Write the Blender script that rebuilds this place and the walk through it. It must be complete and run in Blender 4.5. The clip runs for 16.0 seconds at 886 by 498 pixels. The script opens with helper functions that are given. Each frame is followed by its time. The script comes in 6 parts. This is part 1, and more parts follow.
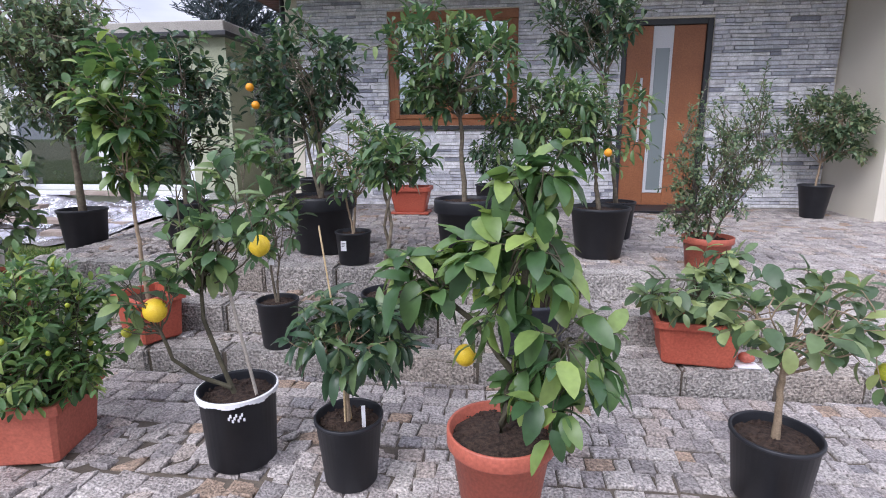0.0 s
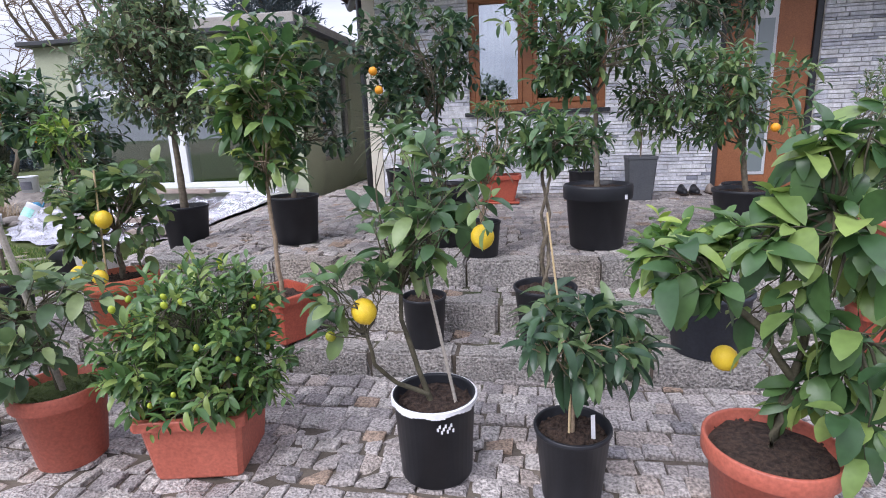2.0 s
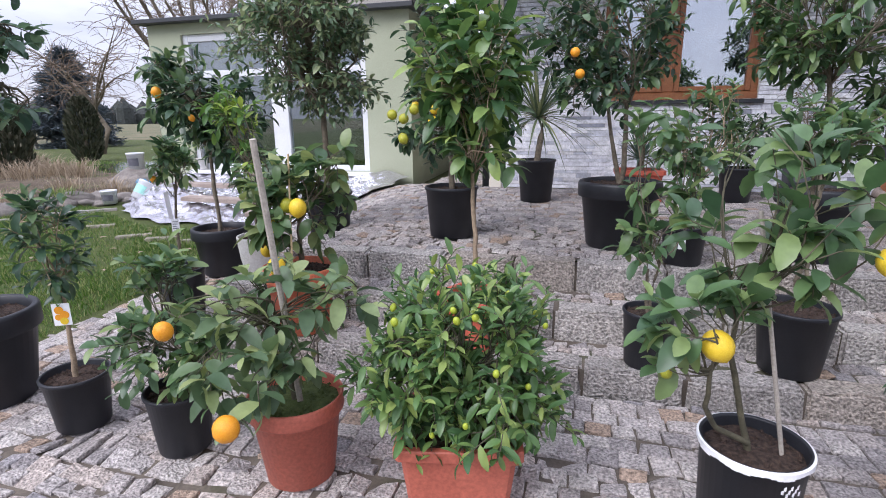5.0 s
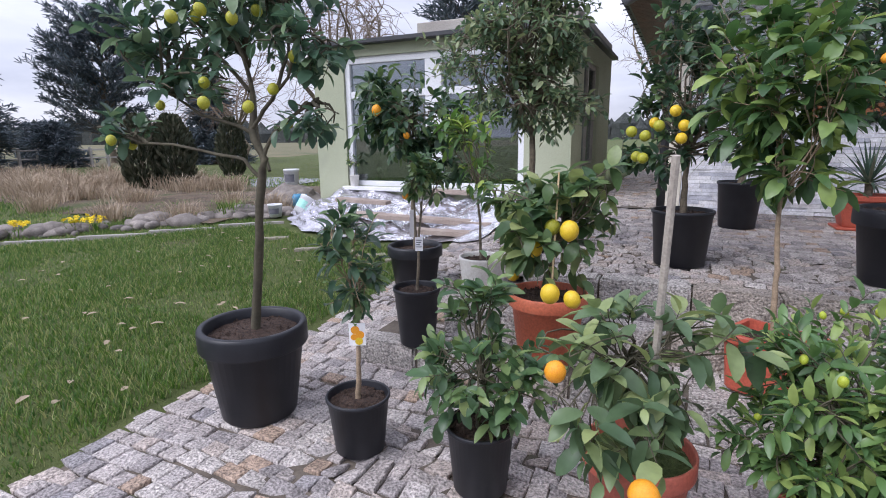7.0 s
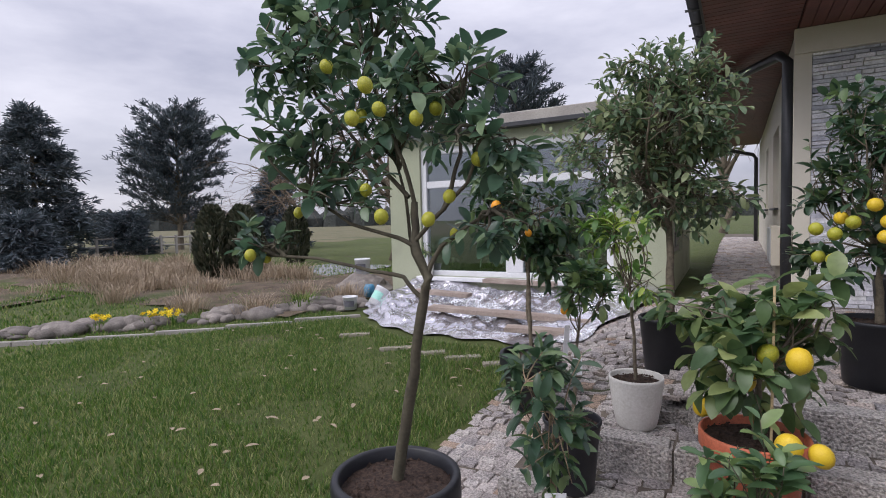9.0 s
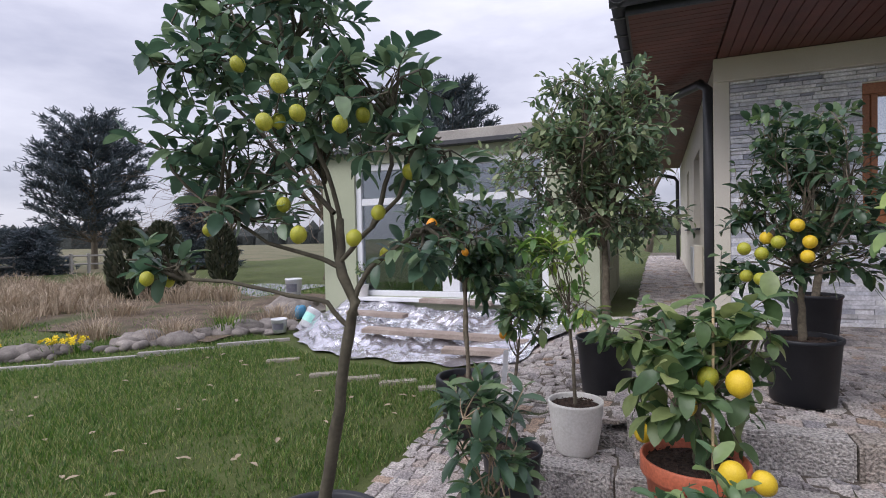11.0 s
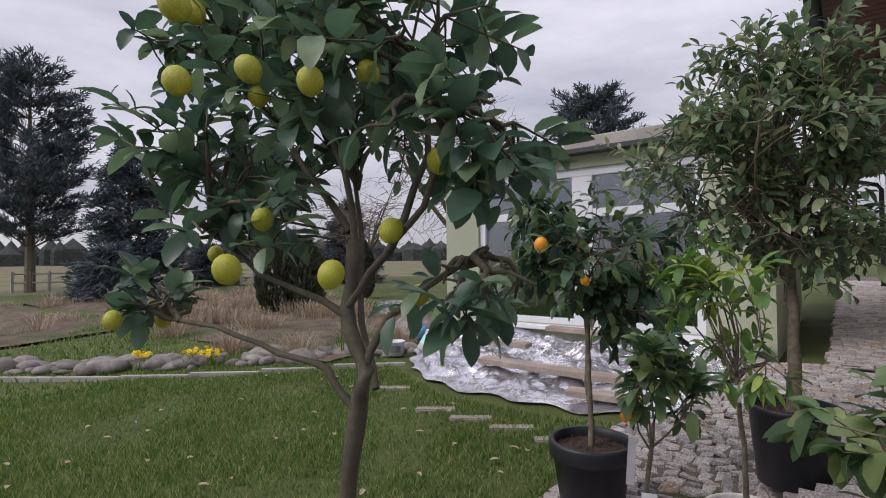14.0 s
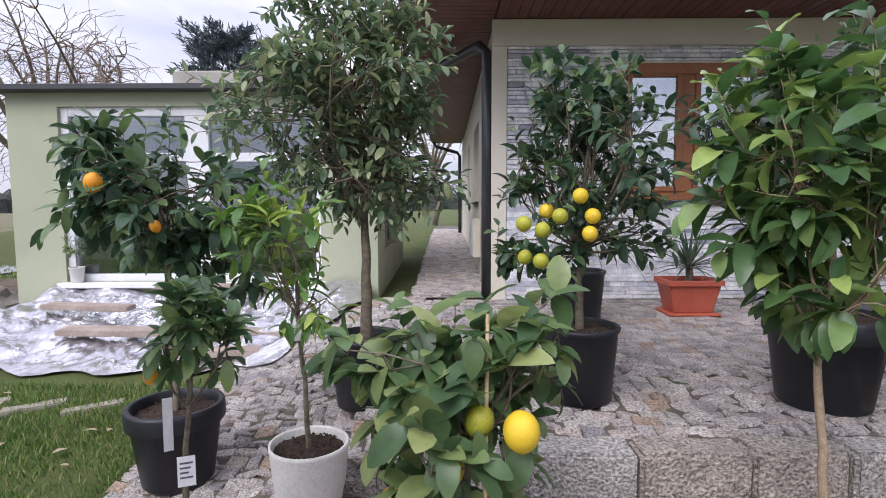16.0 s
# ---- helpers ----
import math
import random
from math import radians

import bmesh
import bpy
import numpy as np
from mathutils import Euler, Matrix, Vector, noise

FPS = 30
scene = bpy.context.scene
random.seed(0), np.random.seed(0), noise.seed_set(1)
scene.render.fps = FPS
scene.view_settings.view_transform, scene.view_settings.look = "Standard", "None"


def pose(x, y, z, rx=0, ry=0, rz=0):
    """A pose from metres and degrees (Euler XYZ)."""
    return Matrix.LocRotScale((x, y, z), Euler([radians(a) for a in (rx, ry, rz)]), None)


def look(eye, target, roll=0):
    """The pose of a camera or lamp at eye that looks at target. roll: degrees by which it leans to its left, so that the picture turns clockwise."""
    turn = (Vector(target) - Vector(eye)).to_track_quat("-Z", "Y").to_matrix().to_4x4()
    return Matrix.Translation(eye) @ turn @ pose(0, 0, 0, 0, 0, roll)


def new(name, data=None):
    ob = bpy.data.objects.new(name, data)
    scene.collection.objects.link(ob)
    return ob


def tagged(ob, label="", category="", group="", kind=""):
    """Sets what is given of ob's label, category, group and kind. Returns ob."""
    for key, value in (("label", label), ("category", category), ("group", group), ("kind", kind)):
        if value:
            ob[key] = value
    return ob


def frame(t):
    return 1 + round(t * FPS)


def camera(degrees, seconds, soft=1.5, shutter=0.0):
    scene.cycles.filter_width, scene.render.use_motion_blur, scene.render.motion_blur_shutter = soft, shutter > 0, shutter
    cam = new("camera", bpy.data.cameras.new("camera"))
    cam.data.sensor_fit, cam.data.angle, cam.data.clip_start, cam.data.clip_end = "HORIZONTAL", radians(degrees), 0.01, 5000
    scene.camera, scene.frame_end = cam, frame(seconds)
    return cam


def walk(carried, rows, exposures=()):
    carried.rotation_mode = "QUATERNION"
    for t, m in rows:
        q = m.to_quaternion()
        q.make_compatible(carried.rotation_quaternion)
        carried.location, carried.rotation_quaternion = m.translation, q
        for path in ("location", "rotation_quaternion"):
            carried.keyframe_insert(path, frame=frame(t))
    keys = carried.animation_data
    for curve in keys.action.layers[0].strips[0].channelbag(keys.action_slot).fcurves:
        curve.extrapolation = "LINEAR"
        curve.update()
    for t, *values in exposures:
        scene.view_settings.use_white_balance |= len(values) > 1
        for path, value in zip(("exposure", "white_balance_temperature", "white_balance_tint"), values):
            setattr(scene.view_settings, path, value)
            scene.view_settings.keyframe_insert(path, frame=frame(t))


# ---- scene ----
cam = camera(80.9, 16.0, soft=1.0)
PATH = [
    (0, (3.788, 3.098, 1.245), (3.567, 5.041, 0.824), -0.3),
    (0.5, (3.624, 3.182, 1.211), (3.319, 5.111, 0.777), -0.7),
    (1, (3.46, 3.279, 1.221), (3.12, 5.195, 0.76), -1.3),
    (1.5, (3.28, 3.252, 1.207), (2.945, 5.169, 0.746), -1.8),
    (2, (3.113, 3.217, 1.207), (2.784, 5.138, 0.758), -2.2),
    (2.5, (3.002, 3.208, 1.215), (2.658, 5.125, 0.763), -2.0),
    (3, (2.899, 3.277, 1.203), (2.518, 5.185, 0.74), -2.0),
    (3.2, (2.832, 3.328, 1.185), (2.448, 5.237, 0.728), -1.7),
    (5.3, (2.142, 3.345, 1.236), (1.61, 5.208, 0.74), -0.8),
    (5.5, (2.069, 3.361, 1.224), (1.503, 5.215, 0.731), -1.0),
    (5.9, (1.893, 3.383, 1.235), (1.274, 5.222, 0.749), -0.5),
    (6, (1.841, 3.403, 1.233), (1.197, 5.235, 0.752), -0.8),
    (6.5, (1.635, 3.354, 1.225), (0.913, 5.162, 0.77), -0.6),
    (6.8, (1.483, 3.284, 1.205), (0.706, 5.076, 0.776), -0.3),
    (7, (1.391, 3.258, 1.226), (0.57, 5.032, 0.808), -0.6),
    (7.5, (1.194, 3.265, 1.231), (0.282, 5.007, 0.861), -0.8),
    (8, (1.017, 3.35, 1.259), (0.052, 5.075, 0.95), -1.1),
    (8.5, (0.887, 3.384, 1.295), (-0.09, 5.114, 1.068), -1.5),
    (9, (0.759, 3.396, 1.335), (-0.225, 5.134, 1.226), -1.4),
    (9.5, (0.69, 3.4, 1.367), (-0.278, 5.149, 1.362), -1.4),
    (10, (0.673, 3.398, 1.381), (-0.205, 5.194, 1.418), -1.9),
    (10.2, (0.67, 3.406, 1.378), (-0.149, 5.23, 1.411), -2.3),
    (12.3, (0.776, 4.08, 1.273), (0.021, 5.928, 1.155), -1.1),
    (12.5, (0.712, 4.155, 1.307), (-0.14, 5.961, 1.211), -1.3),
    (13, (0.62, 4.151, 1.358), (-0.581, 5.75, 1.348), -0.8),
    (13.5, (0.603, 4.143, 1.395), (-0.723, 5.639, 1.453), -1.0),
    (14, (0.59, 4.18, 1.364), (-0.639, 5.757, 1.395), -0.7),
    (14.5, (0.588, 4.31, 1.332), (-0.429, 6.032, 1.302), 0.3),
    (15, (0.59, 4.324, 1.344), (-0.13, 6.188, 1.275), -0.1),
    (15.5, (0.652, 4.347, 1.327), (0.283, 6.309, 1.215), -0.3),
    (16, (0.783, 4.423, 1.316), (0.773, 6.417, 1.157), -0.2),
]
EXPOSURES = [(0.0, 0.91, 5950, 15), (3.2, 0.99, 5950, 15), (5.5, 0.94, 5950, 15), (7.0, 0.78, 5950, 15), (8.0, 0.62, 6100, 15), (9.0, 0.4, 6270, 15), (10.2, 0.25, 6270, 15), (12.3, 1.05, 6000, 15), (13.0, 0.61, 6350, 15), (13.5, 0.27, 6450, 15), (14.0, 0.23, 6450, 15), (14.5, 0.69, 6150, 15), (15.0, 0.79, 6150, 15), (15.5, 0.85, 6150, 15), (16.0, 0.89, 6150, 15)]
walk(cam, [(t, look(eye, target, roll)) for t, eye, target, roll in PATH], EXPOSURES)

# ---- world, sun, exposure ----
world = bpy.data.worlds.new("overcast_sky")
scene.world = world
world.use_nodes = True
wt = world.node_tree
wt.nodes.clear()
w_out = wt.nodes.new("ShaderNodeOutputWorld")
w_sky = wt.nodes.new("ShaderNodeTexSky")
w_sky.sky_type = 'NISHITA'
w_sky.sun_disc = False
w_sky.sun_elevation = radians(32)
w_sky.sun_rotation = radians(60)
w_bg = wt.nodes.new("ShaderNodeBackground")
w_bg.inputs["Strength"].default_value = 0.10
w_cl = wt.nodes.new("ShaderNodeBackground")
w_cl.inputs["Strength"].default_value = 1.0
w_tc = wt.nodes.new("ShaderNodeTexCoord")
w_map = wt.nodes.new("ShaderNodeMapping")
w_map.inputs["Scale"].default_value = (1.0, 1.0, 3.2)
w_n = wt.nodes.new("ShaderNodeTexNoise")
w_n.inputs["Scale"].default_value = 2.1
w_n.inputs["Detail"].default_value = 7
w_n.inputs["Roughness"].default_value = 0.55
w_r = wt.nodes.new("ShaderNodeValToRGB")
w_r.color_ramp.elements[0].position, w_r.color_ramp.elements[0].color = 0.32, (0.50, 0.51, 0.61, 1)
w_r.color_ramp.elements[1].position, w_r.color_ramp.elements[1].color = 0.68, (0.95, 0.94, 1.0, 1)
w_mix = wt.nodes.new("ShaderNodeMixShader")
w_mix.inputs[0].default_value = 0.9
wt.links.new(w_tc.outputs["Generated"], w_map.inputs["Vector"])
wt.links.new(w_map.outputs["Vector"], w_n.inputs["Vector"])
wt.links.new(w_n.outputs["Fac"], w_r.inputs["Fac"])
w_sep = wt.nodes.new("ShaderNodeSeparateXYZ")
wt.links.new(w_tc.outputs["Generated"], w_sep.inputs["Vector"])
w_el = wt.nodes.new("ShaderNodeMapRange")
w_el.inputs["From Min"].default_value, w_el.inputs["From Max"].default_value = 0.0, 1.0
w_el.inputs["To Min"].default_value, w_el.inputs["To Max"].default_value = 0.60, 1.30
wt.links.new(w_sep.outputs["Z"], w_el.inputs["Value"])
wt.links.new(w_el.outputs["Result"], w_cl.inputs["Strength"])
wt.links.new(w_r.outputs["Color"], w_cl.inputs["Color"])
wt.links.new(w_sky.outputs["Color"], w_bg.inputs["Color"])
wt.links.new(w_bg.outputs[0], w_mix.inputs[1])
wt.links.new(w_cl.outputs[0], w_mix.inputs[2])
wt.links.new(w_mix.outputs[0], w_out.inputs["Surface"])

sun = new("sun", bpy.data.lights.new("sun", 'SUN'))
sun.data.energy = 1.8
sun.data.angle = radians(40)
sun.data.color = (1.0, 0.96, 0.92)
sun.matrix_world = look((0, 0, 0), (0.45, 0.7, -0.85))
tagged(sun, "pale sun behind thin cloud", "sun", kind="structure")


# ---- materials ----
def srgb(*c):
    return tuple((v / 12.92 if v <= 0.04045 else ((v + 0.055) / 1.055) ** 2.4) for v in c)


def nodes_of(name):
    m = bpy.data.materials.new(name)
    m.use_nodes = True
    return m, m.node_tree, m.node_tree.nodes["Principled BSDF"]


def surface(name, a, b, scale=8.0, rough=0.7, metal=0.0, bump=0.15, fine=90.0, island=0.0, spec=0.4, stain=None, dist=0.004, detail=6):
    """Two colours mixed by coarse noise, a finer grain over them, and fine relief; island: how much each piece differs in tone."""
    m, t, p = nodes_of(name)
    N, L = t.nodes.new, t.links.new
    co = N("ShaderNodeTexCoord")
    n1 = N("ShaderNodeTexNoise")
    n1.inputs["Scale"].default_value, n1.inputs["Detail"].default_value = scale, detail
    n2 = N("ShaderNodeTexNoise")
    n2.inputs["Scale"].default_value, n2.inputs["Detail"].default_value = fine, 4
    L(co.outputs["Object"], n1.inputs["Vector"])
    L(co.outputs["Object"], n2.inputs["Vector"])
    mix = N("ShaderNodeMix")
    mix.data_type = 'RGBA'
    mix.inputs["A"].default_value, mix.inputs["B"].default_value = (*a, 1), (*b, 1)
    ramp = N("ShaderNodeValToRGB")
    ramp.color_ramp.elements[0].position, ramp.color_ramp.elements[1].position = 0.33, 0.67
    L(n1.outputs["Fac"], ramp.inputs["Fac"])
    L(ramp.outputs["Color"], mix.inputs["Factor"])
    grain = N("ShaderNodeMix")
    grain.data_type, grain.blend_type = 'RGBA', 'OVERLAY'
    grain.inputs["Factor"].default_value = 0.45
    L(mix.outputs["Result"], grain.inputs["A"])
    L(n2.outputs["Fac"], grain.inputs["B"])
    col = grain.outputs["Result"]
    if stain:
        n3 = N("ShaderNodeTexNoise")
        n3.inputs["Scale"].default_value, n3.inputs["Detail"].default_value = stain[1], 8
        L(co.outputs["Object"], n3.inputs["Vector"])
        r3 = N("ShaderNodeValToRGB")
        r3.color_ramp.elements[0].position, r3.color_ramp.elements[1].position = stain[2], stain[2] + 0.12
        L(n3.outputs["Fac"], r3.inputs["Fac"])
        st = N("ShaderNodeMix")
        st.data_type = 'RGBA'
        L(r3.outputs["Color"], st.inputs["Factor"])
        L(col, st.inputs["A"])
        st.inputs["B"].default_value = (*stain[0], 1)
        col = st.outputs["Result"]
    if island:
        g = N("ShaderNodeNewGeometry")
        oi = N("ShaderNodeObjectInfo")
        add = N("ShaderNodeMath")
        add.operation = 'ADD'
        L(g.outputs["Random Per Island"], add.inputs[0])
        L(oi.outputs["Random"], add.inputs[1])
        fr = N("ShaderNodeMath")
        fr.operation = 'FRACT'
        L(add.outputs[0], fr.inputs[0])
        mr = N("ShaderNodeMapRange")
        mr.inputs["To Min"].default_value, mr.inputs["To Max"].default_value = 1 - island, 1 + island
        L(fr.outputs[0], mr.inputs["Value"])
        hsv = N("ShaderNodeHueSaturation")
        L(col, hsv.inputs["Color"])
        L(mr.outputs["Result"], hsv.inputs["Value"])
        col = hsv.outputs["Color"]
    L(col, p.inputs["Base Color"])
    p.inputs["Roughness"].default_value, p.inputs["Metallic"].default_value = rough, metal
    p.inputs["Specular IOR Level"].default_value = spec
    b_ = N("ShaderNodeBump")
    b_.inputs["Strength"].default_value, b_.inputs["Distance"].default_value = bump, dist
    L(n2.outputs["Fac"], b_.inputs["Height"])
    L(b_.outputs["Normal"], p.inputs["Normal"])
    return m


def pieces(name, ramp_cols, rough=0.75, grain_scale=160.0, grain=0.35, bump=0.35, coarse=9.0, dist=0.003, moss=0.0):
    """Stone pieces: each piece takes its own colour out of a ramp; speckle and relief over it."""
    m, t, p = nodes_of(name)
    N, L = t.nodes.new, t.links.new
    g, oi = N("ShaderNodeNewGeometry"), N("ShaderNodeObjectInfo")
    add, fr = N("ShaderNodeMath"), N("ShaderNodeMath")
    add.operation, fr.operation = 'ADD', 'FRACT'
    L(g.outputs["Random Per Island"], add.inputs[0])
    L(oi.outputs["Random"], add.inputs[1])
    L(add.outputs[0], fr.inputs[0])
    ramp = N("ShaderNodeValToRGB")
    ramp.color_ramp.interpolation = 'CONSTANT'
    els = ramp.color_ramp.elements
    while len(els) < len(ramp_cols):
        els.new(0.5)
    for e, (pos, c) in zip(els, ramp_cols):
        e.position, e.color = pos, (*c, 1)
    L(fr.outputs[0], ramp.inputs["Fac"])
    n1 = N("ShaderNodeTexNoise")
    n1.inputs["Scale"].default_value, n1.inputs["Detail"].default_value = grain_scale, 3
    n2 = N("ShaderNodeTexNoise")
    n2.inputs["Scale"].default_value, n2.inputs["Detail"].default_value = coarse, 7
    L(g.outputs["Position"], n1.inputs["Vector"])
    L(g.outputs["Position"], n2.inputs["Vector"])
    spk = N("ShaderNodeMapRange")
    spk.inputs["From Min"].default_value, spk.inputs["From Max"].default_value = 0.3, 0.7
    spk.inputs["To Min"].default_value, spk.inputs["To Max"].default_value = 1 - grain, 1 + grain
    L(n1.outputs["Fac"], spk.inputs["Value"])
    big = N("ShaderNodeMapRange")
    big.inputs["From Min"].default_value, big.inputs["From Max"].default_value = 0.3, 0.7
    big.inputs["To Min"].default_value, big.inputs["To Max"].default_value = 0.78, 1.2
    L(n2.outputs["Fac"], big.inputs["Value"])
    mul = N("ShaderNodeMath")
    mul.operation = 'MULTIPLY'
    L(spk.outputs["Result"], mul.inputs[0])
    L(big.outputs["Result"], mul.inputs[1])
    hsv = N("ShaderNodeHueSaturation")
    L(ramp.outputs["Color"], hsv.inputs["Color"])
    L(mul.outputs[0], hsv.inputs["Value"])
    L(hsv.outputs["Color"], p.inputs["Base Color"])
    p.inputs["Roughness"].default_value = rough
    b_ = N("ShaderNodeBump")
    b_.inputs["Strength"].default_value, b_.inputs["Distance"].default_value = bump, dist
    L(mul.outputs[0], b_.inputs["Height"])
    L(b_.outputs["Normal"], p.inputs["Normal"])
    return m


GREEN = 1.6  # strength of all leaf colours


def leaf_material(name, dark, mid, light, share=0.25, rough=0.38, tint=(1.04, 0.93, 1.45)):
    m, t, p = nodes_of(name)
    N, L = t.nodes.new, t.links.new
    g = N("ShaderNodeNewGeometry")
    ramp = N("ShaderNodeValToRGB")
    els = ramp.color_ramp.elements
    els.new(0.5)
    for e, (pos, c) in zip(els, ((0.0, dark), (0.62, mid), (1.0, light))):
        e.position, e.color = pos, (*[c[i] * GREEN * tint[i] for i in range(3)], 1)
    L(g.outputs["Random Per Island"], ramp.inputs["Fac"])
    co = N("ShaderNodeTexCoord")
    n = N("ShaderNodeTexNoise")
    n.inputs["Scale"].default_value = 35
    L(co.outputs["Object"], n.inputs["Vector"])
    mr = N("ShaderNodeMapRange")
    mr.inputs["To Min"].default_value, mr.inputs["To Max"].default_value = 0.7, 1.3
    L(n.outputs["Fac"], mr.inputs["Value"])
    hsv = N("ShaderNodeHueSaturation")
    L(ramp.outputs["Color"], hsv.inputs["Color"])
    L(mr.outputs["Result"], hsv.inputs["Value"])
    L(hsv.outputs["Color"], p.inputs["Base Color"])
    p.inputs["Roughness"].default_value = rough
    p.inputs["Specular IOR Level"].default_value = 0.45
    tr = N("ShaderNodeBsdfTranslucent")
    br = N("ShaderNodeHueSaturation")
    br.inputs["Value"].default_value, br.inputs["Saturation"].default_value = 1.5, 1.1
    L(hsv.outputs["Color"], br.inputs["Color"])
    L(br.outputs["Color"], tr.inputs["Color"])
    mix = N("ShaderNodeMixShader")
    mix.inputs[0].default_value = share
    L(p.outputs[0], mix.inputs[1])
    L(tr.outputs[0], mix.inputs[2])
    L(mix.outputs[0], t.nodes["Material Output"].inputs["Surface"])
    return m


M = {}
M["sett"] = pieces("granite_setts", [(0, (0.335, 0.30, 0.285)), (0.2, (0.40, 0.365, 0.35)), (0.40, (0.275, 0.25, 0.245)), (0.56, (0.43, 0.395, 0.37)), (0.72, (0.39, 0.335, 0.30)), (0.84, (0.33, 0.245, 0.185)), (0.89, (0.41, 0.37, 0.35)), (0.97, (0.25, 0.235, 0.24))], rough=0.72, grain_scale=95, grain=0.6, bump=0.9, dist=0.005)
M["kerb"] = pieces("granite_kerbs", [(0, (0.40, 0.37, 0.345)), (0.3, (0.34, 0.315, 0.295)), (0.6, (0.44, 0.41, 0.385)), (0.85, (0.36, 0.315, 0.275))], rough=0.78, grain_scale=80, grain=0.6, bump=1.0, coarse=10, dist=0.008)
M["joint"] = surface("sandy_joints", (0.075, 0.062, 0.050), (0.15, 0.125, 0.10), 6, 0.95, stain=((0.05, 0.065, 0.025), 2.2, 0.58))
M["ledger"] = pieces("split_stone", [(0, (0.70, 0.70, 0.74)), (0.28, (0.60, 0.61, 0.66)), (0.5, (0.78, 0.78, 0.80)), (0.74, (0.47, 0.48, 0.54)), (0.88, (0.64, 0.63, 0.64)), (0.95, (0.28, 0.29, 0.34))], rough=0.8, grain_scale=60, grain=0.16, bump=0.4, coarse=14)
M["render_cream"] = surface("cream_render", (0.62, 0.58, 0.49), (0.68, 0.64, 0.55), 1.5, 0.92, fine=260, bump=0.25)
M["render_green"] = surface("pale_green_render", (0.33, 0.355, 0.255), (0.375, 0.395, 0.29), 1.2, 0.92, fine=240, bump=0.25, stain=((0.28, 0.30, 0.225), 0.9, 0.62))
M["wood_frame"] = surface("brown_window_wood", (0.27, 0.105, 0.045), (0.34, 0.14, 0.06), 7, 0.42, fine=60, bump=0.08)
M["door_wood"] = surface("orange_brown_door", (0.30, 0.115, 0.05), (0.36, 0.14, 0.06), 3, 0.42, fine=70, bump=0.08)
M["soffit"] = surface("brown_soffit_boards", (0.10, 0.037, 0.03), (0.14, 0.05, 0.04), 5, 0.5, fine=80, island=0.12)
M["dark_metal"] = surface("anthracite_gutter", (0.025, 0.027, 0.032), (0.035, 0.037, 0.042), 8, 0.42, spec=0.5)
M["roof"] = surface("dark_roof_tiles", (0.03, 0.03, 0.034), (0.05, 0.05, 0.055), 6, 0.6, island=0.2)
M["pvc"] = surface("white_plastic_frame", (0.62, 0.63, 0.66), (0.68, 0.69, 0.71), 3, 0.35, bump=0.03)
M["concrete"] = surface("grey_concrete", (0.30, 0.28, 0.26), (0.38, 0.36, 0.33), 3, 0.9, bump=0.4)
M["black_pot"] = surface("black_plastic", (0.012, 0.013, 0.017), (0.02, 0.021, 0.026), 9, 0.45, bump=0.05, fine=200, stain=((0.05, 0.048, 0.045), 5, 0.66))
M["grey_pot"] = surface("faded_black_plastic", (0.028, 0.032, 0.045), (0.045, 0.05, 0.064), 6, 0.55, bump=0.05, stain=((0.09, 0.085, 0.08), 7, 0.64))
M["anthracite_pot"] = surface("anthracite_planter", (0.07, 0.075, 0.085), (0.09, 0.095, 0.105), 4, 0.6, bump=0.06)
M["terracotta"] = surface("terracotta_plastic", (0.38, 0.100, 0.065), (0.44, 0.125, 0.082), 5, 0.5, bump=0.05, stain=((0.45, 0.20, 0.14), 6, 0.66))
M["terracotta_red"] = surface("red_brown_plastic", (0.36, 0.075, 0.045), (0.42, 0.10, 0.06), 5, 0.5, bump=0.05, stain=((0.42, 0.18, 0.13), 7, 0.68))
M["orange_pot"] = surface("orange_terracotta", (0.46, 0.120, 0.062), (0.53, 0.15, 0.078), 5, 0.5, bump=0.06, stain=((0.42, 0.19, 0.12), 7, 0.66))
M["white_pot"] = surface("white_glazed_pot", (0.62, 0.60, 0.56), (0.70, 0.68, 0.65), 5, 0.4, bump=0.04, stain=((0.48, 0.46, 0.40), 6, 0.68))
M["white_paint"] = surface("white_paint_smear", (0.70, 0.70, 0.72), (0.80, 0.80, 0.82), 30, 0.6, bump=0.3)
M["soil"] = surface("potting_soil", (0.022, 0.014, 0.011), (0.085, 0.054, 0.040), 75, 0.95, fine=260, bump=0.9, dist=0.012)
M["moss"] = surface("moss", (0.05, 0.075, 0.02), (0.09, 0.12, 0.035), 50, 0.95, fine=300, bump=0.9, dist=0.01)
M["bark"] = surface("grey_brown_bark", (0.10, 0.082, 0.06), (0.19, 0.16, 0.115), 40, 0.85, fine=180, bump=0.5)
M["bark_green"] = surface("green_bark", (0.060, 0.055, 0.036), (0.105, 0.095, 0.060), 30, 0.8, fine=160, bump=0.4)
M["bark_big"] = surface("grey_olive_bark", (0.062, 0.055, 0.038), (0.105, 0.094, 0.064), 9, 0.85, fine=70, bump=0.5, stain=((0.065, 0.055, 0.040), 14, 0.55))
M["bark_pale"] = surface("pale_bark", (0.22, 0.165, 0.11), (0.33, 0.25, 0.17), 40, 0.85, fine=180, bump=0.4)
M["stake"] = surface("weathered_stake", (0.30, 0.27, 0.235), (0.40, 0.36, 0.31), 20, 0.8, fine=120, bump=0.3)
M["bamboo"] = surface("split_cane", (0.48, 0.36, 0.20), (0.58, 0.45, 0.27), 20, 0.7, fine=120, bump=0.2)
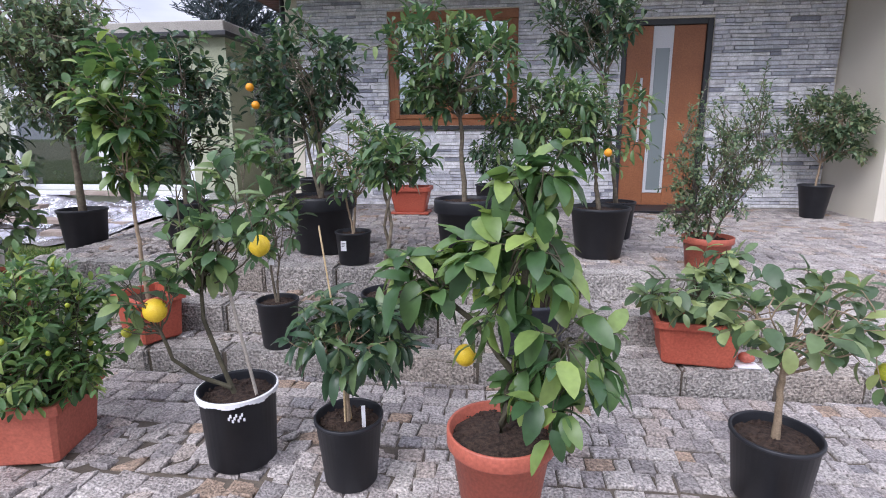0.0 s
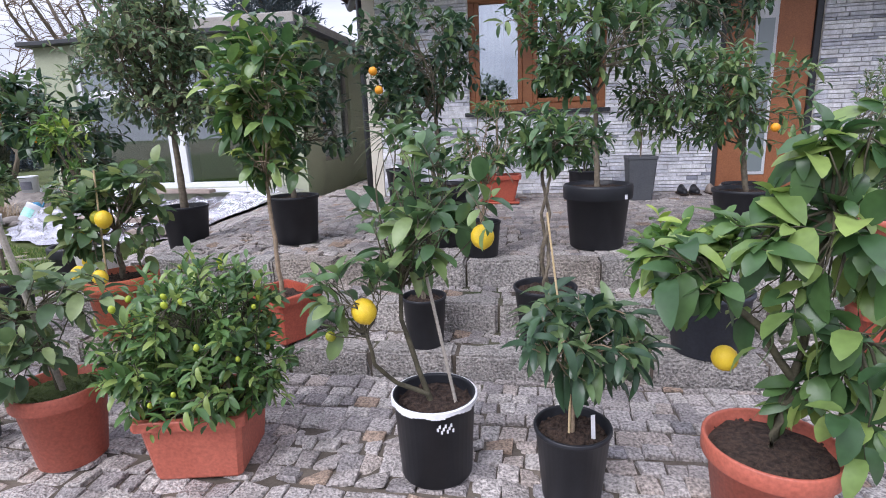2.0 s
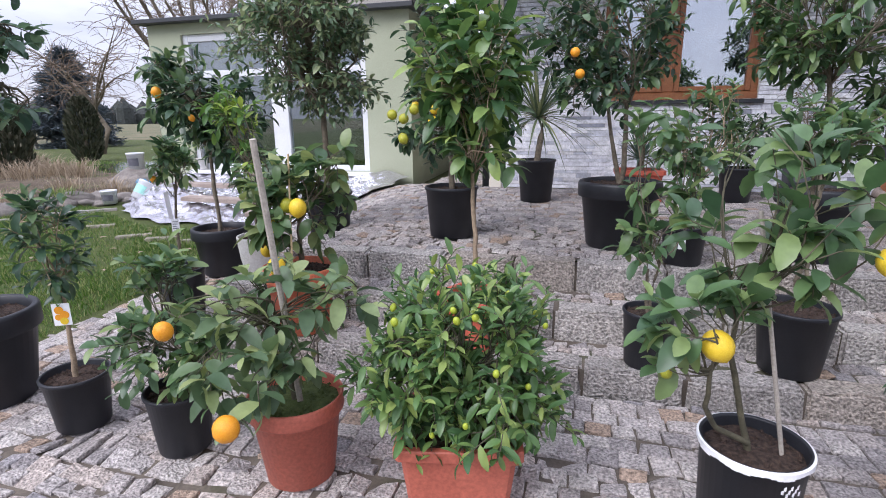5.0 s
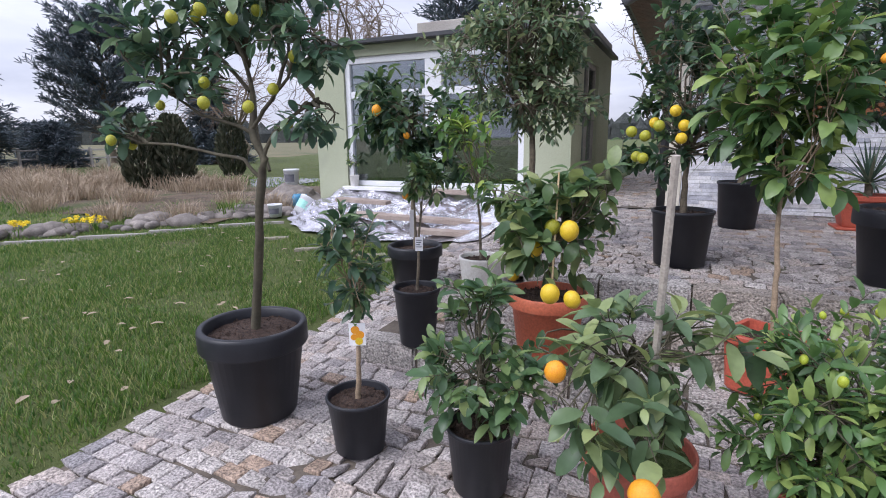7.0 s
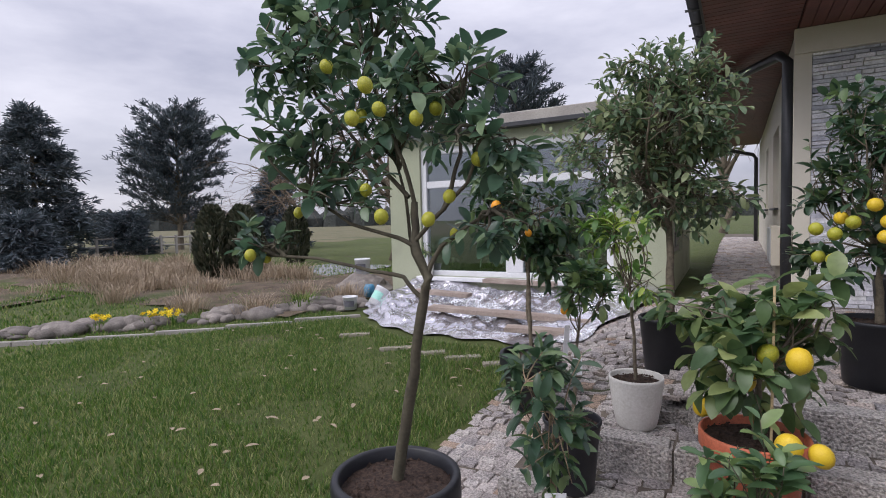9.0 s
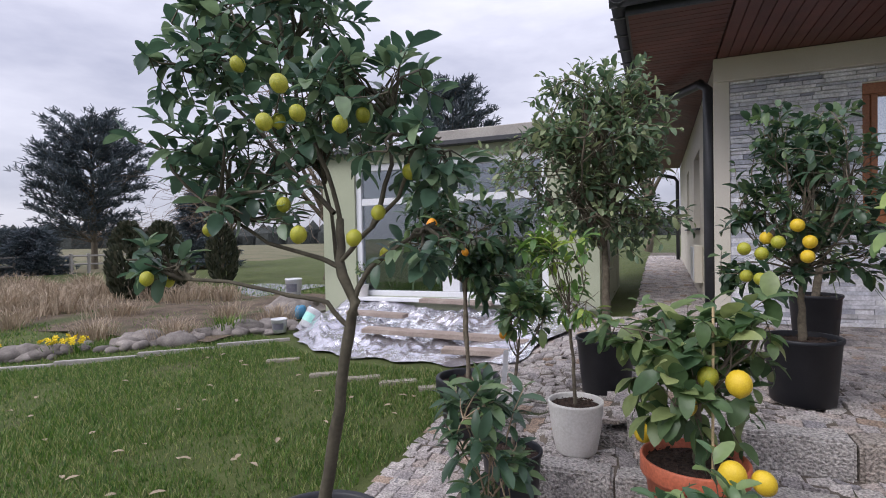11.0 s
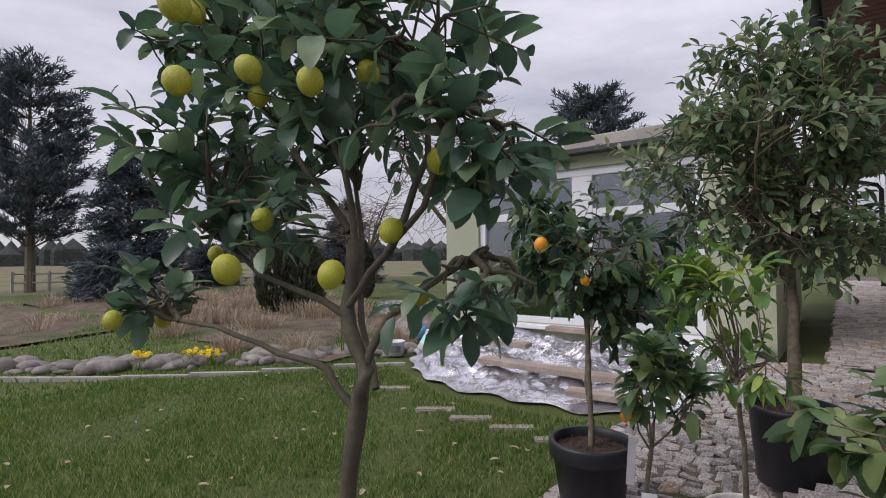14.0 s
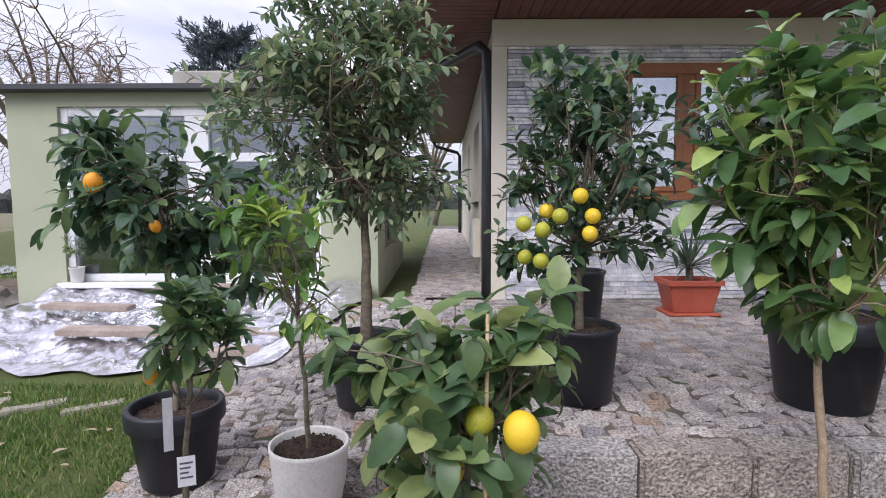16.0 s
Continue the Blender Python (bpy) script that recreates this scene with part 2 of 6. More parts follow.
M["lemon"] = surface("lemon_skin", (0.66, 0.44, 0.02), (0.72, 0.52, 0.035), 9, 0.42, fine=300, bump=0.35, dist=0.002)
M["lime"] = surface("unripe_lemon_skin", (0.27, 0.31, 0.03), (0.44, 0.40, 0.035), 8, 0.42, fine=300, bump=0.35, dist=0.002)
M["orange"] = surface("orange_skin", (0.70, 0.26, 0.012), (0.76, 0.34, 0.02), 8, 0.42, fine=300, bump=0.35, dist=0.002)
M["kumquat"] = surface("unripe_kumquat_skin", (0.24, 0.34, 0.03), (0.42, 0.44, 0.04), 12, 0.4, fine=250, bump=0.2, dist=0.002)
M["label"] = surface("white_plastic_label", (0.76, 0.76, 0.78), (0.82, 0.82, 0.84), 20, 0.5, bump=0.03)
M["ink"] = surface("grey_print", (0.10, 0.10, 0.12), (0.14, 0.14, 0.16), 20, 0.6, bump=0.0)
M["foil"] = surface("silver_foil", (0.45, 0.44, 0.475), (0.66, 0.65, 0.69), 3, 0.24, metal=0.8, fine=16, bump=0.6, dist=0.012)
M["plank"] = surface("weathered_planks", (0.25, 0.20, 0.17), (0.36, 0.30, 0.26), 5, 0.85, fine=60, bump=0.4)
M["lawn"] = surface("lawn_soil_and_moss", (0.055, 0.075, 0.016), (0.085, 0.105, 0.028), 2.2, 0.95, fine=120, bump=0.8, dist=0.02, stain=((0.085, 0.075, 0.04), 1.1, 0.60))
M["meadow"] = surface("winter_meadow", (0.085, 0.095, 0.045), (0.17, 0.145, 0.085), 0.35, 0.95, fine=30, bump=0.6, dist=0.03)
M["rock"] = surface("garden_rocks", (0.12, 0.105, 0.095), (0.24, 0.215, 0.195), 7, 0.85, fine=60, bump=0.6, island=0.25, dist=0.01)
M["slab"] = surface("stepping_slabs", (0.22, 0.20, 0.16), (0.30, 0.27, 0.22), 6, 0.9, fine=80, bump=0.4)
M["water"] = surface("pond_water", (0.03, 0.032, 0.025), (0.05, 0.05, 0.04), 2, 0.08, bump=0.05, fine=8)
M["straw"] = leaf_material("dry_straw", (0.15, 0.115, 0.075), (0.23, 0.185, 0.125), (0.30, 0.25, 0.18), 0.15, 0.8, (0.95, 0.95, 1.0))
M["forest"] = surface("far_forest", (0.030, 0.036, 0.034), (0.055, 0.060, 0.055), 0.08, 0.95, fine=1.2, bump=0.6, dist=1.0)
M["grass"] = leaf_material("grass_blades", (0.022, 0.058, 0.008), (0.060, 0.122, 0.014), (0.19, 0.21, 0.06), 0.3, 0.55)
M["leaf_dark"] = leaf_material("citrus_leaf_dark", (0.016, 0.038, 0.015), (0.032, 0.068, 0.022), (0.085, 0.14, 0.036), 0.22, 0.33)
M["litter"] = surface("brown_leaf_litter", (0.075, 0.055, 0.038), (0.15, 0.115, 0.08), 3.0, 0.95, fine=45, bump=0.9, dist=0.03, stain=((0.06, 0.075, 0.025), 0.8, 0.56))
M["leaf_big"] = leaf_material("lemon_tree_leaf", (0.025, 0.056, 0.025), (0.052, 0.102, 0.040), (0.11, 0.17, 0.06), 0.28, 0.36)
M["leaf_mid"] = leaf_material("citrus_leaf", (0.028, 0.062, 0.020), (0.055, 0.11, 0.028), (0.13, 0.19, 0.045), 0.25, 0.36)
M["leaf_kumquat"] = leaf_material("kumquat_leaf", (0.030, 0.072, 0.018), (0.065, 0.13, 0.026), (0.17, 0.24, 0.045), 0.25, 0.36)
M["leaf_bright"] = leaf_material("citrus_leaf_young", (0.038, 0.088, 0.019), (0.082, 0.165, 0.026), (0.23, 0.32, 0.045), 0.28, 0.36)
M["leaf_tr"] = leaf_material("lemon_leaf", (0.026, 0.062, 0.017), (0.054, 0.112, 0.024), (0.17, 0.25, 0.045), 0.26, 0.34)
M["leaf_gp"] = leaf_material("small_citrus_leaf", (0.042, 0.078, 0.030), (0.080, 0.132, 0.044), (0.18, 0.225, 0.075), 0.30, 0.42)
M["leaf_ot"] = leaf_material("dull_lemon_leaf", (0.030, 0.066, 0.019), (0.068, 0.122, 0.030), (0.17, 0.22, 0.055), 0.26, 0.40)
M["leaf_olive"] = leaf_material("dull_green_leaf", (0.038, 0.064, 0.026), (0.074, 0.108, 0.036), (0.15, 0.175, 0.055), 0.22, 0.5)
M["leaf_grey"] = leaf_material("grey_green_leaf", (0.036, 0.070, 0.024), (0.074, 0.125, 0.036), (0.18, 0.235, 0.060), 0.24, 0.42)
M["leaf_yucca"] = leaf_material("sword_leaf", (0.022, 0.045, 0.022), (0.045, 0.08, 0.035), (0.11, 0.13, 0.06), 0.15, 0.4)
M["needle"] = leaf_material("pine_needles", (0.036, 0.056, 0.042), (0.064, 0.090, 0.066), (0.11, 0.135, 0.095), 0.1, 0.7)
M["thuja"] = leaf_material("thuja_scales", (0.018, 0.026, 0.010), (0.035, 0.045, 0.016), (0.065, 0.07, 0.03), 0.1, 0.8)
M["twig"] = surface("bare_twigs", (0.13, 0.095, 0.07), (0.21, 0.16, 0.12), 10, 0.9)
M["yellow_flower"] = surface("yellow_petals", (0.75, 0.55, 0.01), (0.82, 0.64, 0.02), 30, 0.6)
# indoor shade put into the colour: near-black stands for an unlit room
M["room"] = surface("shade_dark_interior", (0.05, 0.047, 0.045), (0.08, 0.075, 0.07), 2, 0.9)
M["curtain"] = surface("pale_curtain", (0.55, 0.55, 0.57), (0.64, 0.64, 0.66), 3, 0.9)
M["blue_plastic"] = surface("blue_plastic", (0.06, 0.22, 0.38), (0.08, 0.28, 0.45), 8, 0.5)
M["mint"] = surface("mint_print", (0.30, 0.62, 0.54), (0.38, 0.68, 0.60), 8, 0.5)

glass, gt, gp_ = nodes_of("window_glass")
g_tr = gt.nodes.new("ShaderNodeBsdfTransparent")
g_tr.inputs["Color"].default_value = (0.75, 0.80, 0.80, 1)
g_gl = gt.nodes.new("ShaderNodeBsdfGlossy")
g_gl.inputs["Roughness"].default_value = 0.01
g_gl.inputs["Color"].default_value = (0.92, 0.95, 1.0, 1)
g_mx = gt.nodes.new("ShaderNodeMixShader")
g_mx.inputs[0].default_value = 0.42
gt.links.new(g_tr.outputs[0], g_mx.inputs[1])
gt.links.new(g_gl.outputs[0], g_mx.inputs[2])
gt.links.new(g_mx.outputs[0], gt.nodes["Material Output"].inputs["Surface"])
M["glass"] = glass
M["shed_glass"] = glass.copy()
M["shed_glass"].name = "plain_window_glass"
M["shed_glass"].node_tree.nodes["Mix Shader"].inputs[0].default_value = 0.20
fg, ft, fp_ = nodes_of("frosted_door_glass")
fp_.inputs["Base Color"].default_value = (0.22, 0.26, 0.27, 1)
fp_.inputs["Roughness"].default_value = 0.25
fp_.inputs["Specular IOR Level"].default_value = 0.8
M["door_glass"] = fg


# ---- mesh helpers ----
def mesh_from(name, verts, faces, material, smooth=False):
    me = bpy.data.meshes.new(name)
    me.from_pydata([tuple(v) for v in verts], [], faces)
    if smooth:
        me.polygons.foreach_set("use_smooth", [True] * len(me.polygons))
    me.materials.append(material)
    me.update()
    return me


def part_mesh(name, me, parent, label=""):
    ob = new(name, me)
    ob.parent = parent
    if label:
        ob["label"] = label
    return ob


def part(name, bm, material, parent, label="", smooth=False):
    me = bpy.data.meshes.new(name)
    bm.to_mesh(me)
    bm.free()
    me.materials.append(material)
    if smooth:
        me.polygons.foreach_set("use_smooth", [True] * len(me.polygons))
    return part_mesh(name, me, parent, label)


def thing(name, label, category, at=(0, 0, 0), group="", kind=""):
    ob = new(name)
    ob.empty_display_size = 0.1
    ob.location = at
    return tagged(ob, label, category, group, kind)


def box_bm(x0, x1, y0, y1, z0, z1, bevel=0.0, seg=1, bm=None):
    own = bm is None
    if own:
        bm = bmesh.new()
    vs = [bm.verts.new(p) for p in ((x0, y0, z0), (x1, y0, z0), (x1, y1, z0), (x0, y1, z0), (x0, y0, z1), (x1, y0, z1), (x1, y1, z1), (x0, y1, z1))]
    for f in ((0, 3, 2, 1), (4, 5, 6, 7), (0, 1, 5, 4), (1, 2, 6, 5), (2, 3, 7, 6), (3, 0, 4, 7)):
        bm.faces.new([vs[i] for i in f])
    if bevel and own:
        bmesh.ops.bevel(bm, geom=list(bm.edges), offset=bevel, segments=seg, affect='EDGES')
    return bm


def structure(name, bm, material, label, category, smooth=False):
    ob = part(name, bm, material, None, "", smooth)
    return tagged(ob, label, category, kind="structure")


def lathe(profile, sides=32, close=False):
    """Verts and faces of a profile of (radius, z) turned round z."""
    vs, fs = [], []
    n = len(profile)
    for i in range(sides):
        a = 2 * math.pi * i / sides
        vs += [(r * math.cos(a), r * math.sin(a), z) for r, z in profile]
    for i in range(sides):
        j = (i + 1) % sides
        for k in range(n - 1):
            fs.append((i * n + k, j * n + k, j * n + k + 1, i * n + k + 1))
    return vs, fs


def tube_into(vs, fs, pts, radii, sides=6):
    pts = [Vector(p) for p in pts]
    base = len(vs)
    for i, p in enumerate(pts):
        d = (pts[min(i + 1, len(pts) - 1)] - pts[max(i - 1, 0)])
        d = d.normalized() if d.length > 1e-9 else Vector((0, 0, 1))
        u = d.orthogonal().normalized() if abs(d.z) > 0.99 else d.cross(Vector((0, 0, 1))).normalized()
        v = d.cross(u)
        for s in range(sides):
            a = 2 * math.pi * s / sides
            vs.append(p + (u * math.cos(a) + v * math.sin(a)) * radii[i])
    for i in range(len(pts) - 1):
        for s in range(sides):
            t = (s + 1) % sides
            fs.append((base + i * sides + s, base + i * sides + t, base + (i + 1) * sides + t, base + (i + 1) * sides + s))
    fs.append(tuple(base + (len(pts) - 1) * sides + s for s in range(sides)))


def bend(a, b, rng, sag=0.0, wob=0.08, n=5):
    a, b = Vector(a), Vector(b)
    L_ = (b - a).length
    off = Vector((rng.uniform(-1, 1), rng.uniform(-1, 1), rng.uniform(-0.4, 1))) * L_ * wob
    out = []
    for i in range(n):
        t = i / (n - 1)
        out.append(a.lerp(b, t) + off * (4 * t * (1 - t)) + Vector((0, 0, -sag * L_ * t * t)))
    return out


LEAF_V = [(0, 0, 0), (0.33, 0.17, 0.06), (0.50, 0.45, 0.09), (0.44, 0.74, 0.05), (0.20, 0.93, -0.03), (0, 1, -0.09), (-0.20, 0.93, -0.03), (-0.44, 0.74, 0.05), (-0.50, 0.45, 0.09), (-0.33, 0.17, 0.06), (0, 0.20, 0.0), (0, 0.50, 0.01), (0, 0.78, -0.03)]
LEAF_F = [(0, 1, 10), (1, 2, 11, 10), (2, 3, 12, 11), (3, 4, 5, 12), (0, 10, 9), (10, 11, 8, 9), (11, 12, 7, 8), (12, 5, 6, 7)]
NLV = len(LEAF_V)


def leaves_mesh(name, items, material):
    """items: (place, direction, up, length, width, droop). One mesh of folded, curved leaf blades."""
    n = len(items)
    base = np.array(LEAF_V)
    pos = np.array([i[0] for i in items], float)
    d = np.array([i[1] for i in items], float)
    d /= np.linalg.norm(d, axis=1, keepdims=True) + 1e-9
    up = np.array([i[2] for i in items], float)
    side = np.cross(d, up)
    side /= np.linalg.norm(side, axis=1, keepdims=True) + 1e-9
    nrm = np.cross(side, d)
    ln = np.array([i[3] for i in items])[:, None, None]
    wd = np.array([i[4] for i in items])[:, None, None]
    dr = np.array([i[5] for i in items])[:, None, None]
    x, y, z = base[:, 0][None, :, None], base[:, 1][None, :, None], base[:, 2][None, :, None]
    v = pos[:, None, :] + side[:, None, :] * x * wd + d[:, None, :] * y * ln + nrm[:, None, :] * (z * ln * 0.9 - dr * ln * y * y)
    verts = v.reshape(-1, 3)
    faces = [tuple(NLV * k + i for i in f) for k in range(n) for f in LEAF_F]
    me = bpy.data.meshes.new(name)
    me.from_pydata(verts.tolist(), [], faces)
    me.materials.append(material)
    me.polygons.foreach_set("use_smooth", [True] * len(me.polygons))
    me.update()
    return me


def fruit_mesh(r, material, long=1.0, nipple=0.12, name="fruit"):
    prof = []
    for k in range(9):
        a = math.pi * k / 8
        rr = r * math.sin(a)
        z = -r * long * math.cos(a)
        if k == 0:
            z -= r * nipple
        prof.append((max(rr, 0.0006), z))
    vs, fs = lathe(prof, 14)
    return mesh_from(name, vs, fs, material, True)


FRUITS = {}


def fruit(parent, at, r, kind, long=1.1, label=""):
    key = (kind, long)
    if key not in FRUITS:
        FRUITS[key] = fruit_mesh(1.0, M[kind], long, 0.10 if long > 1.02 else 0.0)
    ob = part_mesh("fruit", FRUITS[key], parent, label)
    rng = random.Random(hash((round(at[0], 3), round(at[1], 3), round(at[2], 3))) & 0xffff)
    ob.matrix_local = Matrix.LocRotScale(at, Euler((rng.uniform(-0.5, 0.5), rng.uniform(-0.5, 0.5), rng.uniform(0, 6))), (r, r, r))
    return ob


# ---- ground shape ----
T, L1, L2 = 0.43, 0.12, 0.275
Y1, Y2, Y3 = 5.58, 5.90, 6.23
FACADE, SHED = 9.40, 10.18
EDGE = -0.77


def ss(a, b, v):
    t = min(max((v - a) / (b - a), 0.0), 1.0)
    return t * t * (3 - 2 * t)


def ramp_z(x, y):
    """The ground left of the steps, which climbs towards the shed and on behind the house."""
    return (0.14 + 0.28 * ss(-1.2, 0.3, x)) * ss(5.9, 9.3, y) + 0.22 * ss(9.6, 18.6, y) * ss(-5.5, -1.5, x)


def paving_z(x, y):
    r = ramp_z(x, y)
    if y < Y3 or y > 9.6:
        return r
    return r + (T - r) * ss(-0.1, 0.6, x)


# ---- pots and plants ----
def round_pot(top, z0, r_top, r_bot, h, mat, rim="band", label="", soil="soil", soil_drop=0.03, saucer=False):
    if rim == "band":
        prof = [(0.0005, 0.0), (r_bot * 0.94, 0.0), (r_bot, 0.006), (r_top * 0.955 - (r_top - r_bot) * 0.18, h * 0.80), (r_top * 0.985, h * 0.815), (r_top, h * 0.83), (r_top, h * 0.985), (r_top * 0.985, h), (r_top * 0.95, h), (r_top * 0.935, h * 0.985), (r_bot * 0.98, h * 0.5)]
    elif rim == "lip":
        prof = [(0.0005, 0.0), (r_bot * 0.95, 0.0), (r_bot, 0.006), (r_top * 0.95, h * 0.93), (r_top * 0.985, h * 0.94), (r_top, h * 0.955), (r_top, h * 0.99), (r_top * 0.985, h), (r_top * 0.93, h), (r_top * 0.92, h * 0.98), (r_bot * 0.95, h * 0.5)]
    elif rim == "heavy":
        prof = [(0.0005, 0.0), (r_bot * 0.95, 0.0), (r_bot, 0.01), (r_top * 0.90, h * 0.76), (r_top * 0.985, h * 0.775), (r_top, h * 0.79), (r_top, h * 0.96), (r_top * 0.985, h * 0.99), (r_top * 0.96, h), (r_top * 0.90, h), (r_top * 0.87, h * 0.985), (r_top * 0.86, h * 0.9), (r_bot, h * 0.5)]
    else:
        prof = [(0.0005, 0.0), (r_bot * 0.9, 0.0), (r_bot, 0.012), (r_bot + (r_top - r_bot) * 0.6, h * 0.45), (r_top, h * 0.95), (r_top, h), (r_top * 0.95, h), (r_top * 0.94, h * 0.97), (r_bot, h * 0.5)]
    vs, fs = lathe(prof, 40)
    pot = part_mesh("pot", mesh_from("pot", vs, fs, M[mat], True), top, label)
    rs = r_top * 0.93
    rng = random.Random(int(r_top * 1e4) + int(h * 1e4))
    vs, fs = [(0, 0, h - soil_drop + 0.012)], []
    n, rings = 22, 4
    for k in range(1, rings + 1):
        for i in range(n):
            a = 2 * math.pi * i / n
            q = rs * k / rings
            vs.append((q * math.cos(a), q * math.sin(a), h - soil_drop + rng.uniform(-0.006, 0.006) + 0.012 * (1 - k / rings)))
    for i in range(n):
        fs.append((0, 1 + i, 1 + (i + 1) % n))
        for k in range(rings - 1):
            a, b = 1 + k * n, 1 + (k + 1) * n
            fs.append((a + i, b + i, b + (i + 1) % n, a + (i + 1) % n))
    part_mesh("soil", mesh_from("soil", vs, fs, M[soil], True), top, "dark crumbly potting soil" if soil == "soil" else "mossy green soil")
    clods, cf = [], []
    for _ in range(150):
        a, q, s = rng.uniform(0, 6.28), rs * 0.93 * math.sqrt(rng.random()), rng.uniform(0.003, 0.010)
        c = Vector((q * math.cos(a), q * math.sin(a), h - soil_drop + 0.006))
        b = len(clods)
        clods += [c + Vector(o) * s * rng.uniform(0.7, 1.3) for o in ((1, 0, 0), (0, 1, 0), (-1, 0, 0), (0, -1, 0), (0, 0, 1))]
        cf += [(b, b + 1, b + 4), (b + 1, b + 2, b + 4), (b + 2, b + 3, b + 4), (b + 3, b, b + 4)]
    tagged(part_mesh("soil_grit", mesh_from("soil_grit", clods, cf, M[soil]), top), kind="stuff")
    return pot


def square_ring(w0, d0, w1, d1, h, rimh, rimw):
    """A tapered rectangular planter: outer wall, overhanging rim and inner wall."""
    rings = [(w0 * 0.96, d0 * 0.96, 0.0), (w0, d0, 0.008), (w1 * 0.985, d1 * 0.985, h - rimh), (w1 + rimw, d1 + rimw, h - rimh + 0.004), (w1 + rimw, d1 + rimw, h - 0.004), (w1 + rimw - 0.006, d1 + rimw - 0.006, h), (w1 - 0.012, d1 - 0.012, h), (w0 - 0.01, d0 - 0.01, h * 0.4)]
    bm = bmesh.new()
    loops = []
    for w, d, z in rings:
        c = 0.10
        pts = [(w * (0.5 - c * 0.5), -d / 2), (w / 2, -d * (0.5 - c * 0.5)), (w / 2, d * (0.5 - c * 0.5)), (w * (0.5 - c * 0.5), d / 2), (-w * (0.5 - c * 0.5), d / 2), (-w / 2, d * (0.5 - c * 0.5)), (-w / 2, -d * (0.5 - c * 0.5)), (-w * (0.5 - c * 0.5), -d / 2)]
        loops.append([bm.verts.new((x, y, z)) for x, y in pts])
    for a, b in zip(loops, loops[1:]):
        for i in range(8):
            j = (i + 1) % 8
            bm.faces.new((a[i], a[j], b[j], b[i]))
    bm.faces.new(loops[0][::-1])
    return bm


def planter(top, w, d, h, mat, label="", taper=0.78, rimw=0.035):
    part("planter", square_ring(w * taper, d * taper, w - rimw, d - rimw, h, h * 0.16, rimw), M[mat], top, label)
    bm = bmesh.new()
    n = 8
    rng = random.Random(int(w * 1e4))
    g = [[bm.verts.new(((i / n - 0.5) * (w - rimw - 0.015), (j / n - 0.5) * (d - rimw - 0.015), h - 0.04 + rng.uniform(-0.008, 0.008))) for j in range(n + 1)] for i in range(n + 1)]
    for i in range(n):
        for j in range(n):
            bm.faces.new((g[i][j], g[i + 1][j], g[i + 1][j + 1], g[i][j + 1]))
    part("soil", bm, M["soil"], top, "dark crumbly potting soil", True)
    for sx in (-1, 1):
        for sy in (-1, 1):
            part("foot", box_bm(sx * w * 0.26 - 0.02, sx * w * 0.26 + 0.02, sy * d * 0.26 - 0.02, sy * d * 0.26 + 0.02, -0.012, 0.004, 0.003), M[mat], top)


DENSE = 1.3  # how many twigs a crown has against the counts given


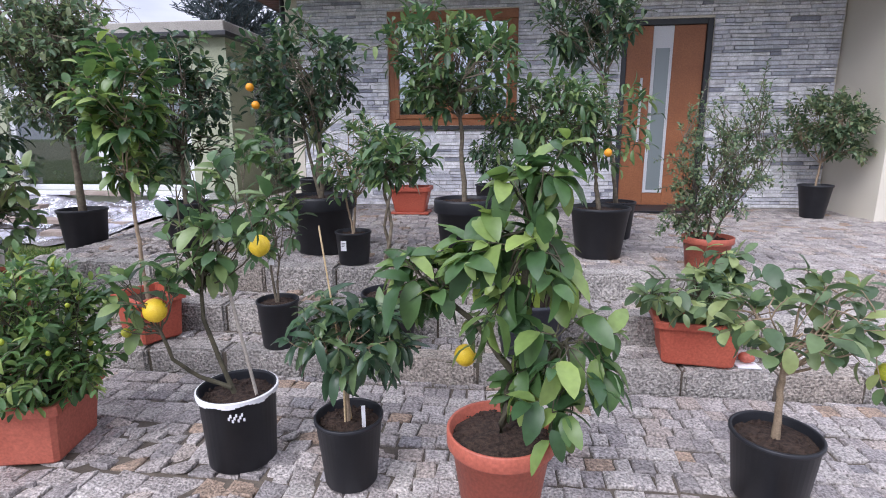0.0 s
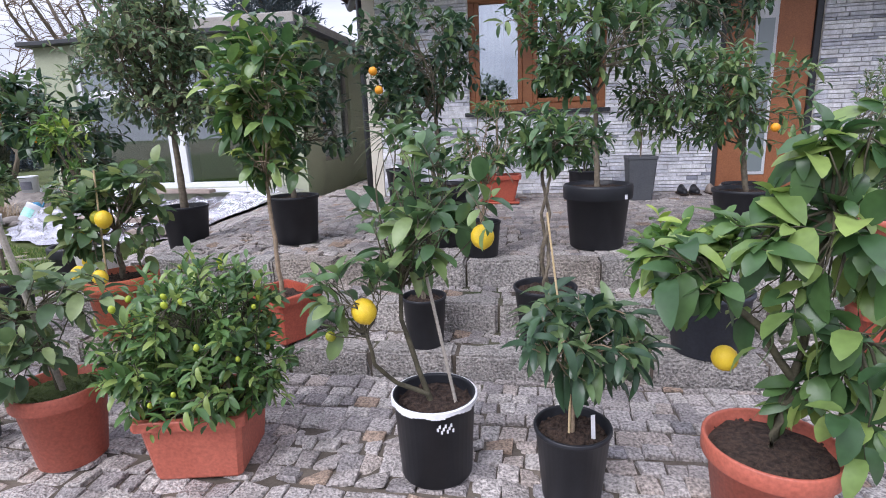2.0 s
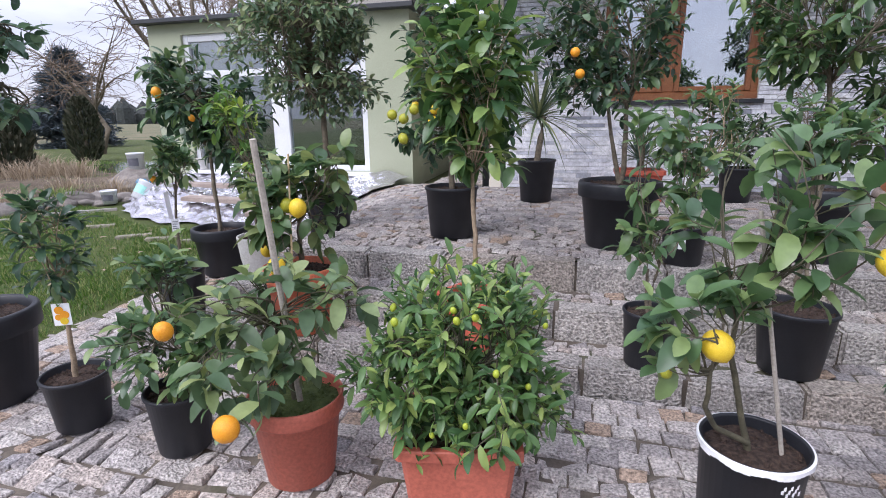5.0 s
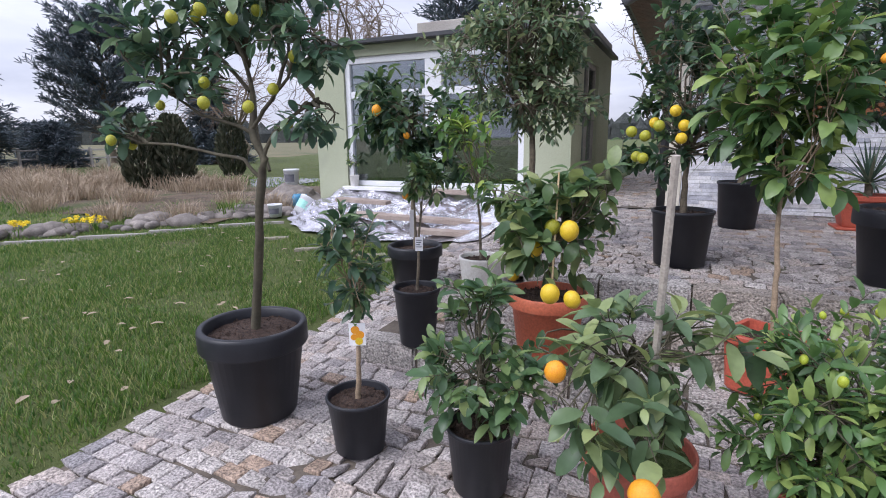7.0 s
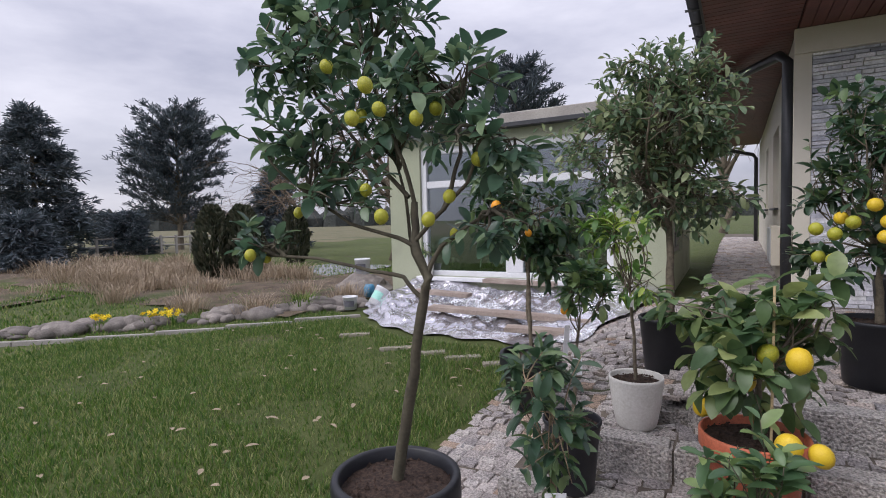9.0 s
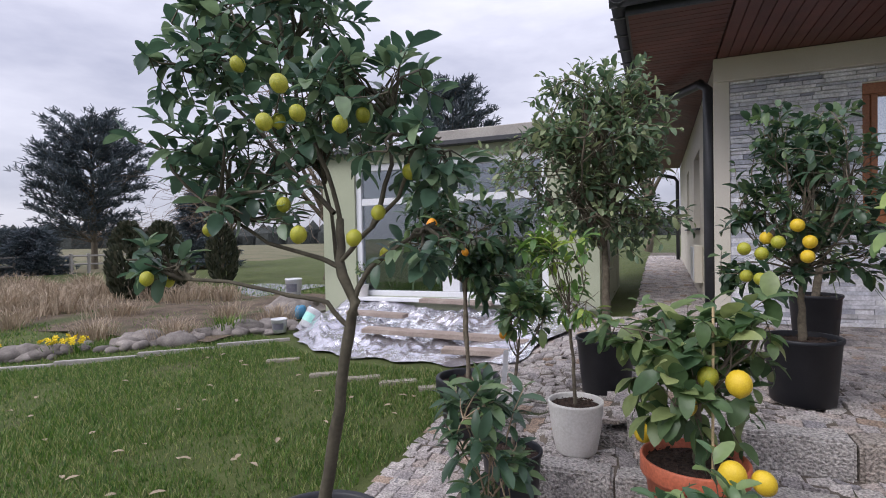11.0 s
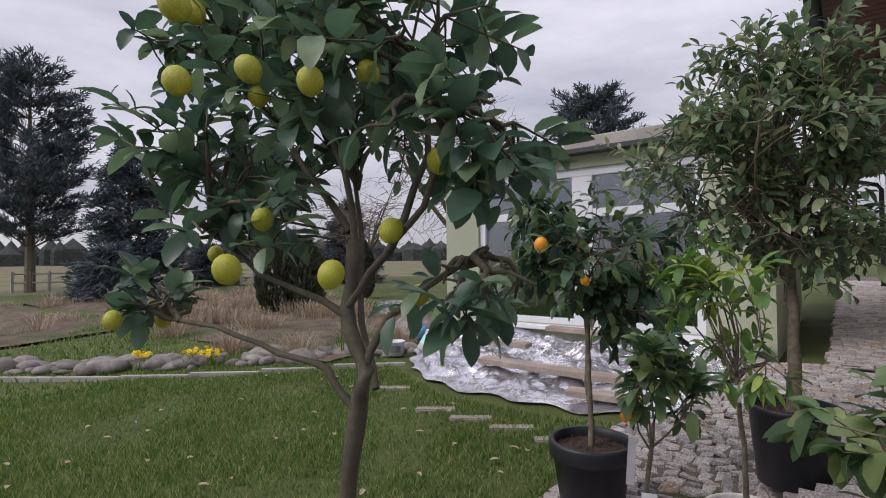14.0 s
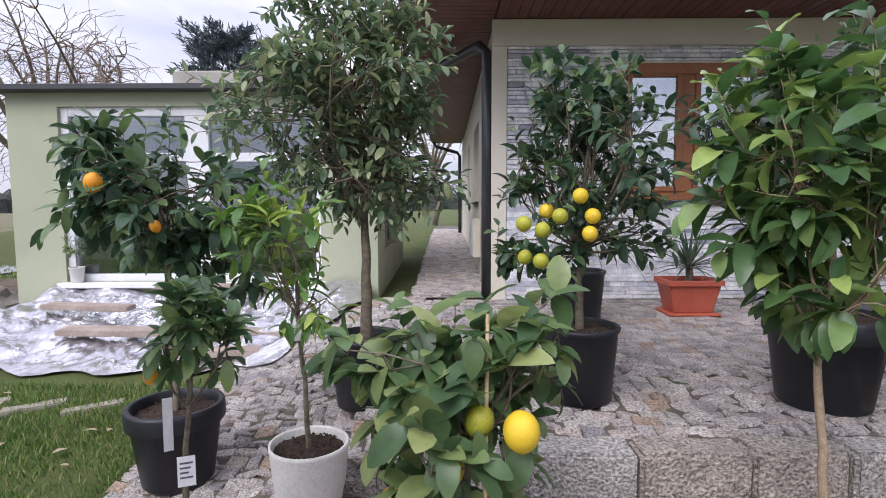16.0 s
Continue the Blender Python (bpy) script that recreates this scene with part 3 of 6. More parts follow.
def plant(top, seed, stems, crowns, leaf, leaf_mat, bark="bark", r0=0.012, twig_leaves=7, limbs=6, droop=0.25, fruits=(), upright=0.25, spread=1.0, shell=0.5, twig_r=0.0018, twig_base=0.0, curve=0.2, side_r=0.85):
    """stems: lists of points from soil to fork, in the pot's frame. crowns: (centre, (rx, ry, rz), twigs, stem index).
    leaf: (length, width, how much it varies)."""
    rng = random.Random(seed)
    for si_, pts in enumerate(stems):
        rs = r0 * (1.0 if si_ == 0 else side_r)
        vs, fs = [], []
        n = len(pts)
        fine, rad = [], []
        for i in range(n - 1):
            for k in range(3):
                t = (i + k / 3) / (n - 1)
                p = Vector(pts[i]).lerp(Vector(pts[i + 1]), k / 3)
                fine.append(p + Vector((rng.uniform(-1, 1), rng.uniform(-1, 1), 0)) * r0 * 0.25)
                rad.append(rs * (1.15 - 0.45 * t) * rng.uniform(0.93, 1.07))
        fine.append(Vector(pts[-1]))
        rad.append(rs * 0.62)
        tube_into(vs, fs, fine, rad, 8)
        part_mesh("trunk", mesh_from("trunk", vs, fs, M[bark], True), top)
    bv, bf, lv = [], [], []
    for ci, (c, rad, twigs, si) in enumerate(crowns):
        c = Vector(c)
        rad = tuple(v * 1.10 for v in rad)
        twigs = int(twigs * DENSE)
        stem = stems[si]
        fork = Vector(stem[-1])
        low = Vector(stem[-2]) if len(stem) > 1 else fork
        ends = []
        lumps = [(Vector((rng.gauss(0, 1), rng.gauss(0, 1), rng.gauss(0, 0.8))).normalized(), rng.uniform(0.68, 1.2)) for _ in range(9)]

        def reach(dv):
            return max(lumps, key=lambda l: l[0].dot(dv))[1]

        for k in range(limbs):
            a = 2 * math.pi * (k + rng.uniform(-0.3, 0.3)) / limbs
            el = rng.uniform(-0.25, 1.0)
            dv = Vector((math.cos(a) * math.cos(el), math.sin(a) * math.cos(el), math.sin(el)))
            e = c + Vector((dv.x * rad[0], dv.y * rad[1], dv.z * rad[2])) * rng.uniform(0.45, 0.7)
            s = low.lerp(fork, rng.uniform(0.55, 1.0))
            pts = bend(s, e, rng, 0.0, curve, 6)
            pts = [q_ + Vector((rng.uniform(-1, 1), rng.uniform(-1, 1), rng.uniform(-1, 1))) * r0 * 0.5 * (0 < i_ < 5) for i_, q_ in enumerate(pts)]
            tube_into(bv, bf, pts, [r0 * (0.40 - 0.28 * i / 5) for i in range(6)], 6)
            ends.append(pts)
        for k in range(twigs):
            dv = Vector((rng.gauss(0, 1), rng.gauss(0, 1), rng.gauss(0, 1))).normalized()
            q = (shell + (1 - shell) * rng.random()) * reach(dv)
            tip = c + Vector((dv.x * rad[0], dv.y * rad[1], dv.z * rad[2])) * q
            limb = min(ends, key=lambda p: (p[-1] - tip).length + rng.uniform(0, 0.05))
            s = limb[rng.randint(2, 5)]
            pts = bend(s, tip, rng, -0.05 * upright, 0.10, 4)
            tube_into(bv, bf, pts, [max(twig_base or r0 * 0.2, twig_r), twig_r * 1.3, twig_r, twig_r * 0.7], 4)
            axis = (pts[3] - pts[1]).normalized()
            nl = max(3, int(twig_leaves * rng.uniform(0.7, 1.3)))
            for i in range(nl):
                t = 0.42 + 0.58 * (i + 1) / nl
                f = t * 3
                i0 = min(int(f), 2)
                p = pts[i0].lerp(pts[i0 + 1], f - i0)
                a = i * 2.4 + rng.uniform(-0.5, 0.5)
                u = axis.orthogonal().normalized()
                v = axis.cross(u)
                ld = axis * (0.35 + 0.5 * t) + (u * math.cos(a) + v * math.sin(a)) * spread + Vector((0, 0, upright - 0.15)) + Vector((rng.uniform(-0.25, 0.25),) * 3)
                ln = leaf[0] * rng.uniform(1 - leaf[2], 1 + leaf[2]) * (0.72 if i == nl - 1 else 1)
                up = Vector((rng.uniform(-0.5, 0.5), rng.uniform(-0.5, 0.5), 1))
                lv.append((p, ld, up, ln, leaf[1] / leaf[0] * ln, droop * rng.uniform(0.2, 1.6)))
    if bv:
        tagged(part_mesh("branching", mesh_from("branching", bv, bf, M[bark], True), top), kind="stuff")
    if lv:
        tagged(part_mesh("foliage", leaves_mesh("foliage", lv, M[leaf_mat]), top), kind="stuff")
    for f in fruits:
        fruit(top, *f)


def stick(top, a, b, r, mat, name="stake", label=""):
    vs, fs = [], []
    a, b = Vector(a), Vector(b)
    tube_into(vs, fs, [a, a.lerp(b, 0.35), a.lerp(b, 0.7), b], [r, r * 0.97, r * 0.95, r * 0.9], 8)
    return part_mesh(name, mesh_from(name, vs, fs, M[mat]), top, label)


def tag(top, at, w, h, yaw, tilt=0.0, bars=4, label="white printed plant label", picture=False):
    m = pose(*at, tilt, 0, yaw)
    bm = box_bm(-w / 2, w / 2, -0.0007, 0.0007, -h, 0)
    bm.transform(m)
    lb = part("plant_label", bm, M["label"], top, label)
    if picture:
        for k, (x, z, r, mm) in enumerate(((-0.12, -0.30, 0.26, "orange"), (0.16, -0.52, 0.27, "orange"), (-0.2, -0.62, 0.2, "orange"), (0.1, -0.80, 0.24, "lemon"))):
            vs, fs = [(x * w, -0.0016 - 0.0004 * k, z * h)], []
            for i in range(16):
                a = 2 * math.pi * i / 16
                vs.append((x * w + r * w * math.cos(a), -0.0016 - 0.0004 * k, z * h + r * w * math.sin(a)))
            fs = [(0, 1 + (i + 1) % 16, 1 + i) for i in range(16)]
            me = mesh_from("printed_fruit", [m @ Vector(v) for v in vs], fs, M[mm])
            part_mesh("printed_fruit", me, lb)
    for k in range(bars):
        z = -h * (0.22 + 0.16 * k)
        bm = box_bm(-w * 0.36, w * (0.36 - 0.12 * (k % 3)), -0.0016, -0.0009, z - h * 0.03, z + h * 0.03)
        bm.transform(m)
        part("print_line", bm, M["ink"], lb)
    return lb


def straight(h, base_z, lean=(0, 0), n=4, kink=0.0, seed=0):
    rng = random.Random(seed)
    return [(lean[0] * i / (n - 1) + rng.uniform(-kink, kink) * (0 < i < n - 1), lean[1] * i / (n - 1) + rng.uniform(-kink, kink) * (0 < i < n - 1), base_z + (h - base_z) * i / (n - 1)) for i in range(n)]


# lower paving, from the lawn to the door side
big = thing("potted_lemon_tree", "tall lemon tree with green-yellow fruit in a big black pot", "potted tree", (-0.31, 4.90, 0))
round_pot(big, 0, 0.235, 0.165, 0.43, "black_pot", "heavy", "black plastic pot with a heavy rim", soil_drop=0.05)
BF = [(0.15, -0.37, 1.62), (0.17, -0.27, 1.66), (0.23, -0.41, 1.69), (0.27, -0.23, 1.63), (0.38, -0.06, 1.52), (0.29, -0.08, 1.41), (0.21, -0.33, 1.35), (0.29, -0.21, 1.34), (-0.04, -0.25, 1.82), (0.26, -0.10, 1.68), (0.01, -0.15, 1.68), (0.24, 0.05, 1.29), (0.02, -0.15, 1.44), (-0.42, -0.25, 1.23), (-0.43, 0.00, 1.38), (-0.51, -0.10, 1.21)]
BIG_STEMS = [[(-0.02, 0.03, 0.36), (0.04, 0.01, 0.60), (0.11, -0.03, 0.82), (0.155, -0.04, 1.04), (0.175, -0.04, 1.15), (0.13, -0.04, 1.27), (0.11, 0.0, 1.40)],
             [(0.13, -0.04, 1.27), (0.25, -0.05, 1.37), (0.34, -0.05, 1.45), (0.40, -0.04, 1.62)],
             [(0.14, -0.04, 1.25), (0.08, -0.05, 1.28), (-0.11, -0.07, 1.33), (-0.32, -0.08, 1.45)],
             [(0.175, -0.04, 1.16), (0.22, -0.02, 1.25), (0.30, 0.0, 1.31), (0.42, 0.02, 1.38)],
             [(0.16, -0.05, 1.08), (0.10, -0.06, 1.15), (-0.02, -0.08, 1.17), (-0.25, -0.10, 1.21), (-0.48, -0.12, 1.22)],
             [(0.11, 0.0, 1.38), (0.04, 0.04, 1.55), (-0.06, 0.04, 1.76), (-0.12, 0.03, 2.00)],
             [(0.07, 0.03, 1.42), (-0.16, 0.06, 1.62), (-0.36, 0.06, 1.82), (-0.46, 0.04, 2.00)],
             [(0.25, -0.05, 1.37), (0.27, 0.05, 1.56), (0.24, 0.08, 1.80)],
             [(0.15, 0.02, 1.10), (0.05, 0.08, 1.22), (-0.02, 0.14, 1.42), (-0.10, 0.2, 1.62)]]
plant(big, 11, BIG_STEMS,
      [((-0.10, 0, 2.02), (0.34, 0.32, 0.20), 42, 5), ((-0.46, 0.0, 1.98), (0.24, 0.26, 0.26), 30, 6), ((-0.34, 0, 1.62), (0.30, 0.30, 0.22), 30, 2), ((0.22, 0.02, 1.76), (0.24, 0.28, 0.24), 32, 7), ((0.40, -0.02, 1.55), (0.15, 0.22, 0.18), 15, 1), ((-0.02, 0.05, 1.72), (0.30, 0.30, 0.22), 27, 8), ((-0.12, -0.06, 1.42), (0.24, 0.24, 0.13), 10, 2), ((-0.50, -0.12, 1.26), (0.16, 0.15, 0.10), 8, 4), ((0.42, 0.0, 1.30), (0.13, 0.18, 0.10), 8, 3)],
      (0.069, 0.035, 0.38), "leaf_big", "bark_big", 0.019, 7, 9, 0.20, shell=0.3, twig_base=0.003, curve=0.22, side_r=0.38, upright=0.5, fruits=[(p, 0.0205, "lime", 1.12) for p in BF])

tagp = thing("potted_citrus_sapling", "young orange sapling with picture label in a black pot", "potted tree", (0.28, 4.84, 0))
round_pot(tagp, 0, 0.128, 0.098, 0.235, "black_pot", "lip", "small black nursery pot")
plant(tagp, 12, [straight(0.56, 0.2, (0.02, 0.0), 4, 0.008, 1)], [((0.0, 0, 0.76), (0.15, 0.15, 0.25), 30, 0)], (0.065, 0.026, 0.3), "leaf_dark", "bark_pale", 0.010, 7, 5)
tag(tagp, (0.03, -0.03, 0.545), 0.062, 0.09, 28, 0, 0, "white label printed with oranges and lemons", True)

pic = thing("potted_citrus_bush", "bushy young citrus in a small black pot", "potted tree", (0.81, 4.81, 0))
round_pot(pic, 0, 0.123, 0.095, 0.25, "black_pot", "lip", "small black nursery pot")
plant(pic, 13, [straight(0.42, 0.19, (0.0, 0.02), 4, 0.01, 2)], [((-0.03, 0, 0.42), (0.26, 0.24, 0.20), 42, 0), ((0.0, 0.02, 0.66), (0.13, 0.13, 0.18), 16, 0)], (0.066, 0.031, 0.3), "leaf_mid", "bark_green", 0.010, 7, 7)

tc = thing("potted_lemon_tree", "small lemon tree tied to a grey stake in a terracotta pot", "potted tree", (1.33, 4.78, 0))
round_pot(tc, 0, 0.165, 0.118, 0.315, "terracotta", "band", "terracotta-coloured round pot", "moss", 0.035)
plant(tc, 14, [straight(0.60, 0.28, (-0.05, 0.0), 4, 0.012, 3)], [((-0.02, -0.02, 0.62), (0.24, 0.22, 0.24), 22, 0), ((-0.06, -0.22, 0.45), (0.22, 0.18, 0.16), 14, 0), ((-0.16, -0.2, 0.66), (0.14, 0.16, 0.10), 6, 0), ((0.17, 0.0, 0.66), (0.16, 0.14, 0.16), 8, 0)], (0.082, 0.040, 0.35), "leaf_grey", "bark_green", 0.011, 5, 7, 0.35,
      [((0.035, -0.40, 0.43), 0.036, "orange", 1.05), ((-0.19, -0.33, 0.66), 0.027, "orange", 1.15)])
stick(tc, (0.02, 0.0, 0.25), (0.04, -0.16, 1.18), 0.011, "stake", "stake", "weathered grey wooden stake")

kum = thing("potted_kumquat_bush", "dense kumquat bush with green fruit in a terracotta planter", "potted shrub", (1.90, 4.84, 0))
kum.rotation_euler = (0, 0, radians(11))
planter(kum, 0.40, 0.36, 0.255, "terracotta", "square terracotta-coloured planter")
rk = random.Random(5)
KF = []
for _ in range(24):
    a, e = rk.uniform(0, 6.28), rk.uniform(-0.7, 1.0)
    q = rk.uniform(0.85, 1.05)
    KF.append(((0.29 * q * math.cos(a) * math.cos(e), 0.29 * q * math.sin(a) * math.cos(e), 0.52 + 0.28 * q * math.sin(e)), rk.uniform(0.008, 0.0115), "kumquat", 1.3))
plant(kum, 15, [straight(0.42, 0.2, (0, 0), 3), [(0.06, 0.03, 0.2), (0.10, 0.05, 0.42)], [(-0.07, -0.03, 0.2), (-0.11, -0.04, 0.42)]], [((0, 0, 0.54), (0.31, 0.29, 0.27), 150, 0), ((0.10, -0.04, 0.34), (0.27, 0.24, 0.16), 50, 1), ((-0.12, 0.0, 0.38), (0.26, 0.26, 0.20), 60, 2)], (0.058, 0.021, 0.25), "leaf_kumquat", "bark_green", 0.010, 9, 8, 0.15, KF, 0.35, shell=0.62)

wr = thing("potted_lemon_tree", "spindly lemon tree with two big lemons in a paint-rimmed black pot", "potted tree", (2.78, 4.86, 0))
wrp = round_pot(wr, 0, 0.150, 0.128, 0.305, "black_pot", "lip", "black pot with a white-smeared rim", soil_drop=0.04)
vs, fs = [], []
rk = random.Random(3)
for i in range(60):
    a0, a1 = 2 * math.pi * i / 60, 2 * math.pi * (i + 1) / 60
    lo = 0.286 + 0.004 * math.sin(i * 0.9) + rk.uniform(-0.002, 0.002)
    b = len(vs)
    for a in (a0, a1):
        vs += [(0.1525 * math.cos(a), 0.1525 * math.sin(a), lo), (0.1525 * math.cos(a), 0.1525 * math.sin(a), 0.304), (0.146 * math.cos(a), 0.146 * math.sin(a), 0.3065)]
    fs += [(b, b + 3, b + 4, b + 1), (b + 1, b + 4, b + 5, b + 2)]
part_mesh("paint_smear", mesh_from("paint_smear", vs, fs, M["white_paint"]), wr, "white paint smeared round the rim")
vs, fs = [], []
for i in range(9):
    a = -1.35 + 0.36 * i / 8
    z = 0.245 + 0.012 * math.sin(i * 2.1)
    b = len(vs)
    vs += [(0.1475 * math.cos(a), 0.1475 * math.sin(a), z + 0.006), (0.1475 * math.cos(a + 0.05), 0.1475 * math.sin(a + 0.05), z + 0.008), (0.1465 * math.cos(a + 0.05), 0.1465 * math.sin(a + 0.05), z - 0.008), (0.1465 * math.cos(a), 0.1465 * math.sin(a), z - 0.006)]
    fs.append((b, b + 3, b + 2, b + 1))
part_mesh("paint_smear", mesh_from("paint_smear", vs, fs, M["white_paint"]), wr, "smudged white painted mark")
plant(wr, 16, [[(-0.01, 0.0, 0.26), (-0.05, -0.01, 0.40), (-0.10, -0.02, 0.58), (-0.09, -0.02, 0.74)], [(-0.02, -0.01, 0.30), (-0.12, -0.05, 0.36), (-0.17, -0.12, 0.46), (-0.18, -0.16, 0.60)]],
      [((-0.05, 0, 0.86), (0.20, 0.18, 0.20), 16, 0), ((0.12, -0.05, 0.98), (0.18, 0.13, 0.12), 8, 0), ((-0.06, 0.0, 1.12), (0.13, 0.13, 0.14), 6, 0), ((-0.24, -0.15, 0.72), (0.20, 0.12, 0.10), 9, 1), ((-0.27, -0.17, 0.58), (0.07, 0.06, 0.06), 2, 1)], (0.088, 0.046, 0.35), "leaf_mid", "bark_green", 0.0095, 5, 6, 0.3,
      [((-0.175, -0.175, 0.665), 0.040, "lemon", 1.05), ((0.193, -0.115, 0.888), 0.036, "lemon", 1.05), ((-0.29, -0.18, 0.58), 0.016, "lime", 1.2)])
stick(wr, (0.08, 0.0, 0.25), (-0.06, 0.02, 0.98), 0.0065, "stake", "stake", "grey wooden stake")

sp = thing("potted_citrus_bush", "low dark-leaved citrus with two canes in a black pot", "potted shrub", (3.25, 4.77, 0))
round_pot(sp, 0, 0.125, 0.095, 0.262, "black_pot", "lip", "small black nursery pot", soil_drop=0.035)
plant(sp, 17, [straight(0.47, 0.2, (0.0, 0), 4, 0.004, 4)], [((0.05, 0, 0.56), (0.22, 0.20, 0.16), 40, 0)], (0.085, 0.030, 0.3), "leaf_dark", "bark_pale", 0.008, 7, 7, 0.55, upright=-0.05)
stick(sp, (0.012, 0.01, 0.19), (-0.085, 0.03, 0.95), 0.0035, "bamboo", "cane", "thin split cane")
stick(sp, (-0.012, -0.01, 0.19), (-0.01, -0.01, 0.40), 0.004, "bamboo", "cane", "thin split cane")
tag(sp, (0.06, -0.02, 0.31), 0.014, 0.09, 20, -6, 0, "narrow white plant label")

trp = thing("potted_lemon_tree", "leafy lemon tree with one lemon in a large terracotta pot", "potted tree", (3.8, 4.68, 0))
round_pot(trp, 0, 0.182, 0.130, 0.30, "terracotta", "band", "large terracotta-coloured round pot", soil_drop=0.035)
plant(trp, 18, [[(0.0, 0.0, 0.26), (0.02, 0.0, 0.42), (0.05, 0.0, 0.60), (0.06, 0.0, 0.80), (0.08, 0.0, 1.0)], [(0.02, 0.0, 0.42), (0.12, -0.02, 0.52), (0.20, -0.02, 0.62)], [(0.03, 0.0, 0.5), (-0.08, -0.02, 0.66), (-0.20, -0.02, 0.76)]],
      [((0.05, 0, 0.86), (0.24, 0.20, 0.17), 20, 0), ((0.08, 0.0, 1.10), (0.13, 0.12, 0.16), 10, 0), ((-0.27, -0.02, 0.82), (0.13, 0.12, 0.11), 11, 2), ((0.20, -0.04, 0.60), (0.17, 0.15, 0.22), 12, 1), ((0.12, -0.08, 0.42), (0.15, 0.12, 0.13), 9, 1), ((0.0, 0.0, 0.66), (0.16, 0.14, 0.13), 4, 0)], (0.092, 0.052, 0.35), "leaf_tr", "bark_green", 0.013, 6, 6, 0.55,
      [((-0.125, 0.055, 0.525), 0.037, "lemon", 1.05)], 0.05)

rb = thing("potted_citrus_tree", "open round-leaved citrus in a black pot", "potted tree", (4.74, 4.83, 0))
round_pot(rb, 0, 0.145, 0.115, 0.25, "black_pot", "lip", "black nursery pot", soil_drop=0.035)
plant(rb, 19, [straight(0.50, 0.21, (0.0, 0.0), 4, 0.004, 6)], [((0.0, 0, 0.68), (0.24, 0.22, 0.22), 26, 0), ((0.2, -0.02, 0.62), (0.14, 0.14, 0.18), 8, 0)], (0.078, 0.048, 0.3), "leaf_grey", "bark_pale", 0.013, 5, 7, 0.2, [((0.28, -0.06, 0.50), 0.04, "lime", 1.05)])

# first step
redl = thing("potted_citrus_tree", "slim citrus standard with big glossy leaves in a red-brown planter", "potted tree", (1.79, 5.74, L1 + 0.012))
redl.rotation_euler = (0, 0, radians(-30))
planter(redl, 0.34, 0.28, 0.26, "terracotta_red", "rectangular red-brown planter")
plant(redl, 21, [straight(0.88, 0.2, (-0.04, 0.0), 5, 0.006, 7)], [((-0.05, 0, 1.28), (0.288, 0.272, 0.34), 70, 0), ((-0.02, 0.0, 0.95), (0.176, 0.160, 0.14), 16, 0)], (0.092, 0.046, 0.3), "leaf_tr", "bark_pale", 0.012, 7, 7, 0.45)

mp = thing("potted_citrus_sapling", "twin-stemmed citrus sapling in a small black pot", "potted tree", (2.58, 5.7, L1))
round_pot(mp, 0, 0.115, 0.092, 0.265, "black_pot", "lip", "small black nursery pot")
plant(mp, 22, [straight(0.50, 0.2, (-0.02, 0), 4, 0.01, 8), straight(0.50, 0.2, (0.03, 0.0), 4, 0.01, 9)], [((-0.03, 0, 0.62), (0.15, 0.14, 0.16), 14, 0), ((0.0, 0.0, 0.95), (0.20, 0.18, 0.26), 24, 1)], (0.085, 0.04, 0.35), "leaf_mid", "bark", 0.008, 5, 5, 0.3)
tag(mp, (-0.01, -0.02, 0.5), 0.03, 0.04, 10, 0, 0)

braid = thing("potted_citrus_tree", "small ball-headed citrus with a plaited stem in a black pot", "potted tree", (3.19, 5.78, L1))
round_pot(braid, 0, 0.160, 0.120, 0.30, "black_pot", "lip", "black nursery pot")
plant(braid, 23, [[(0.02 * math.cos(i * 1.3), 0.02 * math.sin(i * 1.3), 0.24 + 0.085 * i) for i in range(9)], [(-0.02 * math.cos(i * 1.3), -0.02 * math.sin(i * 1.3), 0.24 + 0.085 * i) for i in range(9)]], [((0.02, 0, 1.03), (0.20, 0.19, 0.17), 44, 0)], (0.075, 0.030, 0.3), "leaf_mid", "bark", 0.011, 7, 7, 0.25)

gb = thing("potted_citrus_shrub", "low citrus with bright young leaves in a faded black pot", "potted shrub", (3.95, 5.73, L1))
round_pot(gb, 0, 0.195, 0.150, 0.31, "grey_pot", "lip", "large faded black pot")
plant(gb, 24, [straight(0.40, 0.22, (-0.03, 0), 3)], [((-0.10, 0, 0.48), (0.30, 0.24, 0.18), 34, 0)], (0.092, 0.044, 0.3), "leaf_bright", "bark_green", 0.010, 7, 7, 0.35)

redr = thing("potted_citrus_shrub", "young citrus in a red-brown planter with a pebble beside", "potted shrub", (4.78, 5.73, L1 + 0.012))
redr.rotation_euler = (0, 0, radians(-8))
planter(redr, 0.42, 0.30, 0.22, "terracotta_red", "rectangular red-brown planter")
plant(redr, 25, [straight(0.34, 0.17, (0, 0), 3)], [((-0.04, -0.05, 0.33), (0.30, 0.24, 0.20), 26, 0), ((0.05, 0.0, 0.52), (0.16, 0.14, 0.12), 8, 0)], (0.095, 0.045, 0.3), "leaf_grey", "bark_green", 0.009, 6, 6, 0.25)

stone = thing("painted_pebble", "small reddish pebble on a printed card on the step", "pebble", (5.02, 5.68, L1 + 0.012))
bm = bmesh.new()
bmesh.ops.create_icosphere(bm, subdivisions=2, radius=0.035)
for v in bm.verts:
    v.co = Vector((v.co.x * 1.15, v.co.y * 0.9, v.co.z * 0.8 + 0.028)) * (1 + 0.1 * noise.noise(v.co * 30))
part("pebble", bm, M["terracotta"], stone, "rounded reddish pebble", True)
part("card", box_bm(-0.06, 0.05, -0.06, 0.03, -0.008, -0.002, 0.001), M["label"], stone, "white and yellow printed card")

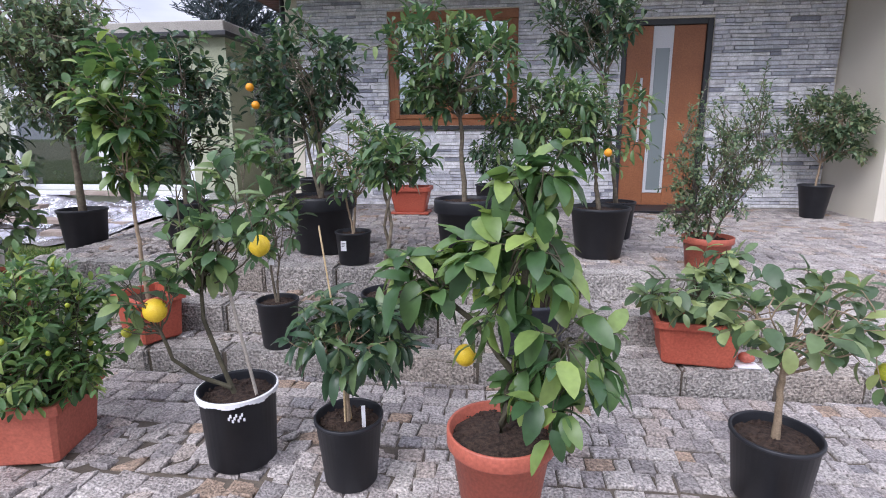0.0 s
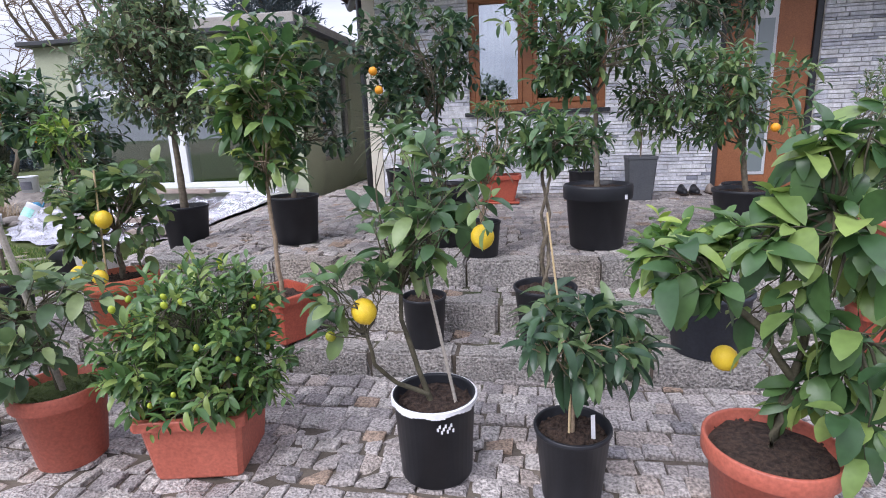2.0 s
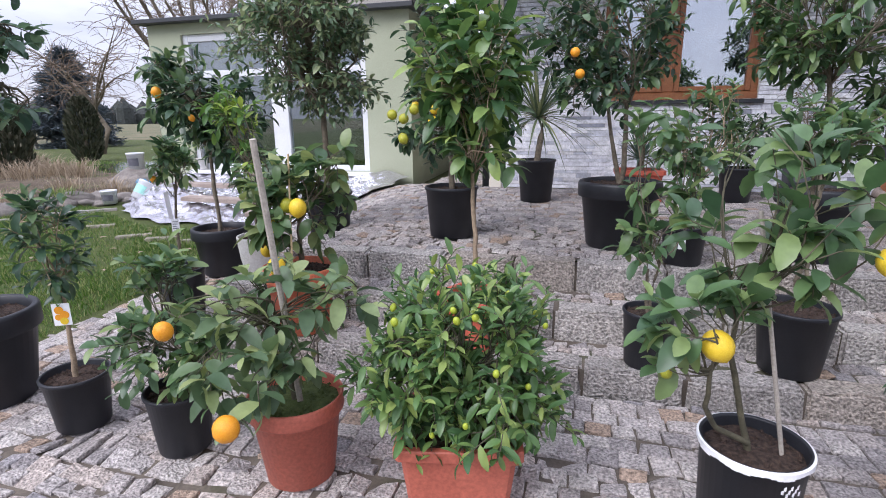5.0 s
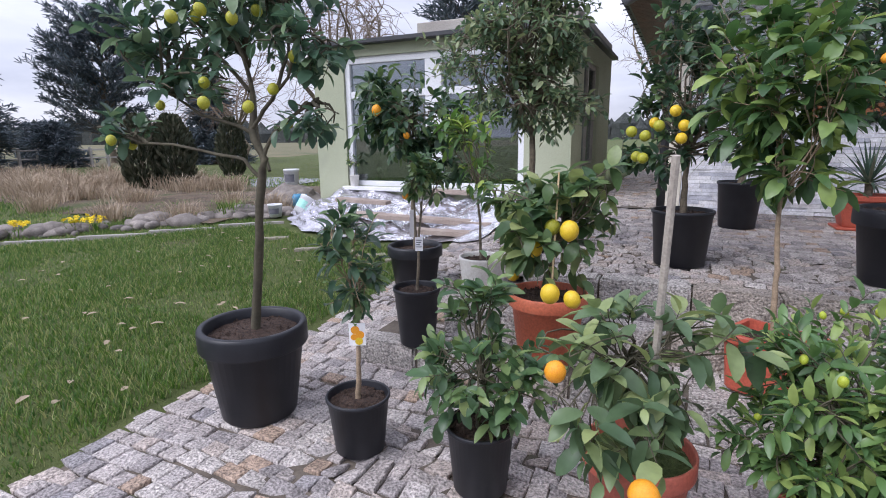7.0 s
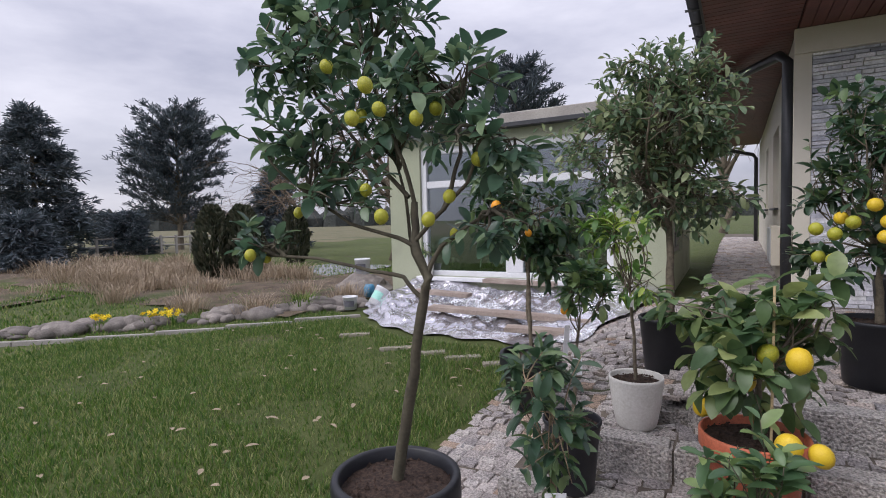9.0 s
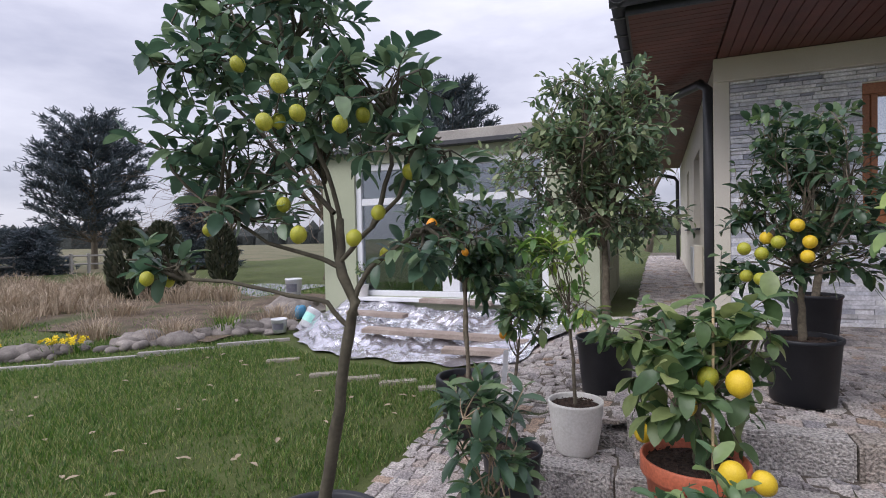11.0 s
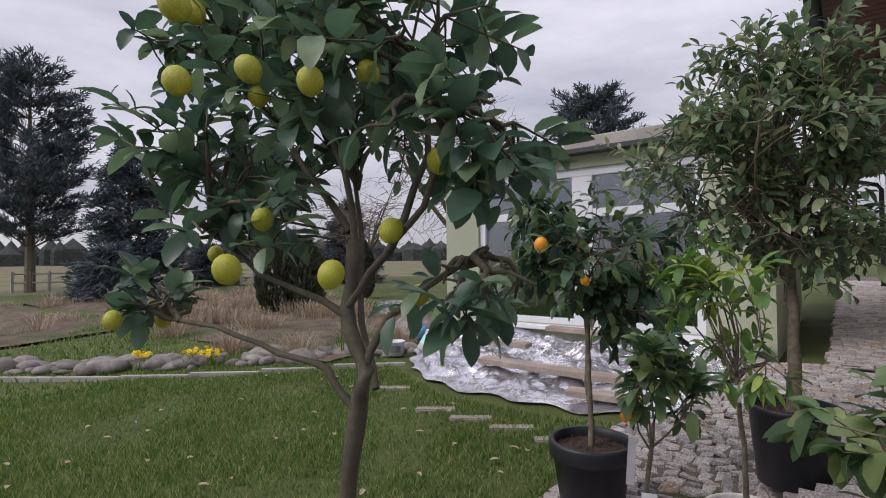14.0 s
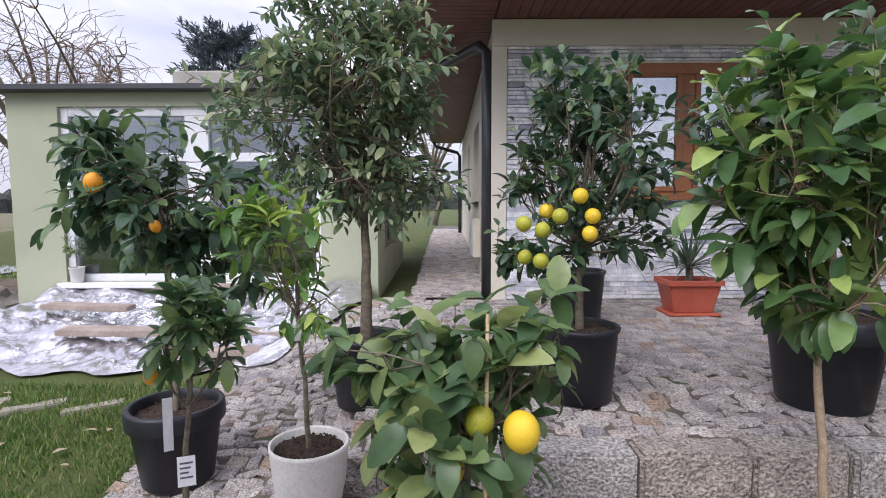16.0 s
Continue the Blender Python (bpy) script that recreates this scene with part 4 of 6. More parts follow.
# second step and ramp
wp = thing("potted_citrus_sapling", "thin-stemmed citrus with feathery light leaves in a white pot", "potted tree", (0.32, 6.12, L2))
round_pot(wp, 0, 0.132, 0.098, 0.255, "white_pot", "smooth", "off-white glazed pot", soil_drop=0.03)
plant(wp, 31, [straight(0.72, 0.22, (-0.03, 0), 5, 0.006, 10)], [((-0.08, 0, 0.98), (0.19, 0.17, 0.24), 11, 0), ((-0.18, 0.0, 1.02), (0.15, 0.13, 0.10), 13, 0), ((0.05, 0.0, 0.72), (0.16, 0.14, 0.12), 7, 0)], (0.078, 0.026, 0.35), "leaf_bright", "bark", 0.009, 7, 5, 0.3)
tag(wp, (-0.03, -0.02, 0.66), 0.035, 0.055, 20, 0, 3)

ot = thing("potted_lemon_tree", "stocky lemon tree heavy with yellow lemons in an orange pot", "potted tree", (0.82, 5.73, L1))
round_pot(ot, 0, 0.195, 0.140, 0.355, "orange_pot", "band", "orange terracotta-coloured pot", soil_drop=0.035)
plant(ot, 32, [straight(0.62, 0.28, (0.02, 0), 4, 0.012, 11)], [((0.0, 0, 0.64), (0.36, 0.30, 0.26), 36, 0), ((-0.18, 0.0, 0.84), (0.20, 0.18, 0.13), 12, 0), ((0.14, 0.0, 0.84), (0.20, 0.18, 0.16), 10, 0)], (0.084, 0.054, 0.3), "leaf_ot", "bark", 0.015, 6, 7, 0.45,
      [((0.13, -0.19, 0.70), 0.042, "lemon", 1.12), ((-0.03, -0.16, 0.60), 0.036, "lemon", 1.12), ((-0.18, -0.01, 0.43), 0.036, "lemon", 1.12), ((0.09, -0.35, 0.45), 0.042, "lemon", 1.12), ((0.18, -0.33, 0.43), 0.036, "lemon", 1.12), ((0.04, -0.13, 0.70), 0.036, "lime", 1.12), ((-0.16, 0.11, 0.60), 0.034, "lime", 1.12)])
stick(ot, (0.05, -0.16, 0.28), (0.06, -0.12, 0.95), 0.005, "bamboo", "cane", "thin cane")

stag = thing("potted_citrus_sapling", "little citrus standard with white labels in a black pot", "potted tree", (0.12, 5.66, L1))
round_pot(stag, 0, 0.130, 0.095, 0.32, "black_pot", "lip", "small black nursery pot")
plant(stag, 33, [straight(0.78, 0.27, (0.04, 0), 4, 0.006, 12)], [((0.06, 0, 0.92), (0.15, 0.14, 0.15), 30, 0)], (0.058, 0.026, 0.3), "leaf_mid", "bark", 0.008, 7, 5, 0.25, [((0.0, -0.10, 0.82), 0.016, "orange", 1.1)])
tag(stag, (-0.01, -0.02, 0.74), 0.022, 0.16, 30, 18, 0, "long white strip label")
tag(stag, (0.035, -0.03, 0.60), 0.04, 0.075, 20, 0, 4)

lp = thing("potted_lemon_tree", "lemon standard with dark leaves in a heavy-rimmed black pot", "potted tree", (-0.48, 6.78, ramp_z(-0.48, 6.78)))
round_pot(lp, 0, 0.215, 0.155, 0.37, "black_pot", "heavy", "black plastic pot with a heavy rim", soil_drop=0.05)
plant(lp, 34, [straight(1.08, 0.3, (0.0, 0), 5, 0.006, 13), straight(1.0, 0.3, (-0.03, 0.02), 5, 0.01, 14)], [((-0.03, 0, 1.30), (0.44, 0.42, 0.36), 72, 0), ((0.22, 0.0, 1.05), (0.24, 0.22, 0.22), 22, 0), ((-0.25, 0.0, 1.52), (0.22, 0.2, 0.18), 16, 1)], (0.098, 0.045, 0.3), "leaf_dark", "bark", 0.014, 7, 8, 0.45,
      [((-0.07, -0.385, 1.37), 0.033, "orange", 1.2), ((0.10, -0.28, 1.2), 0.022, "orange", 1.2)])

gp = thing("potted_citrus_tree", "tall small-leaved citrus with a thick trunk in a black pot", "potted tree", (0.385, 6.96, paving_z(0.385, 6.96) - 0.015))
round_pot(gp, 0, 0.185, 0.145, 0.35, "black_pot", "lip", "black nursery pot", soil_drop=0.04)
plant(gp, 35, [straight(1.12, 0.3, (0.0, 0), 5, 0.008, 15), [(0.0, 0.0, 0.9), (-0.10, 0.0, 1.1), (-0.2, 0.0, 1.3)]], [((-0.08, 0, 1.52), (0.66, 0.58, 0.46), 250, 0), ((0.05, 0.0, 1.08), (0.42, 0.38, 0.26), 70, 1), ((-0.02, 0.0, 1.92), (0.46, 0.40, 0.18), 60, 0)], (0.062, 0.027, 0.3), "leaf_gp", "bark", 0.026, 9, 9, 0.2, twig_r=0.0022)

# terrace
def standard(name, label, cat, at, pot, stems, crowns, leaf, mat, bark, r0, seed, fruits=(), nl=7, droop=0.25, upright=0.25):
    o = thing(name, label, cat, at)
    round_pot(o, 0, *pot)
    plant(o, seed, stems, crowns, leaf, mat, bark, r0, nl, 8, droop, fruits, upright)
    return o


rp = standard("potted_orange_tree", "round-headed sour orange tree with yellow fruit in a black pot", "potted tree", (1.4, 6.8, T), (0.185, 0.150, 0.345, "black_pot", "lip", "black nursery pot"),
              [straight(0.72, 0.3, (0.0, 0), 4, 0.01, 16)], [((0.02, 0, 1.08), (0.44, 0.42, 0.42), 100, 0), ((0.0, 0.0, 1.42), (0.30, 0.28, 0.22), 30, 0), ((-0.2, 0.0, 0.68), (0.26, 0.24, 0.18), 22, 0), ((0.25, 0.0, 0.72), (0.22, 0.22, 0.16), 14, 0)], (0.074, 0.036, 0.3), "leaf_dark", "bark", 0.019, 41,
              [((x - 1.40, y - 6.80, z - T), 0.032, "lime" if i in (0, 1, 2, 5, 7) else "lemon", 1.02) for i, (x, y, z) in enumerate([(1.24, 6.5, 1.28), (1.165, 6.5, 1.10), (1.17, 6.5, 1.225), (1.37, 6.5, 1.28), (1.32, 6.5, 1.36), (1.095, 6.5, 1.25), (1.36, 6.5, 1.21), (1.12, 6.62, 1.105), (1.21, 6.62, 1.30)])])
hk = standard("potted_mandarin_tree", "mandarin tree with two orange fruits in a big black pot", "potted tree", (2.49, 6.73, T), (0.250, 0.185, 0.41, "black_pot", "heavy", "big black pot with a heavy rim"),
              [straight(0.90, 0.35, (0.0, 0), 4, 0.02, 17), straight(0.95, 0.35, (-0.12, 0.02), 4, 0.012, 18)], [((-0.12, 0, 1.28), (0.56, 0.46, 0.40), 130, 0), ((-0.15, 0.0, 0.98), (0.36, 0.34, 0.22), 36, 1)], (0.072, 0.033, 0.3), "leaf_dark", "bark", 0.016, 42,
              [((-0.30, -0.36, 1.13), 0.026, "orange", 1.0), ((-0.27, -0.36, 1.02), 0.026, "orange", 1.0)])
sk = standard("potted_citrus_sapling", "forked citrus sapling in a small labelled black pot", "potted tree", (2.82, 6.38, T), (0.120, 0.098, 0.215, "black_pot", "lip", "small black nursery pot"),
              [straight(0.46, 0.18, (0.03, 0), 4, 0.01, 19), straight(0.45, 0.18, (-0.04, 0.0), 4, 0.008, 20)], [((0.03, 0, 0.66), (0.24, 0.22, 0.24), 40, 0), ((0.10, 0.0, 0.90), (0.13, 0.12, 0.12), 10, 0)], (0.062, 0.026, 0.3), "leaf_mid", "bark_pale", 0.009, 43)
tag(sk, (-0.03, -0.125, 0.17), 0.036, 0.065, 0, 0, 3)
bp = standard("potted_citrus_tree", "tall citrus standard in a big black pot", "potted tree", (3.54, 6.64, T), (0.215, 0.165, 0.405, "black_pot", "heavy", "big black pot with a heavy rim"),
              [straight(1.0, 0.35, (-0.04, 0), 5, 0.012, 21)], [((-0.08, 0, 1.34), (0.54, 0.44, 0.36), 115, 0), ((-0.2, -0.05, 1.12), (0.26, 0.22, 0.2), 24, 0)], (0.085, 0.032, 0.3), "leaf_mid", "bark", 0.017, 44)
tag(bp, (0.15, -0.155, 0.35), 0.022, 0.028, 35, 0, 1)
orf = standard("potted_mandarin_tree", "dense broad-headed mandarin tree in a black pot", "potted tree", (4.46, 6.74, T), (0.205, 0.150, 0.345, "black_pot", "lip", "black nursery pot"),
               [straight(0.66, 0.3, (-0.05, 0), 4, 0.008, 22)], [((-0.28, 0, 0.93), (0.52, 0.46, 0.36), 150, 0)], (0.075, 0.024, 0.3), "leaf_mid", "bark", 0.016, 45, [((-0.05, -0.42, 0.72), 0.024, "orange", 1.0)], 9, 0.3, 0.3)
ordk = standard("potted_citrus_tree", "tall dark citrus tree in a black pot beside the door", "potted tree", (4.71, 7.44, T), (0.160, 0.125, 0.30, "black_pot", "lip", "black nursery pot"),
                [straight(1.30, 0.25, (-0.15, 0), 5, 0.012, 23)], [((-0.28, 0, 1.64), (0.46, 0.42, 0.42), 110, 0)], (0.085, 0.032, 0.3), "leaf_dark", "bark", 0.017, 46)
fpt = standard("potted_bush", "round-headed shrub in a tapered black pot by the wall", "potted tree", (6.92, 8.72, T), (0.155, 0.105, 0.33, "black_pot", "lip", "tapered black pot"),
               [straight(0.58, 0.28, (0.02, 0), 4, 0.004, 24)], [((0.0, 0, 0.94), (0.40, 0.38, 0.34), 150, 0), ((0.2, -0.05, 0.66), (0.25, 0.2, 0.12), 24, 0)], (0.060, 0.027, 0.3), "leaf_gp", "bark_pale", 0.011, 47, (), 10)
p30 = standard("potted_citrus_shrub", "small citrus in a black pot below the window", "potted shrub", (3.66, 8.72, T), (0.160, 0.125, 0.32, "black_pot", "lip", "black nursery pot"),
               [straight(0.42, 0.26, (0, 0), 3)], [((0.0, 0, 0.58), (0.30, 0.28, 0.28), 60, 0)], (0.07, 0.028, 0.3), "leaf_dark", "bark", 0.010, 48)

myr = thing("potted_myrtle", "wiry small-leaved myrtle bush in a terracotta pot", "potted shrub", (5.06, 6.42, T))
round_pot(myr, 0, 0.15, 0.115, 0.05 + 0.16, "terracotta", "band", "terracotta-coloured pot")
plant(myr, 49, [straight(0.40, 0.16, (0.0, 0), 3), [(0.02, 0, 0.16), (0.10, 0, 0.4)], [(-0.03, 0, 0.16), (-0.10, 0, 0.38)]], [((0.0, 0, 0.62), (0.36, 0.34, 0.48), 120, 0), ((0.12, 0, 0.80), (0.28, 0.26, 0.40), 60, 1), ((-0.10, 0, 0.35), (0.26, 0.24, 0.26), 50, 2)], (0.028, 0.013, 0.3), "leaf_gp", "bark", 0.008, 15, 14, 0.1, shell=0.35)

gsq = thing("potted_olive", "sparse wispy shrub in a tall anthracite planter", "potted shrub", (4.22, 8.8, T))
part("planter", square_ring(0.22, 0.22, 0.28, 0.28, 0.44, 0.03, 0.008), M["anthracite_pot"], gsq, "tall square anthracite planter")
part("soil", box_bm(-0.13, 0.13, -0.13, 0.13, 0.38, 0.40), M["soil"], gsq)
plant(gsq, 50, [straight(0.66, 0.38, (0, 0), 3)], [((0.0, 0, 0.94), (0.28, 0.26, 0.34), 46, 0)], (0.03, 0.010, 0.3), "leaf_olive", "twig", 0.008, 6, 8, 0.1)


def sword_plant(top, z, n, ln, w, seed, mat="leaf_yucca", spread=1.0):
    rng = random.Random(seed)
    vs, fs = [], []
    for k in range(n):
        a = 2.4 * k + rng.uniform(-0.3, 0.3)
        el = 1.35 - spread * (k / n) * 1.35 + rng.uniform(-0.12, 0.12)
        d = Vector((math.cos(a) * math.cos(el), math.sin(a) * math.cos(el), math.sin(el)))
        s = d.cross(Vector((0, 0, 1))).normalized()
        L_ = ln * rng.uniform(0.75, 1.1)
        b = len(vs)
        for i in range(6):
            t = i / 5
            p = Vector((0, 0, z)) + d * L_ * t + Vector((0, 0, -0.35 * L_ * t * t * (1.2 - math.sin(el))))
            hw = w * (0.55 + 0.45 * math.sin(math.pi * min(t * 1.4, 1))) * (1 - t ** 3) / 2 + 0.0006
            up = s.cross(d)
            vs += [p - s * hw + up * hw * 0.4, p, p + s * hw + up * hw * 0.4]
        for i in range(5):
            q = b + 3 * i
            fs += [(q, q + 1, q + 4, q + 3), (q + 1, q + 2, q + 5, q + 4)]
    part_mesh("sword_leaves", mesh_from("sword_leaves", vs, fs, M[mat], True), top)


rectp = thing("potted_dracaena", "spiky dracaena in a red-brown planter with saucer", "potted plant", (2.8, 8.72, T))
part("saucer", box_bm(-0.21, 0.21, -0.15, 0.15, 0.0, 0.022, 0.006), M["terracotta_red"], rectp, "shallow red-brown saucer")
part("planter", square_ring(0.32, 0.23, 0.42, 0.30, 0.27, 0.045, 0.035), M["terracotta_red"], rectp, "rectangular red-brown planter").location.z = 0.022
part("soil", box_bm(-0.19, 0.19, -0.13, 0.13, 0.24, 0.255), M["soil"], rectp)
vs, fs = [], []
tube_into(vs, fs, [(0, 0, 0.24), (0.01, 0, 0.32), (0, 0, 0.40)], [0.03, 0.032, 0.028], 8)
part_mesh("trunk", mesh_from("trunk", vs, fs, M["bark"], True), rectp)
sword_plant(rectp, 0.38, 46, 0.46, 0.026, 3)

yuc = thing("potted_palm_lily", "arching long-leaved palm lily in a black pot", "potted plant", (1.84, 8.45, T))
round_pot(yuc, 0, 0.185, 0.145, 0.40, "black_pot", "lip", "black nursery pot")
vs, fs = [], []
tube_into(vs, fs, [(0, 0, 0.36), (0.03, 0, 0.6), (0.06, 0, 0.8)], [0.03, 0.027, 0.025], 8)
part_mesh("trunk", mesh_from("trunk", vs, fs, M["bark"], True), yuc)
sword_plant(yuc, 0.78, 90, 0.72, 0.024, 7, "leaf_olive", 1.15)


# ---- ground ----
def sheet(name, xs, ys, zf, material, label, category):
    vs = [(x, y, zf(x, y)) for y in ys for x in xs]
    n = len(xs)
    fs = [(j * n + i, j * n + i + 1, (j + 1) * n + i + 1, (j + 1) * n + i) for j in range(len(ys) - 1) for i in range(n - 1)]
    return tagged(part_mesh(name, mesh_from(name, vs, fs, material, True), None), label, category, kind="structure")


def steps_of(stops):
    out = []
    for (a, b, s) in stops:
        n = max(1, int(round((b - a) / s)))
        out += [a + (b - a) * i / n for i in range(n)]
    return out + [stops[-1][1]]


def ground_z(x, y):
    z = ramp_z(x, y) - 0.006
    if x > EDGE + 0.02:
        z -= 0.10 * ss(EDGE + 0.02, EDGE + 0.2, x) * (1 if y < 40 else 0)
    if x < -9 or y > 16:
        z += 0.08 * noise.noise((x * 0.25, y * 0.25, 0.3)) * (1 if abs(x) < 80 and abs(y) < 80 else 0)
    return z


sheet("ground", steps_of([(-3000, -300, 450), (-300, -60, 40), (-60, -12, 4), (-12, -4, 0.8), (-4, 2, 0.25), (2, 10, 1), (10, 60, 10), (60, 300, 60), (300, 3000, 450)]),
      steps_of([(-3000, -300, 450), (-300, -20, 40), (-20, 2, 2), (2, 15, 0.4), (15, 60, 3), (60, 300, 40), (300, 3000, 450)]), ground_z, M["lawn"], "worn green spring lawn running out to fields", "lawn")
sheet("meadow", steps_of([(-260, -60, 20), (-60, -21, 3)]), steps_of([(-200, 12, 8), (12, 260, 12)]), lambda x, y: ramp_z(x, y) + 0.03 * ss(-21, -25, x) * 4 - 0.06 + 0.05 * noise.noise((x * 0.3, y * 0.3, 0.7)), M["meadow"], "brownish winter meadow beyond the garden", "field")

# paving beds and steps
sheet("paving_bed", steps_of([(EDGE, 9.0, 0.25)]), steps_of([(-2.0, Y1 - 0.01, 0.3)]), lambda x, y: ramp_z(x, y) - 0.016, M["joint"], "sandy mossy joints of the lower paving", "paving")
sheet("ramp_bed", steps_of([(EDGE, 0.16, 0.11)]), steps_of([(Y1 - 0.01, 9.6, 0.2)]), lambda x, y: paving_z(x, y) - 0.016, M["joint"], "sandy joints of the sloping side path", "paving")
sheet("terrace_bed", steps_of([(0.16, 0.7, 0.11), (0.7, 9.0, 0.8)]), steps_of([(Y3 + 0.14, FACADE, 0.3)]), lambda x, y: paving_z(x, y) - 0.016, M["joint"], "sandy joints of the terrace paving", "paving")
sheet("path_bed", steps_of([(0.42, 1.22, 0.2)]), steps_of([(9.55, 24, 0.5)]), lambda x, y: paving_z(x, y) - 0.012, M["joint"], "sandy joints of the path beside the house", "paving")
tread1 = structure("tread_lower", box_bm(-0.2, 9.0, Y1 + 0.02, Y2 + 0.05, -0.1, L1 - 0.016), M["joint"], "sandy joints of the lower step", "step")
tread2 = structure("tread_upper", box_bm(0.2, 9.0, Y2 + 0.02, Y3 + 0.2, -0.1, L2 - 0.016), M["joint"], "sandy joints of the upper step", "step")


def rough_block(lx, ly, lz, seed, bevel=0.014, amp=0.014):
    bm = box_bm(0, lx, 0, ly, 0, lz)
    cuts = max(1, int(lx / 0.05))
    bmesh.ops.subdivide_edges(bm, edges=[e for e in bm.edges if abs(e.verts[0].co.x - e.verts[1].co.x) > 0.5 * lx], cuts=cuts, use_grid_fill=True)
    bmesh.ops.bevel(bm, geom=[e for e in bm.edges if e.calc_face_angle(0) > 0.5], offset=bevel, segments=2, affect='EDGES')
    for v in bm.verts:
        q = v.co * 14 + Vector((seed * 3.7, seed * 1.3, 0))
        v.co += Vector((noise.noise(q) * 0.5, noise.noise(q + Vector((9, 0, 0))), noise.noise(q + Vector((0, 9, 0))) * 0.7)) * amp
    return bm


def kerb_row(parent, x0, x1, y, z0, z1, depth, seed):
    rng = random.Random(seed)
    x = x0
    k = 0
    while x < x1:
        l = rng.uniform(0.34, 0.52)
        bm = rough_block(l - 0.012, depth, z1 - z0, seed + k)
        ob = part("kerb_stone", bm, M["kerb"], parent)
        ob.matrix_local = pose(x, y + rng.uniform(-0.006, 0.006), z0 + rng.uniform(-0.003, 0.003), 0, 0, rng.uniform(-0.5, 0.5))
        x += l
        k += 1


kerb_row(tread1, -0.22, 8.6, Y1, -0.06, L1, 0.15, 100)
kerb_row(tread2, 0.17, 8.6, Y2, L1 - 0.1, L2, 0.15, 200)
for k_, yy in enumerate((Y2 + 0.16, Y2 + 0.36)):
    so = part('kerb_stone', rough_block(0.15, 0.19, L2 + 0.1, 500 + k_), M['kerb'], tread2)
    so.location = (0.155, yy, -0.1)
terrace_edge = structure("terrace_edge", box_bm(0.6, 9.0, Y3 + 0.03, Y3 + 0.14, -0.1, T - 0.03), M["joint"], "mortar bed under the terrace kerb", "step")
sb_ = part("kerb_stone", rough_block(0.30, 0.17, 0.22, 550), M["kerb"], terrace_edge)
sb_.location = (0.27, Y3 + 0.02, L2 - 0.16)
sb_ = part("kerb_stone", rough_block(0.16, 0.40, 0.40, 551), M["kerb"], terrace_edge)
sb_.location = (0.50, Y3 + 0.15, T - 0.41)
kerb_row(terrace_edge, 0.55, 8.6, Y3, L2 - 0.1, T, 0.16, 300)

# setts
def sett_geometry(w, d, rng, jit=0.0075):
    c = [(-w / 2, -d / 2), (w / 2, -d / 2), (w / 2, d / 2), (-w / 2, d / 2)]
    c = [(x + rng.uniform(-jit, jit), y + rng.uniform(-jit, jit)) for x, y in c]
    tilt = (rng.uniform(-0.03, 0.03), rng.uniform(-0.03, 0.03))
    vs = []
    for s, z in ((1.0, -0.03), (1.0, -0.011), (0.95, -0.004), (0.80, 0.0)):
        vs += [(x * s, y * s, z + (x * tilt[0] + y * tilt[1])) for x, y in c]
    fs = []
    for k in range(3):
        for i in range(4):
            j = (i + 1) % 4
            fs.append((4 * k + i, 4 * k + j, 4 * k + 4 + j, 4 * k + 4 + i))
    fs.append((12, 13, 14, 15))
    return vs, fs


srng = random.Random(77)
VARIANTS = []
for _ in range(10):
    vs, fs = sett_geometry(1.0, 1.0, srng, 0.05)
    VARIANTS.append(mesh_from("sett", [(x, y, z if abs(z) > 0.02 else z) for x, y, z in [(a, b, max(min(c, 0.004), -0.03)) for a, b, c in vs]], fs, M["sett"]))


def lay(x0, x1, y0, y1, zf, seed, size=0.088, own=None, parent=None, group=None):
    """Rows of setts along x. own: the stretch whose setts are objects of their own under parent."""
    rng = random.Random(seed)
    V, F = [], []
    y = y0
    while y < y1 - 0.03:
        d = min(size * rng.uniform(0.82, 1.18), y1 - y)
        x = x0 + rng.uniform(-0.05, 0)
        wob = rng.uniform(0, 6)
        while x < x1:
            w = size * rng.uniform(0.78, 1.35)
            cx, cy = x + w / 2, y + d / 2 + 0.012 * math.sin(x * 2.2 + wob) + rng.uniform(-0.004, 0.004)
            z = zf(cx, cy) + rng.uniform(-0.006, 0.004)
            if own and own[0] < cx < own[1] and own[2] < cy < own[3]:
                ob = part_mesh("sett", VARIANTS[rng.randrange(10)], parent)
                ob.matrix_local = Matrix.LocRotScale((cx, cy, z), Euler((rng.uniform(-0.02, 0.02), rng.uniform(-0.02, 0.02), rng.choice((0, math.pi)) + rng.uniform(-0.08, 0.08))), (w - 0.003, d - 0.003, 1))
            else:
                vs, fs = sett_geometry(w - 0.003, d - 0.003, rng)
                a = rng.uniform(-0.09, 0.09)
                b = len(V)
                sl = (zf(cx, cy + 0.05) - zf(cx, cy - 0.05)) / 0.1
                sx = (zf(cx + 0.05, cy) - zf(cx - 0.05, cy)) / 0.1
                V += [(cx + vx - vy * a, cy + vy + vx * a, z + vz + sl * vy + sx * vx) for vx, vy, vz in vs]
                F += [tuple(b + i for i in f) for f in fs]
            x += w
        y += d
    return V, F


